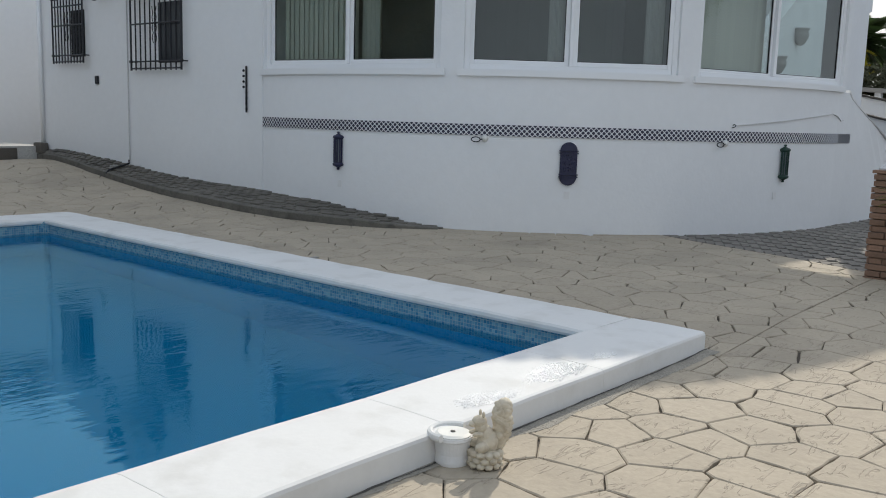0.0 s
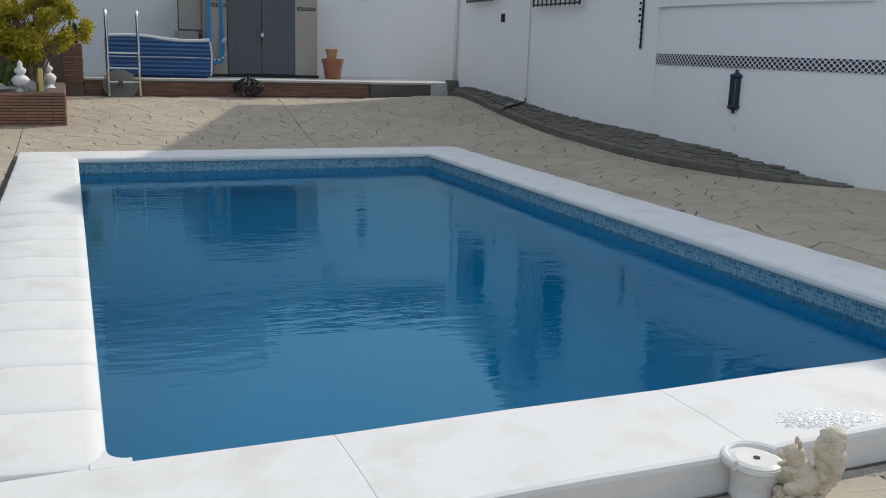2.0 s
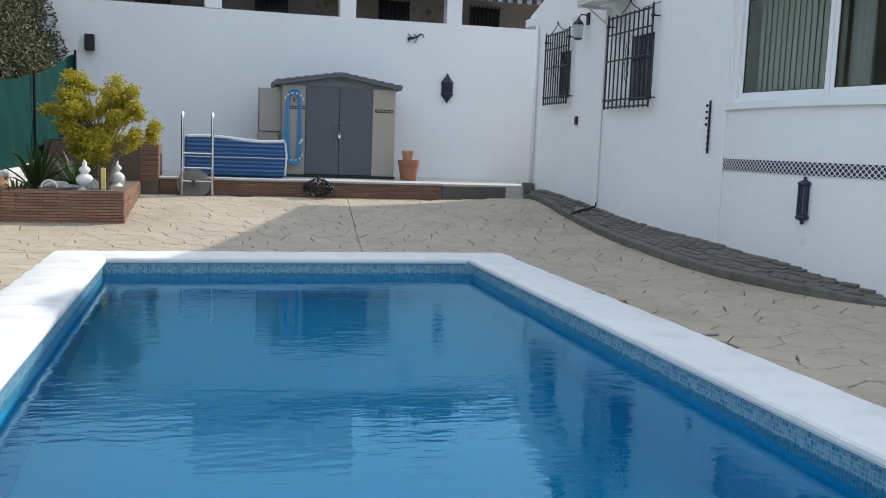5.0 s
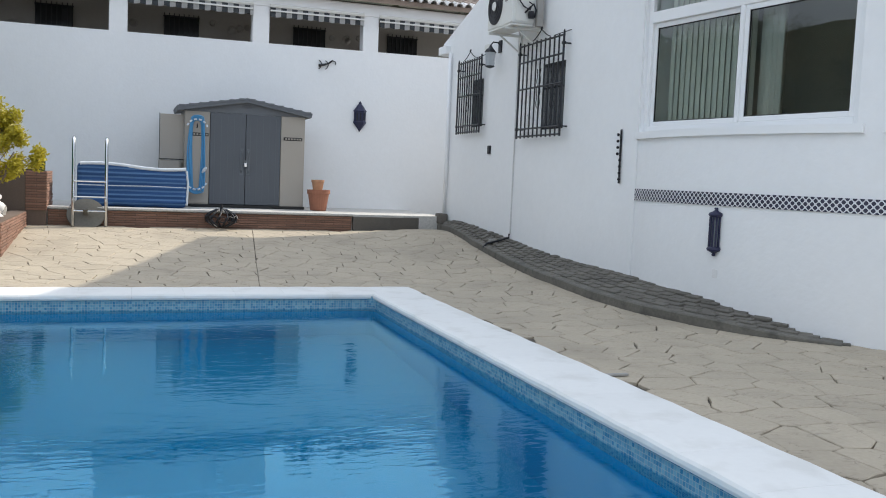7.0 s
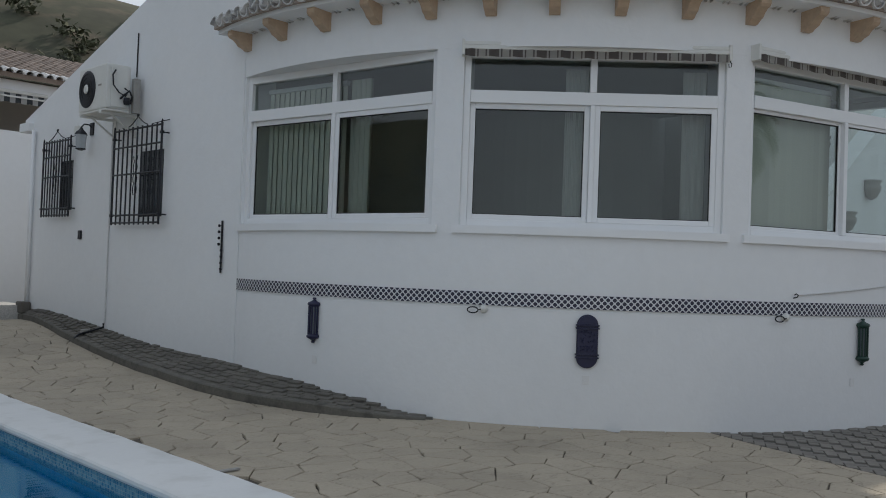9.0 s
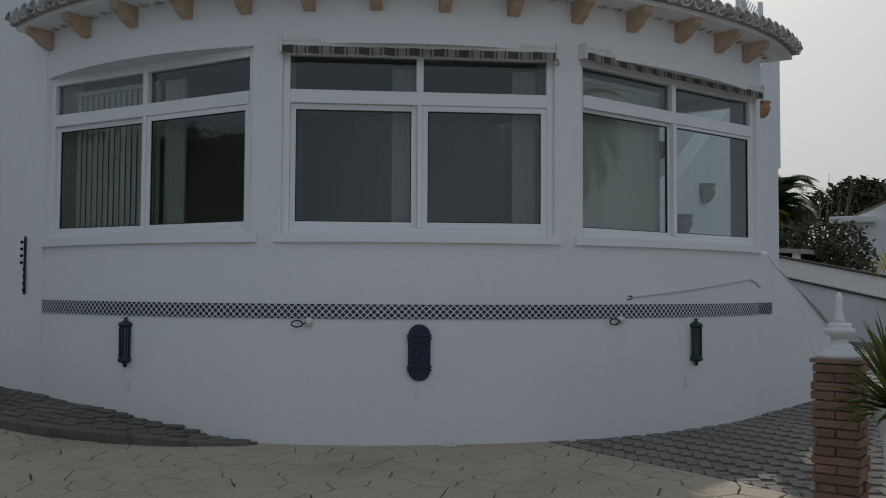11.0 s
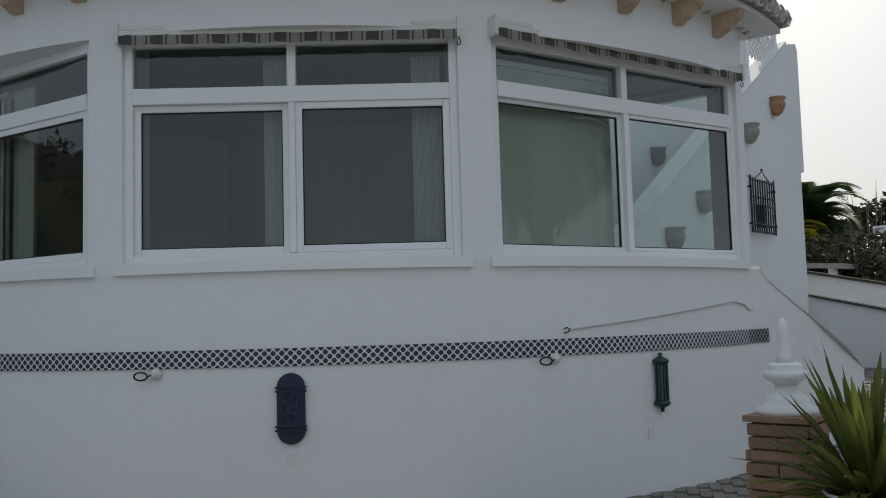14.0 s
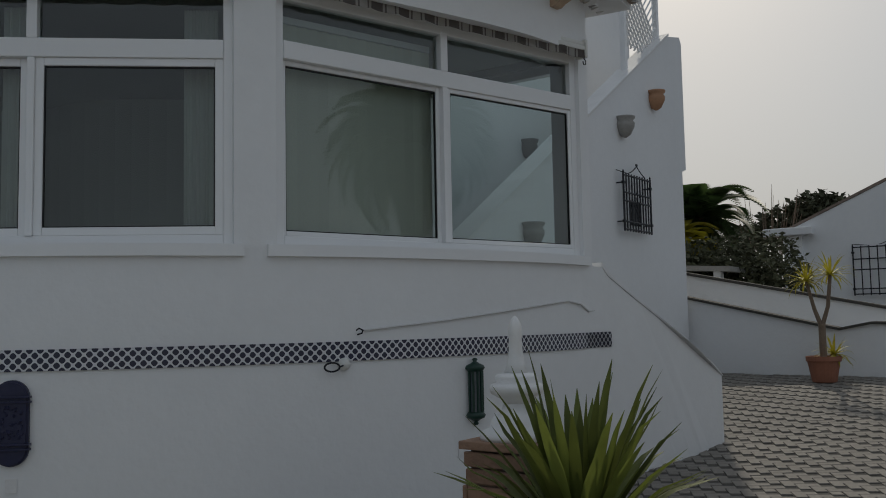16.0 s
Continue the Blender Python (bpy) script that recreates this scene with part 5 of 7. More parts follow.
# stones, urns and ornaments in the planter
for x, y, r, sq, lab in ((-0.95, 10.95, 0.16, (1.5, 0.7, 0.45), "flat pale rock in the planter"), (0.0 - 0.33, 12.4, 0.14, (1, 0.8, 0.9), "rounded grey rock in the planter"), (-0.52, 10.95, 0.12, (0.7, 0.7, 1.0), "upright grey rock in the planter")):
    solo("rock", lump(r, x * 9, sq, 3, 0.5), GREYROCK, lab, "rock", Matrix.Translation((x, y, PZ + 0.02)), "rocks in the planter")


def urn(x, y, z, s, label, name="finial_ornament"):
    t = thing(name, label, "ornament", Matrix.Translation((x, y, z)))
    part("foot", lathe([(0.13 * s, 0), (0.13 * s, 0.03 * s), (0.09 * s, 0.06 * s), (0.05 * s, 0.1 * s)], 20), WHITESTONE, t, smooth=True)
    part("bowl", lathe([(0.05 * s, 0.1 * s), (0.1 * s, 0.14 * s), (0.12 * s, 0.2 * s), (0.09 * s, 0.24 * s), (0.045 * s, 0.27 * s)], 20), WHITESTONE, t, smooth=True)
    part("spire", lathe([(0.045 * s, 0.27 * s), (0.075 * s, 0.31 * s), (0.075 * s, 0.34 * s), (0.03 * s, 0.38 * s), (0.035 * s, 0.42 * s), (0.0, 0.47 * s)], 20), WHITESTONE, t, smooth=True)
    return t


urn(-0.62, 10.98, PZ - 0.06, 1.0, "white cast-stone finial standing in the planter")
urn(-0.3, 12.0, PZ - 0.06, 1.0, "white cast-stone finial standing in the planter")
solo("garden_stake", box(-0.4, 10.92, PZ - 0.1, -0.34, 10.96, PZ + 0.3, 0.01), YELLOW, "yellow painted stake at the planter edge", "stake")
solo("clay_jar", lathe([(0.07, 0), (0.1, 0.05), (0.1, 0.12), (0.05, 0.17), (0.035, 0.2), (0.045, 0.22)], 18), PALECLAY, "small pale clay jar in the planter corner", "jar", Matrix.Translation((-1.66, 10.85, PZ - 0.06)), smooth=True)
solo("hoop", tube([(-1.05 + 0.1 * math.cos(a), 10.8, PZ + 0.02 + 0.1 * math.sin(a)) for a in [math.pi * k / 10 for k in range(11)]], 0.012, 6), OFFWHITE, "small pale wire hoop in the soil", "hoop")


# ---- plants ----
def leaf_cloud(centres, count, size, seed, droop=0.3):
    """Many small folded leaves scattered through lobes, thinner at the heart."""
    rnd = random.Random(seed)
    verts, faces = [], []
    for _ in range(count):
        c, r = centres[rnd.randrange(len(centres))]
        d = Vector((rnd.gauss(0, 1), rnd.gauss(0, 1), rnd.gauss(0, 1))).normalized()
        p = Vector(c) + Vector((d.x * r[0], d.y * r[1], d.z * r[2])) * (rnd.random() ** 0.4)
        u = Vector((rnd.gauss(0, 1), rnd.gauss(0, 1), rnd.gauss(-droop, 0.7))).normalized()
        w = u.cross(Vector((rnd.gauss(0, 1), rnd.gauss(0, 1), rnd.gauss(0, 1)))).normalized()
        n = u.cross(w)
        s = size * rnd.uniform(0.6, 1.3)
        k = len(verts)
        verts += [p, p + u * s * 0.5 + w * s * 0.24 + n * s * 0.08, p + u * s, p + u * s * 0.5 - w * s * 0.24 + n * s * 0.08, p + u * s * 0.5]
        faces += [(k, k + 1, k + 4), (k + 1, k + 2, k + 4), (k + 2, k + 3, k + 4), (k + 3, k, k + 4)]
    me = bpy.data.meshes.new("crown")
    me.from_pydata(verts, [], faces)
    return me


def limbs(base, tips, r, bm=None):
    bm = bm or bmesh.new()
    rnd = random.Random(3)
    for tip in tips:
        b, e = Vector(base), Vector(tip)
        pts = [b.lerp(e, k / 6) + Vector((rnd.uniform(-1, 1), rnd.uniform(-1, 1), 0)) * 0.03 * math.sin(math.pi * k / 6) * 2 for k in range(7)]
        tube(pts, r, 7, bm, taper=0.25)
    return bm


tree = thing("citrus_tree", "bushy young tree with yellow-green leaves growing in the planter", "tree", Matrix.Translation((-0.48, 11.75, PZ - 0.1)))
rt = random.Random(29)
tips = []
while len(tips) < 62:
    u, v, w = rt.uniform(-1, 1), rt.uniform(-1, 1), rt.uniform(-1, 1)
    if u * u + v * v + w * w < 1 and u * u + v * v + w * w > 0.12:
        tips.append((0.66 * u - 0.02 + 0.12 * w * (1 if u > 0 else -1), 0.5 * v, 1.04 + 0.56 * w + 0.08 * math.sin(5 * u)))
tips += [(-0.38, 0, 1.68), (-0.3, 0.05, 1.6), (0.2, 0, 1.62), (0.42, 0.1, 1.5), (-0.72, 0, 1.2), (0.7, 0, 0.86), (0.74, 0.05, 0.98)]
part("trunk", limbs((0, 0, 0), [(-0.4, 0.1, 1.1), (0.1, 0.2, 1.4), (0.45, -0.1, 1.0), (-0.1, -0.3, 1.2), (0.2, 0.1, 0.8)], 0.028), BARK, tree)
twigs = bmesh.new()
for p in tips:
    q = Vector((p[0] * 0.3, p[1] * 0.3, 0.5 + 0.3 * (p[2] - 0.5)))
    tube([q, q.lerp(Vector(p), 0.5) + Vector((0, 0, 0.04)), p], 0.008, 5, twigs, taper=0.4)
part("twigs", twigs, BARK, tree)
lobes = [(p, (rt.uniform(0.1, 0.18),) * 2 + (rt.uniform(0.09, 0.16),)) for p in tips]
me = leaf_cloud(lobes, 19000, 0.058, 21)
me.materials.append(LEAFYELLOW)
part("crown", me, None, tree, "loose yellow-green foliage")


def strap_plant(name, label, category, m, count, length, width, mat, seed, tilt=(15, 75), bend=0.5, base_r=0.05, low=1.0):
    """Long tapering leaves from one heart, each its own mesh, arching outward."""
    t = thing(name, label, category, m)
    rnd = random.Random(seed)
    for k in range(count):
        a = k * 2.39996 + rnd.uniform(-0.2, 0.2)
        el = radians(tilt[1] - (tilt[1] - tilt[0]) * ((k + 0.5) / count) ** 0.8 + rnd.uniform(-6, 6))
        L = length * rnd.uniform(0.75, 1.1) * (low + (1 - low) * max(0, math.sin(el)))
        bm = bmesh.new()
        n = 7
        rows = []
        for j in range(n + 1):
            s = j / n
            e = el - bend * s * s * rnd.uniform(0.7, 1.1) * math.cos(el)
            r = base_r + L * s * math.cos(e)
            z = L * s * math.sin(e)
            w = width * (0.55 + 1.2 * s) * (1 - s) ** 0.75 * 0.9 + 0.001
            c = Vector((r * math.cos(a), r * math.sin(a), z))
            side = Vector((-math.sin(a), math.cos(a), 0))
            up = Vector((-math.cos(a) * math.sin(e), -math.sin(a) * math.sin(e), math.cos(e)))
            rows.append([bm.verts.new(c + side * w + up * w * 0.35), bm.verts.new(c), bm.verts.new(c - side * w + up * w * 0.35)])
        for p, q in zip(rows, rows[1:]):
            for i in range(2):
                bm.faces.new((p[i], p[i + 1], q[i + 1], q[i]))
        part("leaf", bm, mat, t, smooth=True)
    return t


strap_plant("strelitzia", "dark green clump of upright strap leaves in the planter", "plant", Matrix.Translation((-1.35, 11.6, PZ - 0.08)), 22, 0.85, 0.06, LEAFGREEN, 5, (35, 85), 0.6)
strap_plant("low_shrub", "low green leafy clump at the planter edge", "plant", Matrix.Translation((-1.5, 11.0, PZ - 0.08)), 46, 0.26, 0.025, LEAFGREEN, 8, (10, 80), 0.4, 0.15)
strap_plant("strelitzia", "dark green clump of upright strap leaves in the planter", "plant", Matrix.Translation((-0.95, 12.6, PZ - 0.08)), 26, 0.7, 0.05, LEAFGREEN, 6, (25, 80), 0.6)
ct = thing("cactus", "cluster of thin green column cacti on the brick planter", "cactus", Matrix.Translation((0.08, 14.15, 1.12)))
for k in range(7):
    x, y = 0.06 * math.cos(k * 2.4) * (0.5 + k / 7), 0.06 * math.sin(k * 2.4)
    h = 0.25 + 0.14 * math.sin(k * 1.7) ** 2
    part("column", lathe([(0.022, 0), (0.027, h * 0.5), (0.022, h * 0.9), (0.0, h)], 8, m=Matrix.Translation((x, y, 0))), LEAFGREEN, ct)


# ---- green mesh fence on the low wall ----
fence = thing("mesh_fence", "green windbreak mesh on posts above the low white wall", "fence")
V, F = [], []
NY, NZ = 150, 9
for k in range(NY + 1):
    y = -8 + 24.85 * k / NY
    top, low = along(FENCE_TOP, y), along(WEST_TOP, y) - 0.03
    for j in range(NZ + 1):
        V.append((west_x(y) - 0.12 + 0.03 * noise.noise(Vector((y * 2.1, j * 0.5, 3))) + 0.012 * math.sin(y * 9 + j), y, low + (top - low + 0.03 * noise.noise(Vector((y * 3, 7, 1)))) * j / NZ))
F = [(k * (NZ + 1) + j, (k + 1) * (NZ + 1) + j, (k + 1) * (NZ + 1) + j + 1, k * (NZ + 1) + j + 1) for k in range(NY) for j in range(NZ)]
me = bpy.data.meshes.new("mesh_sheet")
me.from_pydata(V, [], F)
me.materials.append(GREENMESH)
me.polygons.foreach_set("use_smooth", [True] * len(me.polygons))
part("mesh_sheet", me, None, fence)
for k in range(9):
    y = -7.8 + 3.06 * k
    part("post", tube([(west_x(y) - 0.07, y, 0.3), (west_x(y) - 0.07, y, along(FENCE_TOP, y) + 0.08)], 0.025, 8), IRON, fence)

# white folded chair frame against the fence
wc = thing("folded_lounger", "folded white lounger frame leaning on the low wall", "lounger", Matrix.Translation((-1.72, 9.9, 0.0)))
for y in (-0.28, 0.28):
    part("leg", tube([(0.1, y, 0.62), (0.02, y, 1.1), (-0.03, y, 1.75)], 0.022, 8), OFFWHITE, wc)
for z, x in ((0.8, 0.07), (1.15, 0.02), (1.6, -0.01)):
    part("crossbar", tube([(x, -0.75, z), (x, 0.28, z + 0.03)], 0.018, 8), OFFWHITE, wc)
part("armrest", box(-0.03, 0.24, 1.35, 0.05, 0.32, 1.85, 0.02), OFFWHITE, wc)
part("armrest", box(0.02, 0.24, 0.75, 0.1, 0.32, 1.05, 0.02), OFFWHITE, wc)


# ---- squirrel statue and skimmer bucket ----
def squirrel():
    bm = bmesh.new()

    def blob(x, y, z, r, sq=(1, 1, 1), seed=1, rough=0.12):
        g = lump(r, seed, sq, 3, rough, m=Matrix.Translation((x, y, z)))
        me = bpy.data.meshes.new("tmp")
        g.to_mesh(me)
        g.free()
        bm.from_mesh(me)
        bpy.data.meshes.remove(me)

    blob(0.01, 0, 0.05, 0.088, (1.0, 0.95, 0.72), 2, 0.1)
    for row in range(3):
        for k in range(11):
            a = k * math.tau / 11 + 0.28 * row
            blob(0.01 + 0.078 * math.cos(a), 0.074 * math.sin(a), 0.02 + 0.034 * row, 0.024, (1, 1, 0.9), k + row, 0.15)
    blob(0.02, 0, 0.15, 0.062, (1.0, 0.9, 1.2), 3)
    blob(0.005, 0.0, 0.2, 0.05, (0.9, 0.9, 1.15), 4)
    blob(-0.02, 0, 0.25, 0.04, (0.95, 0.85, 1.0), 5)
    blob(-0.032, 0, 0.285, 0.039, (1.1, 0.9, 0.95), 6, 0.06)
    blob(-0.07, 0, 0.272, 0.021, (1.15, 0.9, 0.85), 7, 0.06)
    for s in (-1, 1):
        blob(-0.018, 0.022 * s, 0.33, 0.011, (0.8, 0.6, 2.0), 8)
        blob(-0.048, 0.026 * s, 0.212, 0.019, (1.7, 0.8, 0.9), 9)
        blob(-0.03, 0.046 * s, 0.135, 0.034, (1.2, 0.7, 1.0), 10)
    for k in range(15):
        u = k / 14
        x = 0.075 + 0.035 * math.sin(u * 4.2) + 0.11 * max(0, u - 0.62) ** 0.8 * 1.6
        z = 0.12 + 0.25 * min(u, 0.8) / 0.8 - 0.3 * max(0, u - 0.86)
        blob(x, 0, z, 0.03 + 0.026 * math.sin(0.4 + u * 2.5), (1, 0.85, 1), 20 + k, 0.3)
    return solo("squirrel_statue", bm, CREAM, "cream cast-stone squirrel statue on the paving", "statue", Matrix.Translation((1.997, -0.725, ground_z(1.997, -0.725))) @ pose(0, 0, 0, 0, 0, -28) @ Matrix.Diagonal((0.78, 0.78, 0.7, 1)), smooth=True)


squirrel()
bk = thing("skimmer_collar", "white plastic skimmer collar with a round lid set against the coping", "pool skimmer", Matrix.Translation((1.945, -0.595, -0.135)) @ Matrix.Diagonal((0.66, 0.66, 0.82, 1)))
part("collar", lathe([(0.115, 0), (0.118, 0.02), (0.112, 0.06), (0.128, 0.13), (0.135, 0.14), (0.132, 0.155), (0.1, 0.15)], 32), WHITESTONE, bk, smooth=False)
part("lid", lathe([(0.12, 0.152), (0.122, 0.16), (0.1, 0.168), (0.0, 0.165)], 32), OFFWHITE, bk, "cream round lid")
part("lid_hole", lathe([(0.016, 0.166), (0.016, 0.17)], 14), IRON, bk)
part("socket_wall", tube([(0.15 * math.cos(a), 0.15 * math.sin(a), 0.16) for a in [radians(d) for d in range(10, 200, 12)]], 0.022, 8), COPING, bk, "rounded plaster lip")
solo("paving_hook", box(4.62, 3.52, -0.055, 4.8, 3.56, -0.04, 0.004), GREYROCK, "small grey drain plate beside the coping", "drain")


# ---- pillar, finial and yucca by the drive ----
pillar = thing("brick_pillar", "square pillar of thin red bricks with raked joints", "pillar", Matrix.Translation((0, 0, 0)))
PC = (8.34, -0.64)
part("core", box(PC[0] - 0.125, PC[1] - 0.125, -0.25, PC[0] + 0.125, PC[1] + 0.125, 0.93), MORTAR, pillar)
rp = random.Random(5)
h = 0.145
brick_rows(pillar, [(PC[0] - h, PC[1] + h), (PC[0] - h, PC[1] - h), (PC[0] + h, PC[1] - h), (PC[0] + h, PC[1] + h), (PC[0] - h, PC[1] + h)][::1], -0.12, 17, 0.0615, 0.2, 0.0, rp, mat=PILLARBRICK, jitter=0.014)
part("capstone", box(PC[0] - 0.158, PC[1] - 0.158, 0.925, PC[0] + 0.158, PC[1] + 0.158, 0.955, 0.005), PILLARBRICK, pillar)
fin = thing("stone_finial", "white cast-stone finial on top of the brick pillar", "finial", Matrix.Translation((PC[0], PC[1], 0.955)))
part("plinth", lathe([(0.14, 0), (0.14, 0.025), (0.105, 0.04), (0.1, 0.06), (0.085, 0.085), (0.055, 0.105), (0.05, 0.13)], 28), WHITESTONE, fin, smooth=True)
part("bowl", lathe([(0.05, 0.13), (0.06, 0.145), (0.095, 0.165), (0.102, 0.185), (0.095, 0.2), (0.075, 0.205), (0.08, 0.225), (0.07, 0.235), (0.045, 0.24)], 28), WHITESTONE, fin, smooth=True)
part("spire", lathe([(0.045, 0.24), (0.032, 0.275), (0.026, 0.32), (0.024, 0.37), (0.027, 0.395), (0.022, 0.42), (0.008, 0.445), (0.0, 0.45)], 24), WHITESTONE, fin, smooth=True)

yp = thing("pedestal_pot", "white tapered pedestal pot on a dark foot", "plant pot", Matrix.Translation((7.95, -1.09, ground_z(7.95, -1.09))))
part("pot_foot", lathe([(0.17, 0), (0.17, 0.04), (0.14, 0.06)], 24), IRON, yp)
part("pot_body", lathe([(0.09, 0.05), (0.09, 0.2), (0.12, 0.55), (0.165, 0.73), (0.18, 0.75), (0.18, 0.78), (0.16, 0.78), (0.14, 0.74), (0.0, 0.73)], 28), WHITESTONE, yp, smooth=True)
strap_plant("yucca", "large spiky green yucca in the white pedestal pot", "yucca", Matrix.Translation((7.95, -1.09, ground_z(7.95, -1.09) + 0.75)), 130, 0.6, 0.032, YUCCALEAF, 31, (-5, 88), 0.25, 0.03, 0.66)


def sparkle_patch(x, y, rx, ry, seed, count):
    """A scatter of small white domes standing in for sparkle, densest in the middle."""
    rnd = random.Random(seed)
    V, F = [], []
    while count:
        u, v = rnd.uniform(-1, 1), rnd.uniform(-1, 1)
        edge = math.hypot(u, v) + 0.35 * noise.noise(Vector((u * 2, v * 2, seed)))
        if edge > 1 or rnd.random() < edge ** 3:
            continue
        count -= 1
        r = rnd.uniform(0.002, 0.005)
        o, cx, cy, st = len(V), x + u * rx, y + v * ry, rnd.uniform(1, 1.9)
        turn = rnd.uniform(0, 3)
        for rr, z in ((1.0, 0.004), (0.6, 0.0055)):
            V += [(cx + r * rr * st * math.cos(turn + k * math.pi / 3), cy + r * rr * math.sin(turn + k * math.pi / 3), z) for k in range(6)]
        V.append((cx, cy, 0.0062))
        for k in range(6):
            n = (k + 1) % 6
            F += [(o + k, o + n, o + 6 + n, o + 6 + k), (o + 6 + k, o + 6 + n, o + 12)]
    me = bpy.data.meshes.new("water_drops")
    me.from_pydata(V, [], F)
    me.materials.append(SPARKLEWHITE)
    for p in me.polygons:
        p.use_smooth = True
    ob = new("water_drops", me)
    return tagged(ob, "tiny glossy white domes standing in for sparkle on the white coping", "puddle", kind="stuff")


def sparkle_white():
    # near-white base colour puts the bright sparkle into the domes themselves
    m = material("sparkle_white", (0.84, 0.84, 0.83), 0.16, grain=60, spread=0.08, bump=0)
    nt = m.node_tree
    v, bn, geo = nt.nodes.new("ShaderNodeTexVoronoi"), nt.nodes.new("ShaderNodeBump"), nt.nodes.new("ShaderNodeNewGeometry")
    v.inputs["Scale"].default_value = 55
    nt.links.new(geo.outputs["Position"], v.inputs["Vector"])
    bn.inputs["Strength"].default_value, bn.inputs["Distance"].default_value = 1.0, 0.006
    nt.links.new(v.outputs["Distance"], bn.inputs["Height"])
    nt.links.new(bn.outputs[0], nt.nodes["Principled BSDF"].inputs["Normal"])
    return m


SPARKLEWHITE = sparkle_white()
sparkle_patch(2.45, -0.4, 0.25, 0.13, 2, 1300)
sparkle_patch(3.0, -0.38, 0.3, 0.13, 5, 1700)
sparkle_patch(3.52, -0.4, 0.13, 0.06, 7, 350)



def base_crack():
    """The open joint where the paving has pulled away from the front of the coping, with crumbled mortar along it."""
    V, F = [], []
    xs = [-0.5 + 0.03 * k for k in range(170)]
    for x in xs:
        c = -0.562 - 0.012 * (noise.noise(Vector((x * 3, 0, 1))) + 0.6 * noise.noise(Vector((x * 11, 0, 4))))
        w = max(0.001, 0.005 + 0.008 * noise.noise(Vector((x * 5, 2, 7))))
        for y in (c - w, c + w):
            V.append((x, y, ground_z(x, y) + 0.0045))
    F = [(2 * k, 2 * k + 2, 2 * k + 3, 2 * k + 1) for k in range(len(xs) - 1)]
    me = bpy.data.meshes.new("base_crack")
    me.from_pydata(V, [], F)
    me.materials.append(PAVERJOINT)
    tagged(new("base_crack", me), "dark open crack between coping and paving", "crack", kind="structure")
    V = []
    for x in xs:
        w = 0.045 + 0.05 * smooth01((x - 2.0) / 0.6) + 0.03 * noise.noise(Vector((x * 4, 5, 2))) + 0.015 * noise.noise(Vector((x * 15, 5, 2)))
        for y, z in ((-0.552, 0.003), (-0.552 - w, 0.002)):
            V.append((x, y, ground_z(x, y) + z))
    me = bpy.data.meshes.new("mortar_fillet")
    me.from_pydata(V, [], [(2 * k + 1, 2 * k + 3, 2 * k + 2, 2 * k) for k in range(len(xs) - 1)])
    me.materials.append(ROUGHMORTAR)
    tagged(new("mortar_fillet", me), "rough grey mortar strip along the foot of the coping", "mortar", kind="structure")


ROUGHMORTAR = material("rough_grey_mortar", (0.3, 0.28, 0.24), 0.95, grain=60, spread=0.35, stain=0.3, stain_scale=5, bump=1.0, bump_scale=70)
base_crack()

# ---- outside stair wall: grille, vases ----
g = window_grille(0.0, 0.95, 0.0, 0.84, "black wrought-iron cage over the stair window", "grille on the stair wall")
g.matrix_world = Matrix.Translation((17.25, 3.05, 2.6))
for x, z, mat, lab in ((18.66, 4.6, PALECLAY, "ochre half pot hung on the stair wall"), (17.46, 3.98, GREYROCK, "grey patterned half pot hung on the stair wall"), (15.7, 2.78, GREYROCK, "dark half pot hung on the stair wall"), (14.72, 2.22, GREYROCK, "grey squat half pot hung on the stair wall")):
    bm = lathe([(0.03, 0), (0.12, 0.06), (0.2, 0.22), (0.21, 0.3), (0.17, 0.36), (0.22, 0.42), (0.22, 0.45), (0.16, 0.44)], 20)
    bm.transform(Matrix.Scale(0.68, 4))
    solo("wall_pot", bm, mat, lab, "wall pot", Matrix.Translation((x, 2.98, z)), "pots on the stair wall", smooth=True)
bm = lathe([(0.03, 0), (0.1, 0.04), (0.14, 0.15), (0.12, 0.22), (0.15, 0.28)], 20)
solo("wall_pot", bm, DARKSTONE, "dark half pot on the wall behind the stair", "wall pot", Matrix.Translation((16.77, 4.2, 3.72)), "pots on the stair wall", smooth=True)
lt = thing("lattice_screen", "white diagonal lattice screen on the upper terrace", "lattice", Matrix.Translation((18.0, 3.2, 5.55)))
for k in range(-8, 12):
    for s in (-1, 1):
        x0, x1 = k * 0.14, k * 0.14 + 1.3 * s
        a, b = max(0, min(x0, x1)), min(1.3, max(x0, x1))
        if b - a < 0.05:
            continue
        za, zb = ((a - x0) * s, (b - x0) * s)
        part("lath", tube([(a, 0.01 * s, za), (b, 0.01 * s, zb)], 0.018, 4), PVC, lt)
for x in (0, 1.3):
    part("lattice_post", box(x - 0.04, -0.04, -0.6, x + 0.04, 0.04, 1.45), PVC, lt)

# ---- drive: potted yucca tree, palm, hedge, neighbour ----
flower_pot(19.1, 0.79, ground_z(19.1, 0.79), 0.24, 0.37, TERRACOTTA, "large terracotta pot on the drive")
yt = thing("yucca_tree", "forked yucca with two yellow-green heads in a terracotta pot", "yucca", Matrix.Translation((19.1, 0.79, ground_z(19.1, 0.79) + 0.33)))
part("trunk", tube([(0, 0, 0), (0, 0, 0.5)], 0.05, 8), BARK, yt)
part("branch", tube([(0, 0, 0.45), (0.05, 0.1, 0.7), (0.05, 0.2, 1.12)], 0.035, 8, taper=0.7), BARK, yt)
part("branch", tube([(0, 0, 0.45), (-0.02, -0.1, 0.75), (-0.02, -0.15, 1.2)], 0.035, 8, taper=0.7), BARK, yt)
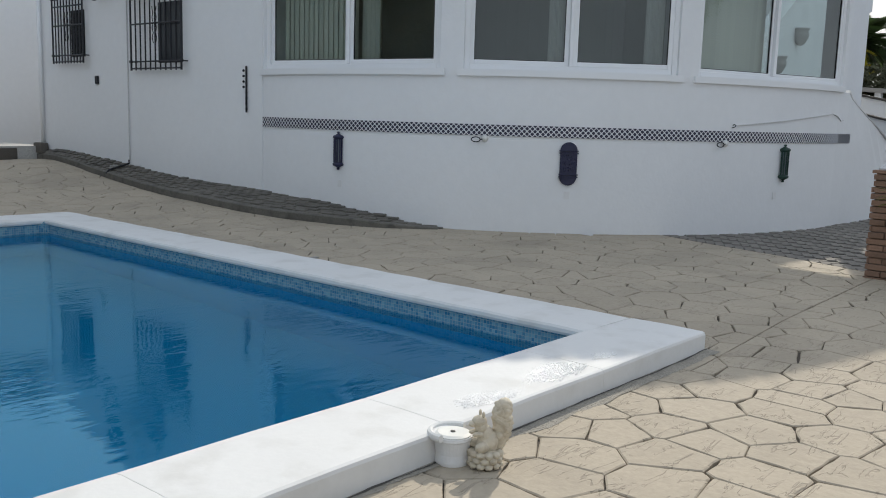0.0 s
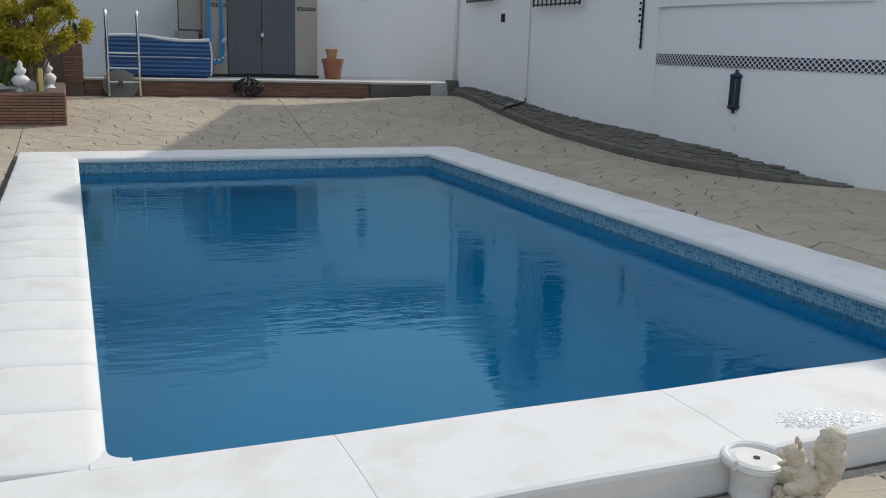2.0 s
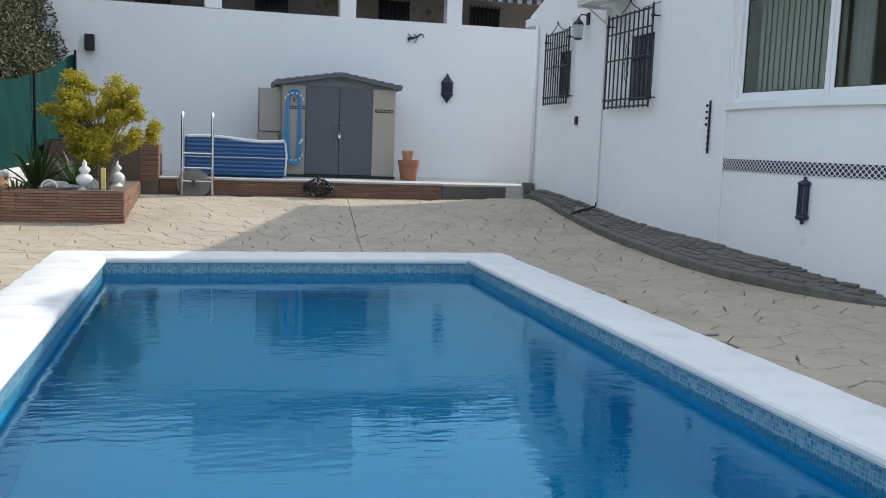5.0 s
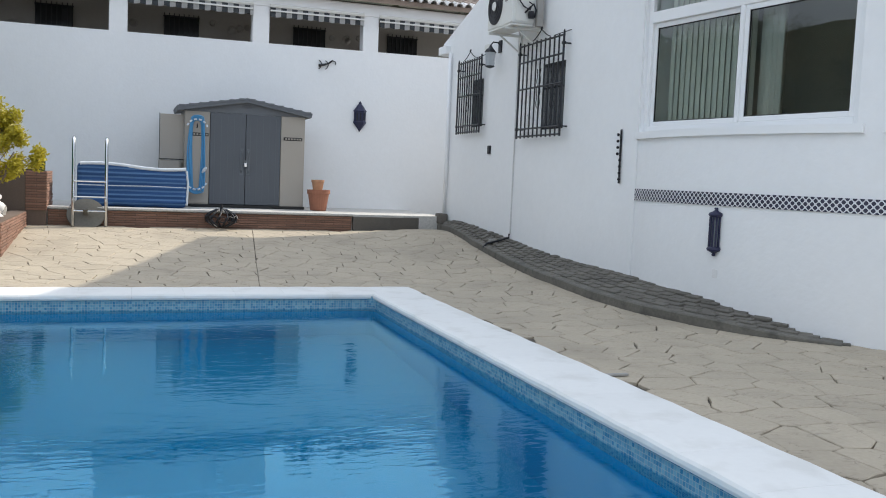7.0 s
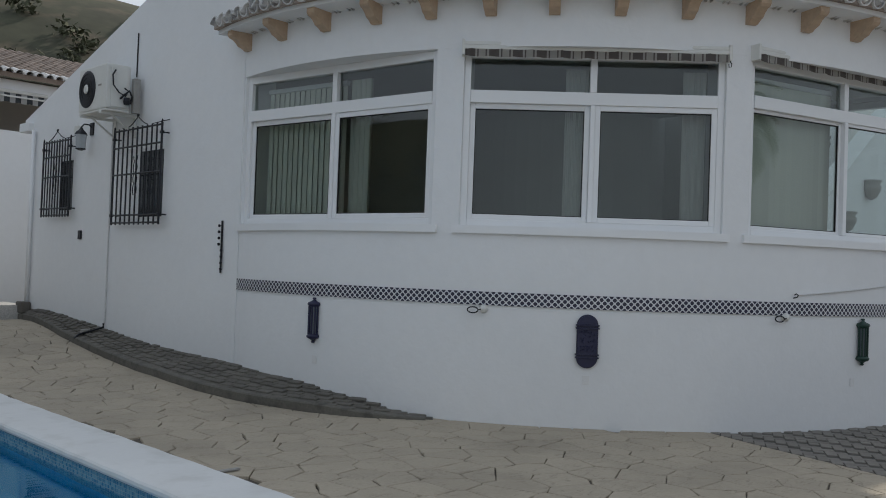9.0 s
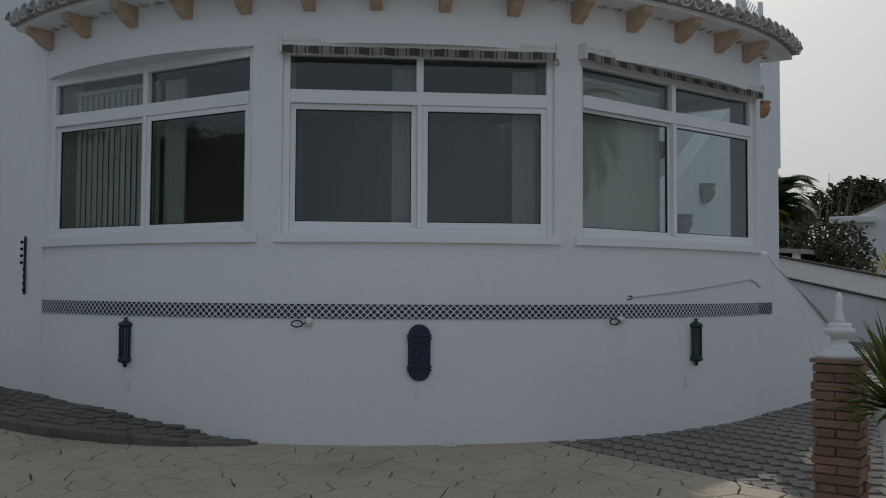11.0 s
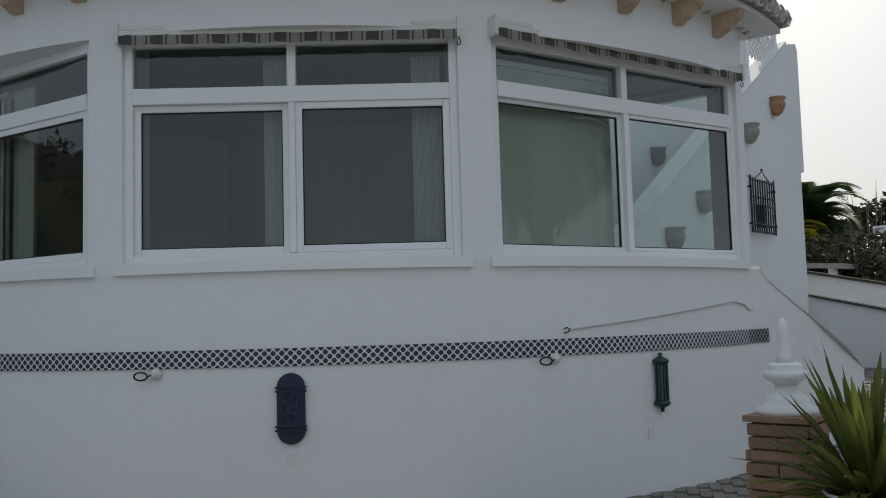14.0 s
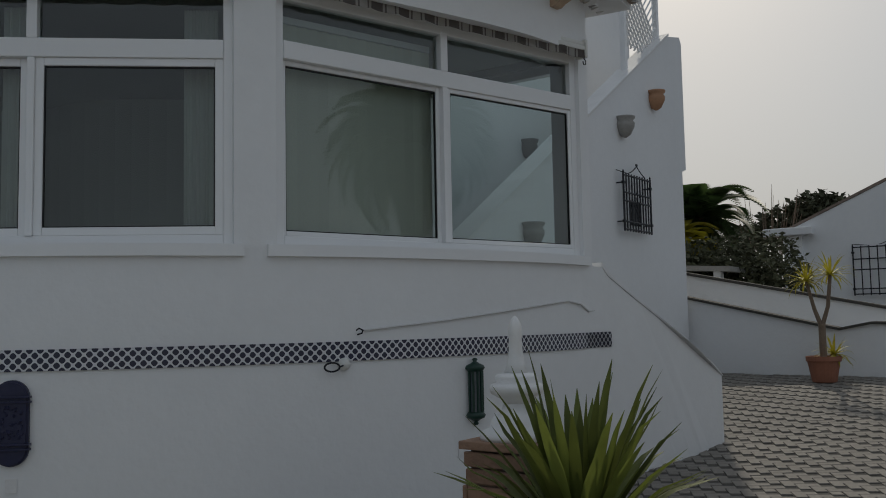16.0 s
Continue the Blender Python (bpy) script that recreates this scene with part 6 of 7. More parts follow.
for dx, dy, dz, sd in ((0.05, 0.2, 1.12, 41), (-0.02, -0.15, 1.2, 43), (0.1, -0.12, 0.06, 44)):
    h2 = strap_plant("leaf_head", "", "", Matrix.Identity(4), 34, 0.36 if dz > 1 else 0.3, 0.022, LEAFYELLOW, sd, (-25, 85), 0.4, 0.02)
    rosette = bmesh.new()
    for c in list(h2.children):
        rosette.from_mesh(c.data)
        bpy.data.objects.remove(c)
    bpy.data.objects.remove(h2)
    rosette.transform(Matrix.Translation((dx, dy, dz)))
    part("leaf_head", rosette, LEAFYELLOW, yt, "spiky yellow-green head", smooth=True)


def palm(x, y, z, h, spread, fronds, seed, label, mat=LEAFGREEN):
    t = thing("palm_tree", label, "palm", Matrix.Translation((x, y, z)))
    part("trunk", tube([(0, 0, 0), (0.05, 0, h * 0.4), (0, 0.03, h * 0.8), (0, 0, h)], 0.22, 10, taper=0.8), BARK, t)
    rnd = random.Random(seed)
    for k in range(fronds):
        a = k * 2.39996
        el = radians(80 - 110 * (k + 0.5) / fronds)
        L = spread * rnd.uniform(0.85, 1.1)
        verts, faces = [], []
        n = 36
        for j in range(n):
            s = j / n
            e = el - 0.9 * s * s
            c = Vector((L * s * math.cos(e) * math.cos(a), L * s * math.cos(e) * math.sin(a), h + L * s * math.sin(e)))
            for sgn in (-1, 1):
                side = Vector((-math.sin(a), math.cos(a), 0)) * sgn
                fw = Vector((math.cos(a) * math.cos(e), math.sin(a) * math.cos(e), math.sin(e)))
                l = spread * 0.34 * math.sin(math.pi * (0.12 + 0.85 * s))
                tip = c + (side * 0.8 + fw * 0.6 + Vector((0, 0, -0.35))) * l
                q = len(verts)
                verts += [c - fw * 0.05, c + fw * 0.06, tip]
                faces.append((q, q + 1, q + 2))
        me = bpy.data.meshes.new("frond")
        me.from_pydata(verts, [], faces)
        me.materials.append(mat)
        part("frond", me, None, t)
    return t


palm(27.0, 5.35, 0.0, 3.75, 1.5, 40, 3, "green fan palm behind the drive wall")
palm(25.5, 5.5, 0.0, 2.9, 1.3, 30, 9, "yellowish palm behind the drive wall", LEAFYELLOW)
palm(13.4, -5.5, 0.0, 4.3, 1.5, 70, 14, "tall shaggy palm standing beside the drive")


def hedge(name, lobes2, count, size, seed, mat, label, category="hedge", kind="stuff"):
    me = leaf_cloud(lobes2, count, size, seed)
    me.materials.append(mat)
    ob = new(name, me)
    return tagged(ob, label, category, kind=kind)


hedge("hedge", [((23.6 + 0.3 * math.sin(k), 2.7 + 0.6 * k, 2.05), (0.7, 0.7, 1.0)) for k in range(9)], 16000, 0.14, 51, BUSH, "dark clipped hedge behind the drive wall")
tr = thing("far_tree", "round dark tree far behind the neighbouring roof", "tree", Matrix.Translation((44, 6.5, -0.4)) @ Matrix.Scale(0.98, 4))
part("trunk", limbs((0, 0, 0), [(0.5, 1.5, 5), (0, -1.5, 5.2), (0.3, 0.2, 6)], 0.25), BARK, tr)
me = leaf_cloud([((0.3, 1.2, 5.6), (1.2, 1.5, 0.9)), ((0, -1.2, 5.7), (1.2, 1.6, 0.9)), ((0, 0, 6.2), (1, 1.2, 0.7)), ((0, 3, 5.1), (1, 1, 0.6))], 3500, 0.35, 61)
me.materials.append(BUSH)
part("crown", me, None, tr, "dark olive foliage")
bt = thing("bare_tree", "leafless twiggy tree behind the hedge", "tree", Matrix.Translation((32, 5.3, 0)))
rb = random.Random(8)
for k in range(34):
    x, y = rb.uniform(-1.2, 1.2), rb.uniform(-1.2, 1.2)
    part("branch", tube([(x * 0.3, y * 0.3, -0.9), (x * 0.7, y * 0.7, 3.2), (x, y, rb.uniform(4.0, 5.0))], 0.022, 4, taper=0.25), BARK, bt)

nb = thing("neighbour_house", "white single-storey neighbouring house with a low tiled roof", "house", kind="structure")
part("wall", prism([(3.1, -0.5), (3.1, 3.2), (2.8, 3.3), (-4, 6.3), (-9, 4.2), (-9, -0.5)], "x", 26, 26.3), PLASTER, nb)
part("roof", prism([(3.3, 3.14), (-4, 6.4), (-9.4, 4.26), (-9.4, 4.2), (-4, 6.33), (3.3, 3.08)], "x", 25.98, 36), REDTILE, nb, "low clay tile roof")
part("side_wall", box(26.3, 2.8, -0.5, 36, 3.1, 3.1), PLASTER, nb)
part("pilaster", box(25.9, 2.7, -0.5, 26.0, 3.1, 3.1, 0.01), PLASTER, nb)
part("eave_moulding", box(25.75, 2.45, 3.08, 26.0, 3.5, 3.25, 0.02), PLASTER, nb)
g2 = window_grille(0.0, 1.6, 0.0, 1.05, "black iron cage over the neighbouring window", "grille on the neighbouring house")
g2.matrix_world = Matrix.Translation((26.0, 1.68, 1.72)) @ pose(0, 0, 0, 0, 0, -90)
# car port roof and fence seen over the wall
solo("lean_to", prism([(3.2, 2.2), (5.6, 2.35), (5.6, 2.45), (3.2, 2.3)], "x", 22.5, 24.5), GREYROCK, "grey lean-to roof above the drive wall", "roof")
for y in (3.4, 5.3):
    solo("lean_to_post", box(22.6, y, -0.2, 22.75, y + 0.15, 2.25), PLASTER, "white post under the lean-to roof", "post")

# ---- neighbour behind the back wall ----
BEFORE_REAR = set(scene.objects)
nh = thing("rear_house", "white house with an arcaded terrace and clay tile roof", "house", kind="structure")
FY = 20.0
for x in (-4.4, -1.6, 1.2, 4.4, 7.1, 9.8):
    part("column", box(x - 0.2, FY, 0, x + 0.2, FY + 0.35, 5.3, 0.02), PLASTER, nh)
part("beam", box(-6, FY - 0.02, 5.2, 13, FY + 0.37, 5.5, 0.02), PLASTER, nh)
part("parapet", box(-6, FY, 0, 13, FY + 0.2, 4.3), PLASTER, nh)
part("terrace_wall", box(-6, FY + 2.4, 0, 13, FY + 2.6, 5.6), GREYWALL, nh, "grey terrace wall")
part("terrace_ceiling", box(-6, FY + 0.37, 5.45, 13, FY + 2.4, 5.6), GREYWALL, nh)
for x in (-0.3, 2.7, 6.0, 8.6):
    w = part("window", box(x - 0.42, FY + 2.34, 4.2, x + 0.42, FY + 2.39, 5.15), DARKGLASS, nh, "dark barred window")
    for k in range(8):
        part("window_bar", tube([(x - 0.42 + 0.12 * k, FY + 2.3, 4.15), (x - 0.42 + 0.12 * k, FY + 2.3, 5.2)], 0.012, 5), IRON, w)
    for z in (4.2, 5.12):
        part("window_rail", tube([(x - 0.45, FY + 2.3, z), (x + 0.45, FY + 2.3, z)], 0.014, 5), IRON, w)
rpl = random.Random(17)
for k in range(22):
    x = rpl.uniform(-1.5, 9)
    if any(abs(x - q) < 0.62 for q in (-0.3, 2.7, 6.0, 8.6)):
        continue
    m = pose(x, FY + 2.39, rpl.uniform(4.35, 5.05), 90)
    solo("wall_plate", lathe([(rpl.uniform(0.07, 0.13), 0), (0.06, 0.03), (0, 0.03)], 14, m=m), GREYROCK, "round grey ceramic plate on the terrace wall", "plate", None, "plates on the terrace wall")
for x0, x1 in ((-4.2, -1.8), (-1.4, 1.0), (1.4, 4.2), (4.6, 6.9), (7.3, 9.6)):
    aw = thing("terrace_awning", "striped grey and white awning fringe under the terrace beam", "awning", Matrix.Translation((x0, FY - 0.06, 5.08)), "awnings on the rear terrace")
    bm = bmesh.new()
    n = int((x1 - x0) / 0.08)
    a = [bm.verts.new(((x1 - x0) * k / n, 0, 0.12)) for k in range(n + 1)]
    b = [bm.verts.new(((x1 - x0) * k / n, 0.01 * math.sin(k), -0.1 - 0.03 * abs(math.sin(k * 0.95)))) for k in range(n + 1)]
    for k in range(n):
        bm.faces.new((a[k], a[k + 1], b[k + 1], b[k]))
    bmesh.ops.solidify(bm, geom=bm.faces[:], thickness=0.003)
    part("fringe", bm, NBVALANCE, aw)
    part("front_bar", box(0, -0.035, 0.0, x1 - x0, -0.012, 0.04, 0.006), OFFWHITE, aw, "white front bar")
    part("roller", tube([(0, 0.02, 0.14), (x1 - x0, 0.02, 0.14)], 0.05, 8), OFFWHITE, aw)
part("roof_deck", prism([(FY - 0.3, 5.5), (FY + 5, 7.1), (FY + 5, 7.2), (FY - 0.3, 5.62)], "x", -6, 13), REDTILE, nh)
cov = barrel_tile(0.5, 0.1, 0.085)
cov.materials.clear()
cov.materials.append(REDTILE)
cov2 = cov.copy()
cov2.materials.clear()
cov2.materials.append(TILEWHITE)
vs, fs = [], []
for k in range(int(19 / 0.23)):
    x = -5.9 + 0.23 * k
    t = part("roof_tile", cov2, None, nh)
    t.matrix_world = pose(x, FY - 0.38, 5.6, 17)
    for j in range(1, 11):
        q = pose(x + 0.01 * math.sin(k * j), FY - 0.38 + 0.43 * j, 5.6 + 0.132 * j, 17)
        o = len(vs)
        vs += [q @ v.co for v in cov.vertices]
        fs += [[o + i for i in p.vertices] for p in cov.polygons]
me = bpy.data.meshes.new("roof_tiles")
me.from_pydata(vs, [], fs)
me.materials.append(REDTILE)
tagged(part("roof_tiles", me, None, nh, "rows of old clay barrel tiles"), kind="stuff")
sdish = thing("satellite_dish", "pale satellite dish on the rear roof", "satellite dish", Matrix.Translation((3.9, FY + 1.2, 6.05)))
part("dish", lathe([(0.02, 0), (0.2, 0.04), (0.36, 0.14), (0.37, 0.14), (0.2, 0.02), (0.0, -0.02)], 24, m=pose(0, 0, 0.45, 70, 0, 30)), OFFWHITE, sdish)
part("mast", tube([(0, 0.05, -0.1), (0, 0.05, 0.5)], 0.025, 8), OFFWHITE, sdish)
part("upper_storey", box(0.75, FY + 1.2, 5.6, 4.95, FY + 5.0, 7.5, 0.03), PLASTER, nh, "white plastered upper storey")
# the rear house stands well back behind the boundary wall
BACK = Matrix.Translation((1.5, -1.9, 1.33)) @ Matrix.Scale(1.22, 4) @ Matrix.Translation((-1.5, 1.9, -1.33))
for ob in list(scene.objects):
    if ob not in BEFORE_REAR and ob.parent is None:
        ob.matrix_world = BACK @ ob.matrix_world


# ---- hill ----
def hill_z(x, y):
    d = math.hypot(x, y)
    a = math.degrees(math.atan2(x, y))
    ridge = 31 * smooth01((d - 34) / 75) * (0.55 + 0.45 * smooth01((a + 55) / 40)) * (1 - 0.75 * smooth01((a - 22) / 40))
    return ridge * (1 + 0.12 * noise.noise(Vector((x * 0.03, y * 0.03, 0)))) - 1.0


bm = bmesh.new()
rows = []
for i in range(41):
    a = radians(-75 + 125 * i / 40)
    rows.append([bm.verts.new((r * math.sin(a), r * math.cos(a), hill_z(r * math.sin(a), r * math.cos(a)))) for r in [32 + 5 * j for j in range(26)]])
for p, q in zip(rows, rows[1:]):
    for j in range(25):
        bm.faces.new((p[j], p[j + 1], q[j + 1], q[j]))
solo("hillside", bm, SCRUB, "scrubby brown and olive hillside", "hill", kind="structure", smooth=True)
rh = random.Random(77)
lob = []
for k in range(420):
    a, r = radians(rh.uniform(-60, 32)), rh.uniform(34, 125)
    x, y = r * math.sin(a), r * math.cos(a)
    s = rh.uniform(0.6, 1.9) * (1 if r < 100 else 1.2)
    lob.append(((x, y, hill_z(x, y) + s * 0.4), (s, s, s * 0.75)))
hedge("hill_bushes", lob, 26000, 0.75, 78, BUSH, "scattered dark bushes on the hillside", "bushes")
rt = random.Random(83)
lob = []
for k in range(190):
    y = rt.uniform(6, 25)
    up = rt.uniform(0, 1)
    lob.append(((-2.55 - 1.1 * up - rt.uniform(0, 0.4), y, 0.9 + 4.4 * up + 0.3 * math.sin(y)), (rt.uniform(0.4, 0.8), rt.uniform(0.4, 0.8), rt.uniform(0.35, 0.7))))
hedge("dark_thicket", lob, 60000, 0.12, 81, BUSH, "dark tangled thicket beyond the green fence", "thicket")
bm = bmesh.new()
rows = [[bm.verts.new((-2.45 - 1.5 * u, y, 0.2 + 5.0 * u * smooth01((y - 4) / 6) + 0.25 * noise.noise(Vector((u * 4, y * 0.7, 2))))) for u in (0, 0.25, 0.5, 0.75, 1)] for y in steps(-8, 26, 1.0)]
for p, q in zip(rows, rows[1:]):
    for k in range(4):
        bm.faces.new((p[k], q[k], q[k + 1], p[k + 1]))
solo("bank", bm, SCRUB, "steep scrubby earth bank beyond the side fence", "bank", kind="structure", smooth=True)


# ---- paving pieces ----
def kerb_front(s):
    """Front edge of the sloping path along the house, s from 0 at the back to 1 at the tip."""
    pts = [(7.0, 14.1), (6.86, 12.6), (6.72, 11.4), (6.58, 9.6), (6.45, 8.2), (6.38, 7.0), (6.45, 6.2), (6.65, 5.5), (6.98, 4.85), (7.46, 4.32)]
    u = s * (len(pts) - 1)
    k = min(int(u), len(pts) - 2)
    f = u - k
    p = [Vector(pts[max(0, min(len(pts) - 1, k + d))]) for d in (-1, 0, 1, 2)]
    return 0.5 * (2 * p[1] + (p[2] - p[0]) * f + (2 * p[0] - 5 * p[1] + 4 * p[2] - p[3]) * f * f + (3 * p[1] - p[0] - 3 * p[2] + p[3]) * f ** 3)


def kerb_back(s, p):
    if p.y > 6.6:
        return Vector((GX + 0.02, p.y))
    a = math.atan2(p.y - BC.y, p.x - BC.x)
    return Vector((BC.x + BR * math.cos(a), BC.y + BR * math.sin(a)))


path_thing = thing("house_path", "dark weathered brick path sloping along the foot of the house", "path", kind="structure")
N = 46
front = [kerb_front(k / N) for k in range(N + 1)]
bm = bmesh.new()
rows = []
for k, p in enumerate(front):
    b = kerb_back(k / N, p)
    s = k / N
    lift = 0.075 * (1 - smooth01((s - 0.8) / 0.2)) + 0.005
    zf, zb = ground_z(p.x, p.y) + lift, ground_z(p.x, p.y) + lift + 0.11 * (1 - smooth01((s - 0.6) / 0.4))
    rows.append([bm.verts.new(v) for v in ((p.x, p.y, ground_z(p.x, p.y) - 0.1), (p.x, p.y, zf), (b.x, b.y, zb))])
for p, q in zip(rows, rows[1:]):
    for j in range(2):
        bm.faces.new((p[j], q[j], q[j + 1], p[j + 1]))
bmesh.ops.recalc_face_normals(bm, faces=bm.faces[:])
part("path_bed", bm, WOODEDGE, path_thing, "dark edge and bed of the path")
kv, kf = [], []
for k, p in enumerate(front):
    s = k / N
    d = (front[min(k + 1, N)] - front[max(k - 1, 0)]).normalized()
    o = Vector((-d.y, d.x))
    if o.x < 0:
        o = -o
    lift = 0.075 * (1 - smooth01((s - 0.8) / 0.2)) + 0.022
    z = ground_z(p.x, p.y)
    w = 0.012 * noise.noise(Vector((p.y * 2.2, 3, 5)))
    a, b = p - o * (0.015 + w), p + o * 0.085
    kv += [(a.x, a.y, z - 0.1), (a.x, a.y, z + lift - 0.012), (a.x + o.x * 0.015, a.y + o.y * 0.015, z + lift), (b.x, b.y, z + lift + 0.006), (b.x, b.y, z - 0.1)]
for k in range(N):
    kf += [(5 * k + j, 5 * k + 5 + j, 5 * k + 5 + (j + 1) % 5, 5 * k + (j + 1) % 5) for j in range(5)]
me = bpy.data.meshes.new("kerb")
me.from_pydata(kv, [], kf)
me.materials.append(KERB)
part("kerb", me, None, path_thing, "weathered grey concrete kerb")
zz = ground_z(6.6, 11.0)
solo("waste_pipe", tube([(7.12, 11.0, 0.45), (7.11, 10.98, zz + 0.225), (6.9, 10.95, zz + 0.17), (6.72, 10.93, zz + 0.13), (6.66, 10.93, zz + 0.07)], 0.016, 7), IRON, "thin black waste pipe lying across the sloping path", "pipe")
solo("pipe_clip", box(6.78, 10.96, zz + 0.13, 6.9, 11.03, zz + 0.2, 0.01), GREYROCK, "small grey block holding the pipe on the path", "block")
tile_me = mesh_of(box(-0.094, -0.045, -0.02, 0.094, 0.045, 0.012, 0.006, seg=1), "path_brick", PATHPAVER)
cr = random.Random(9)
arc = [0.0]
for a, b in zip(front, front[1:]):
    arc.append(arc[-1] + (b - a).length)
count = 0
s_pos = arc[-1] - 0.05
while s_pos > 0.05:
    k = max(i for i in range(N) if arc[i] <= s_pos)
    f = (s_pos - arc[k]) / (arc[k + 1] - arc[k])
    p = front[k].lerp(front[k + 1], f)
    u = (k + f) / N
    b = kerb_back(u, p)
    lift = 0.075 * (1 - smooth01((u - 0.8) / 0.2)) + 0.005
    zf = ground_z(p.x, p.y) + lift
    zb = zf + 0.11 * (1 - smooth01((u - 0.6) / 0.4))
    wid = (b - p).length
    d = (front[k + 1] - front[k]).normalized()
    acr = (b - p).normalized() if wid > 1e-4 else Vector((1, 0))
    m = int(wid / 0.1)
    for j in range(m):
        v = (j + 0.5) / m
        o = d * (0.1 * (j % 2) + cr.uniform(-0.006, 0.006))
        c = p.lerp(b, v) + o
        if c.y > 14.05:
            continue
        ax = Vector((d.x, d.y, 0))
        ay = Vector((acr.x, acr.y, (zb - zf) / wid)).normalized()
        az = ax.cross(ay)
        if az.z < 0:
            az = -az
        mt = Matrix((ax, az.cross(ax), az)).transposed().to_4x4()
        mt.translation = (c.x, c.y, zf + (zb - zf) * v + cr.uniform(-0.004, 0.006))
        if count < 300:
            part("path_brick", tile_me, None, path_thing).matrix_world = mt
        else:
            if count == 300:
                pv, pf = [], []
            o2 = len(pv)
            pv += [mt @ w.co for w in tile_me.vertices]
            pf += [[o2 + i for i in q.vertices] for q in tile_me.polygons]
        count += 1
    s_pos -= 0.2
if count > 300:
    me = bpy.data.meshes.new("path_bricks")
    me.from_pydata(pv, [], pf)
    me.materials.append(PATHPAVER)
    tagged(part("path_bricks", me, None, path_thing), kind="stuff")

# riser and planter bricks
rb2 = random.Random(12)
brick_rows(platform, [(0.22, 13.9), (5.28, 13.9)], 0.2, 8, 0.0405, 0.34, 0.0, rb2)
brick_rows(planter, [(PX0, PY0), (PX1, PY0), (PX1, PY1)], 0.0, 12, 0.0405, 0.34, 0.0, rb2)
brick_rows(planter, [(-0.1, 13.77), (0.22, 13.77), (0.22, 14.9)], 0.5, 15, 0.0425, 0.34, 0.0, rb2)


def clip_poly(poly, n, c):
    out = []
    for a, b in zip(poly, poly[1:] + poly[:1]):
        da, db = a[0] * n[0] + a[1] * n[1] - c, b[0] * n[0] + b[1] * n[1] - c
        if da <= 0:
            out.append(a)
        if (da < 0) != (db < 0) and da != db:
            t = da / (da - db)
            out.append((a[0] + (b[0] - a[0]) * t, a[1] + (b[1] - a[1]) * t))
    return out


def drive_edge(y):
    """Where the stamped paving ends and the block paving of the drive begins."""
    return 8.7 + 0.3 * max(y, -0.5)


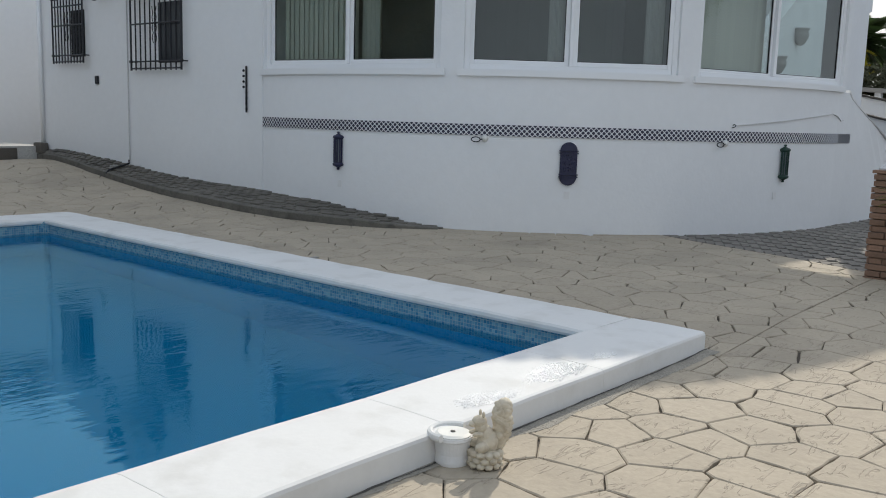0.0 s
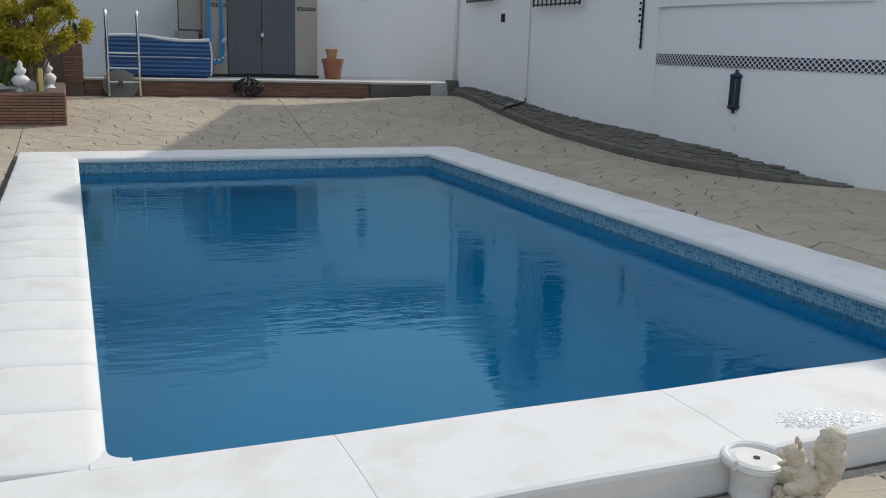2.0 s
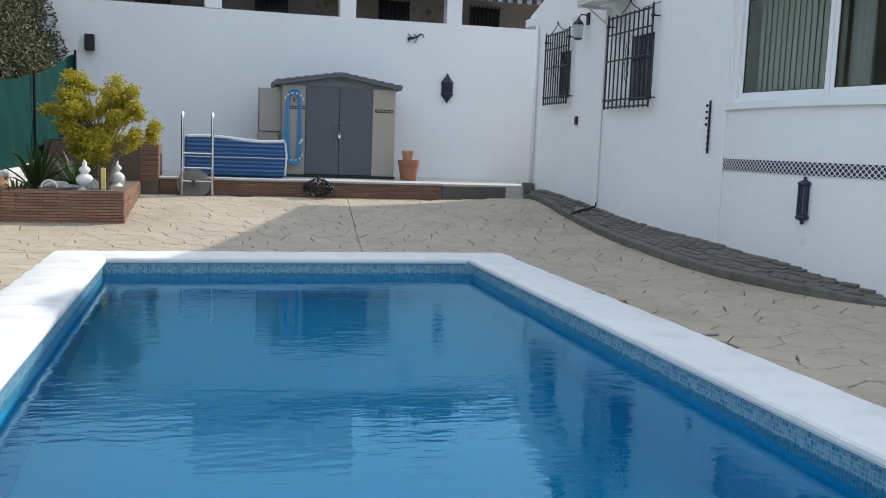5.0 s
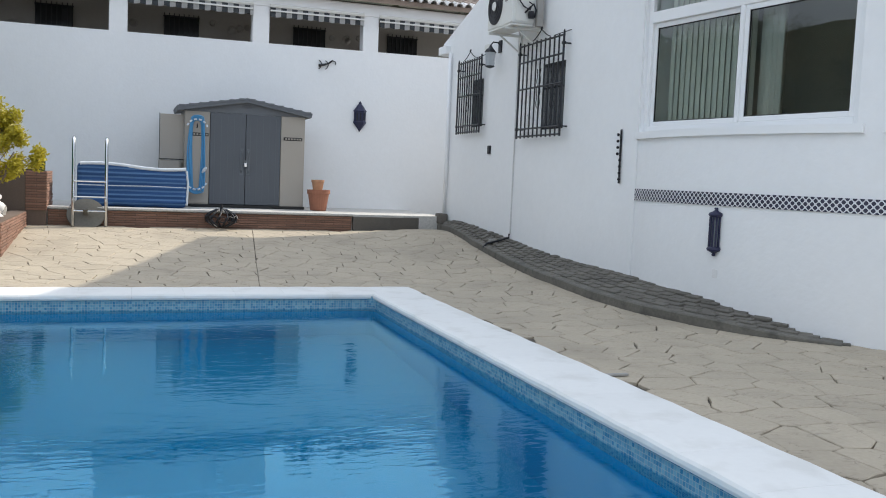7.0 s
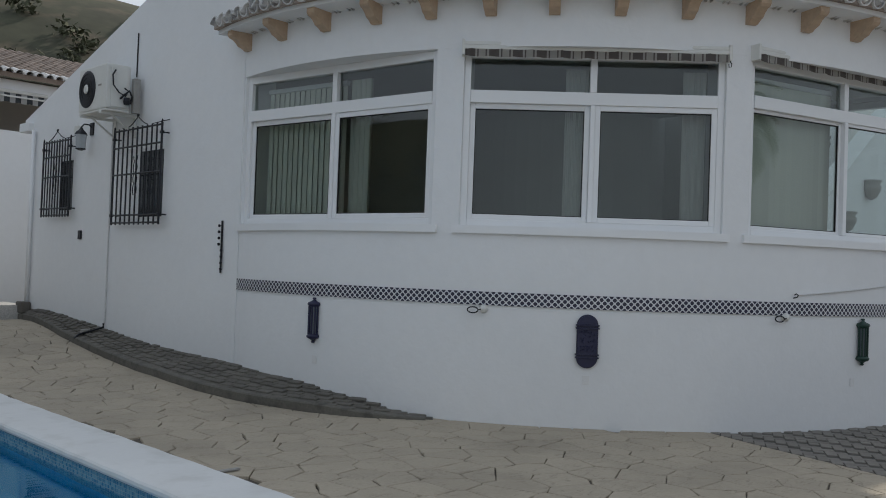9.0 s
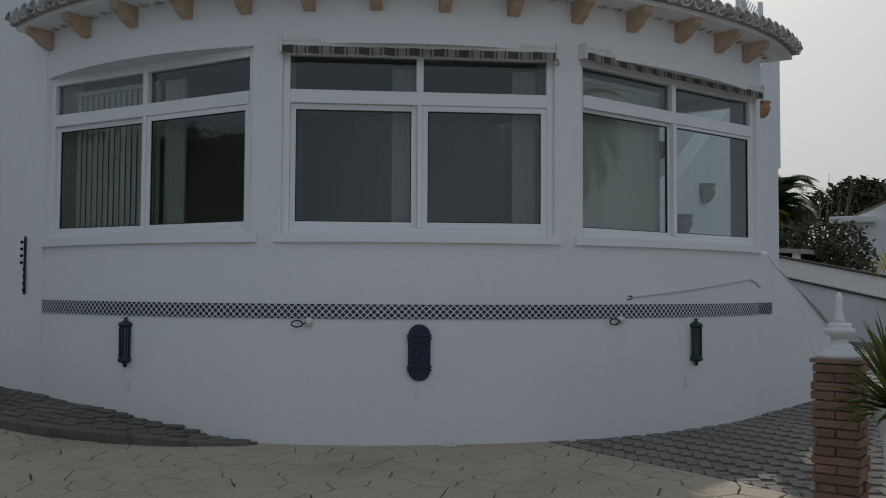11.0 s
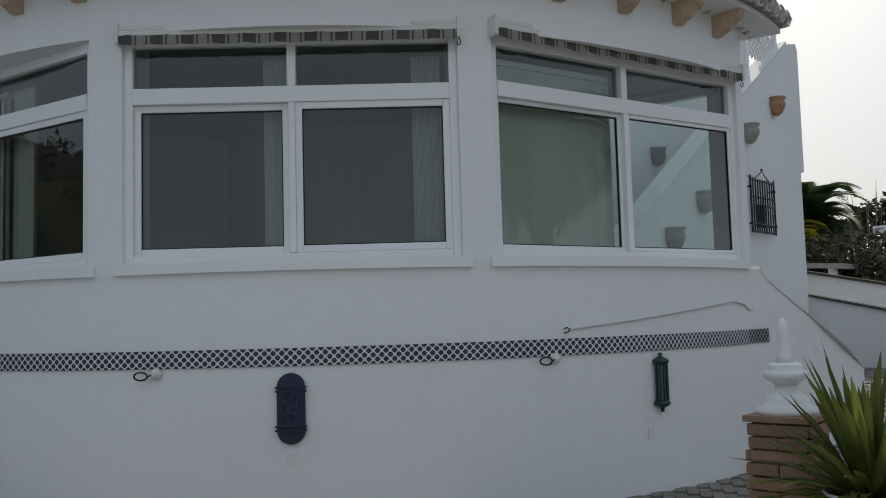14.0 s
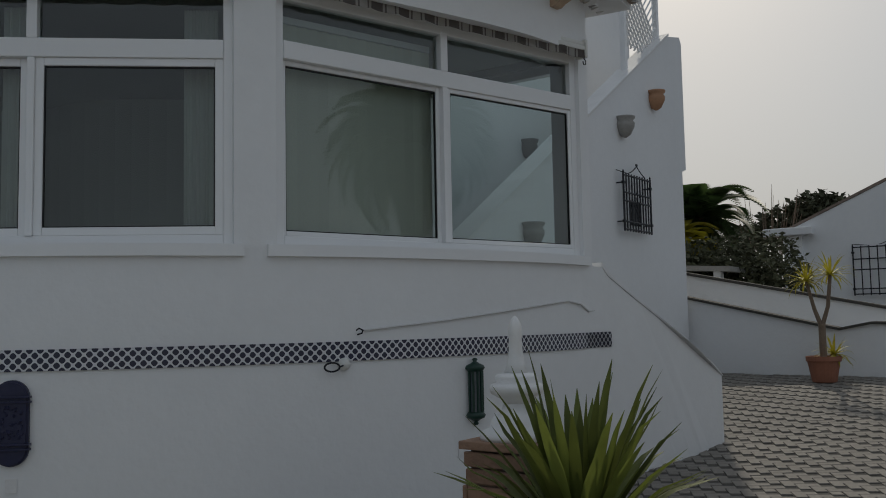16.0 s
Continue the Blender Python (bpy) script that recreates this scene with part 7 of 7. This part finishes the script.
def crazy_paving():
    """Stamped concrete: irregular stones with dark grooves, cast in bays with straight joints."""
    rnd = random.Random(33)
    P = 0.33
    cells = {}
    for i in range(-10, 33):
        for j in range(-27, 46):
            cells[i, j] = ((i + 0.5 * (j % 2) + rnd.uniform(-0.36, 0.36)) * P, (j + rnd.uniform(-0.36, 0.36)) * P)
    pav = thing("stamped_paving", "sandy stamped-concrete paving with dark irregular joints", "paving", kind="structure")
    pieces = []
    cuts = [((0, 1), 8.3, lambda x, y: x < 0), ((0.994, -0.11), 1.95, lambda x, y: y > 7.8), ((1, 0), -0.62, lambda x, y: x < 0), ((-0.03, 1), -0.82, lambda x, y: x > 4), ((0.2, 1.0), 4.45, lambda x, y: x > 4.2), ((0.0, 1.0), 3.6, lambda x, y: x < -0.3)]
    for (i, j), c in cells.items():
        if -0.3 < c[0] < 4.3 and -0.3 < c[1] < 7.8:
            continue
        if c[0] > 9.9 or c[0] > drive_edge(c[1]) + 0.15 or c[0] < -2.0 or c[1] > 13.9 or c[1] < -7.9:
            continue
        if (c[0] - BC.x) ** 2 + (c[1] - BC.y) ** 2 < (BR - 0.1) ** 2 or (c[0] > GX and c[1] > 6):
            continue
        poly = [(c[0] - 0.7, c[1] - 0.7), (c[0] + 0.7, c[1] - 0.7), (c[0] + 0.7, c[1] + 0.7), (c[0] - 0.7, c[1] + 0.7)]
        gap = 0.0045
        for di in range(-2, 3):
            for dj in range(-2, 3):
                o = cells.get((i + di, j + dj))
                if o is None or o == c:
                    continue
                n = (o[0] - c[0], o[1] - c[1])
                l = math.hypot(*n)
                n = (n[0] / l, n[1] / l)
                mid = ((o[0] + c[0]) / 2, (o[1] + c[1]) / 2)
                poly = clip_poly(poly, n, mid[0] * n[0] + mid[1] * n[1] - gap)
        halves = [poly]
        for n, cc, where in cuts:
            if not where(*c):
                continue
            halves = [h for q in halves for h in (clip_poly(q, n, cc - 0.004), clip_poly(q, (-n[0], -n[1]), -cc - 0.004)) if len(h) > 2]
        for poly in halves:
            # keep off the drive and the coping
            if c[0] > 7:
                sl = 0.3 if c[1] > -0.5 else 0.0
                poly = clip_poly(poly, (1, -sl), drive_edge(c[1]) - sl * c[1])
                if len(poly) < 3:
                    continue
            mx, my = sum(q[0] for q in poly) / len(poly), sum(q[1] for q in poly) / len(poly)
            if -0.58 < mx < 4.58 and -0.58 < my < 8.06:
                continue
            if -0.5 < my < 8.0:
                poly = clip_poly(poly, (-1, 0), -4.56) if mx > 2 else clip_poly(poly, (1, 0), -0.56)
            elif -0.56 < mx < 4.56:
                poly = clip_poly(poly, (0, 1), -0.565) if my < 0 else clip_poly(poly, (0, -1), -8.05)
            if len(poly) < 3:
                continue
            area = 0.5 * abs(sum(a[0] * b[1] - b[0] * a[1] for a, b in zip(poly, poly[1:] + poly[:1])))
            if area < 0.002:
                continue
            mid = (sum(q[0] for q in poly) / len(poly), sum(q[1] for q in poly) / len(poly))
            pieces.append((math.hypot(mid[0] - 2.6, mid[1] + 1.2), mid, poly))
    pieces.sort(key=lambda q: q[0])
    V, F = [], []
    for k, (_, c, poly) in enumerate(pieces):
        # uneven, slightly wandering edges
        ring = []
        for a, b in zip(poly, poly[1:] + poly[:1]):
            L = math.dist(a, b)
            m = max(1, min(4, int(L / 0.05)))
            for s in range(m):
                x, y = a[0] + (b[0] - a[0]) * s / m, a[1] + (b[1] - a[1]) * s / m
                w = 0.016 * noise.noise(Vector((x * 9, y * 9, 3)))
                d = Vector((x - c[0], y - c[1]))
                if d.length > 1e-6:
                    d.normalize()
                    w = max(-0.011, min(0.0025, w + 0.001))
                    x, y = x + d.x * w, y + d.y * w
                ring.append((x, y))
        h = rnd.uniform(-0.002, 0.002)
        n = len(ring)
        vs = [(x, y, ground_z(x, y) - 0.022) for x, y in ring]
        vs += [(x, y, ground_z(x, y) - 0.005 + h) for x, y in ring]
        vs += [(c[0] + (x - c[0]) * 0.965, c[1] + (y - c[1]) * 0.965, ground_z(x, y) + h) for x, y in ring]
        fs = [(i, (i + 1) % n, n + (i + 1) % n, n + i) for i in range(n)] + [(n + i, n + (i + 1) % n, 2 * n + (i + 1) % n, 2 * n + i) for i in range(n)] + [tuple(range(2 * n, 3 * n))]
        if k < 300:
            me = bpy.data.meshes.new("stone")
            me.from_pydata(vs, [], fs)
            me.materials.append(STONE)
            part("stone", me, None, pav)
        else:
            o = len(V)
            V += vs
            F += [tuple(o + i for i in f) for f in fs]
    me = bpy.data.meshes.new("stones")
    me.from_pydata(V, [], F)
    me.materials.append(STONE)
    tagged(part("stones", me, None, pav), kind="stuff")


crazy_paving()


def herringbone():
    """Grey block pavers of the drive, laid in herringbone."""
    drv = thing("drive_paving", "grey herringbone block paving on the drive", "paving", kind="structure")
    bm = bmesh.new()
    xs, ys = steps(8.5, 20, 0.5), steps(-8, 3, 0.5)
    grid = [[bm.verts.new((max(x, drive_edge(y) - 0.02), y, ground_z(x, y) - 0.012)) for y in ys] for x in xs]
    for i in range(len(xs) - 1):
        for j in range(len(ys) - 1):
            bm.faces.new((grid[i][j], grid[i + 1][j], grid[i + 1][j + 1], grid[i][j + 1]))
    part("paver_bed", bm, PAVERJOINT, drv)
    L, W = 0.2, 0.1
    me = mesh_of(box(-L / 2 + 0.0035, -W / 2 + 0.0035, -0.02, L / 2 - 0.0035, W / 2 - 0.0035, 0.0, 0.004, seg=1), "paver", PAVER)
    rnd = random.Random(14)
    spots = []
    c45, s45 = math.cos(radians(28)), math.sin(radians(28))
    for a in range(-150, 150):
        for b in range(-150, 150):
            k = (a - b) % 4
            if k == 0:
                u, v, turn = a * W + W, b * W + W / 2, 0
            elif k == 2:
                u, v, turn = a * W + W / 2 , b * W + W, 90
            else:
                continue
            x, y = 14.5 + u * c45 - v * s45, -1.5 + u * s45 + v * c45
            if not (drive_edge(y) + 0.05 < x < 19.95 and -7.9 < y < 3.0):
                continue
            if (x - BC.x) ** 2 + (y - BC.y) ** 2 < (BR - 0.1) ** 2 or (x > 12.4 and y > 1.45 and x < 13.2):
                continue
            spots.append((math.hypot(x - 9.6, y - 0.4), x, y, turn))
    spots.sort()
    V, F = [], []
    for k, (_, x, y, turn) in enumerate(spots):
        sl = (ground_z(x + 0.1, y) - ground_z(x - 0.1, y)) / 0.2
        m = pose(x, y, ground_z(x, y) + rnd.uniform(-0.002, 0.003), 0, -math.degrees(math.atan(sl)), 0) @ pose(0, 0, 0, 0, 0, 28 + turn + rnd.uniform(-1, 1))
        if k < 300:
            part("paver", me, None, drv).matrix_world = m
        else:
            o = len(V)
            V += [m @ v.co for v in me.vertices]
            F += [[o + i for i in p.vertices] for p in me.polygons]
    big = bpy.data.meshes.new("pavers")
    big.from_pydata(V, [], F)
    big.materials.append(PAVER)
    tagged(part("pavers", big, None, drv), kind="stuff")


herringbone()
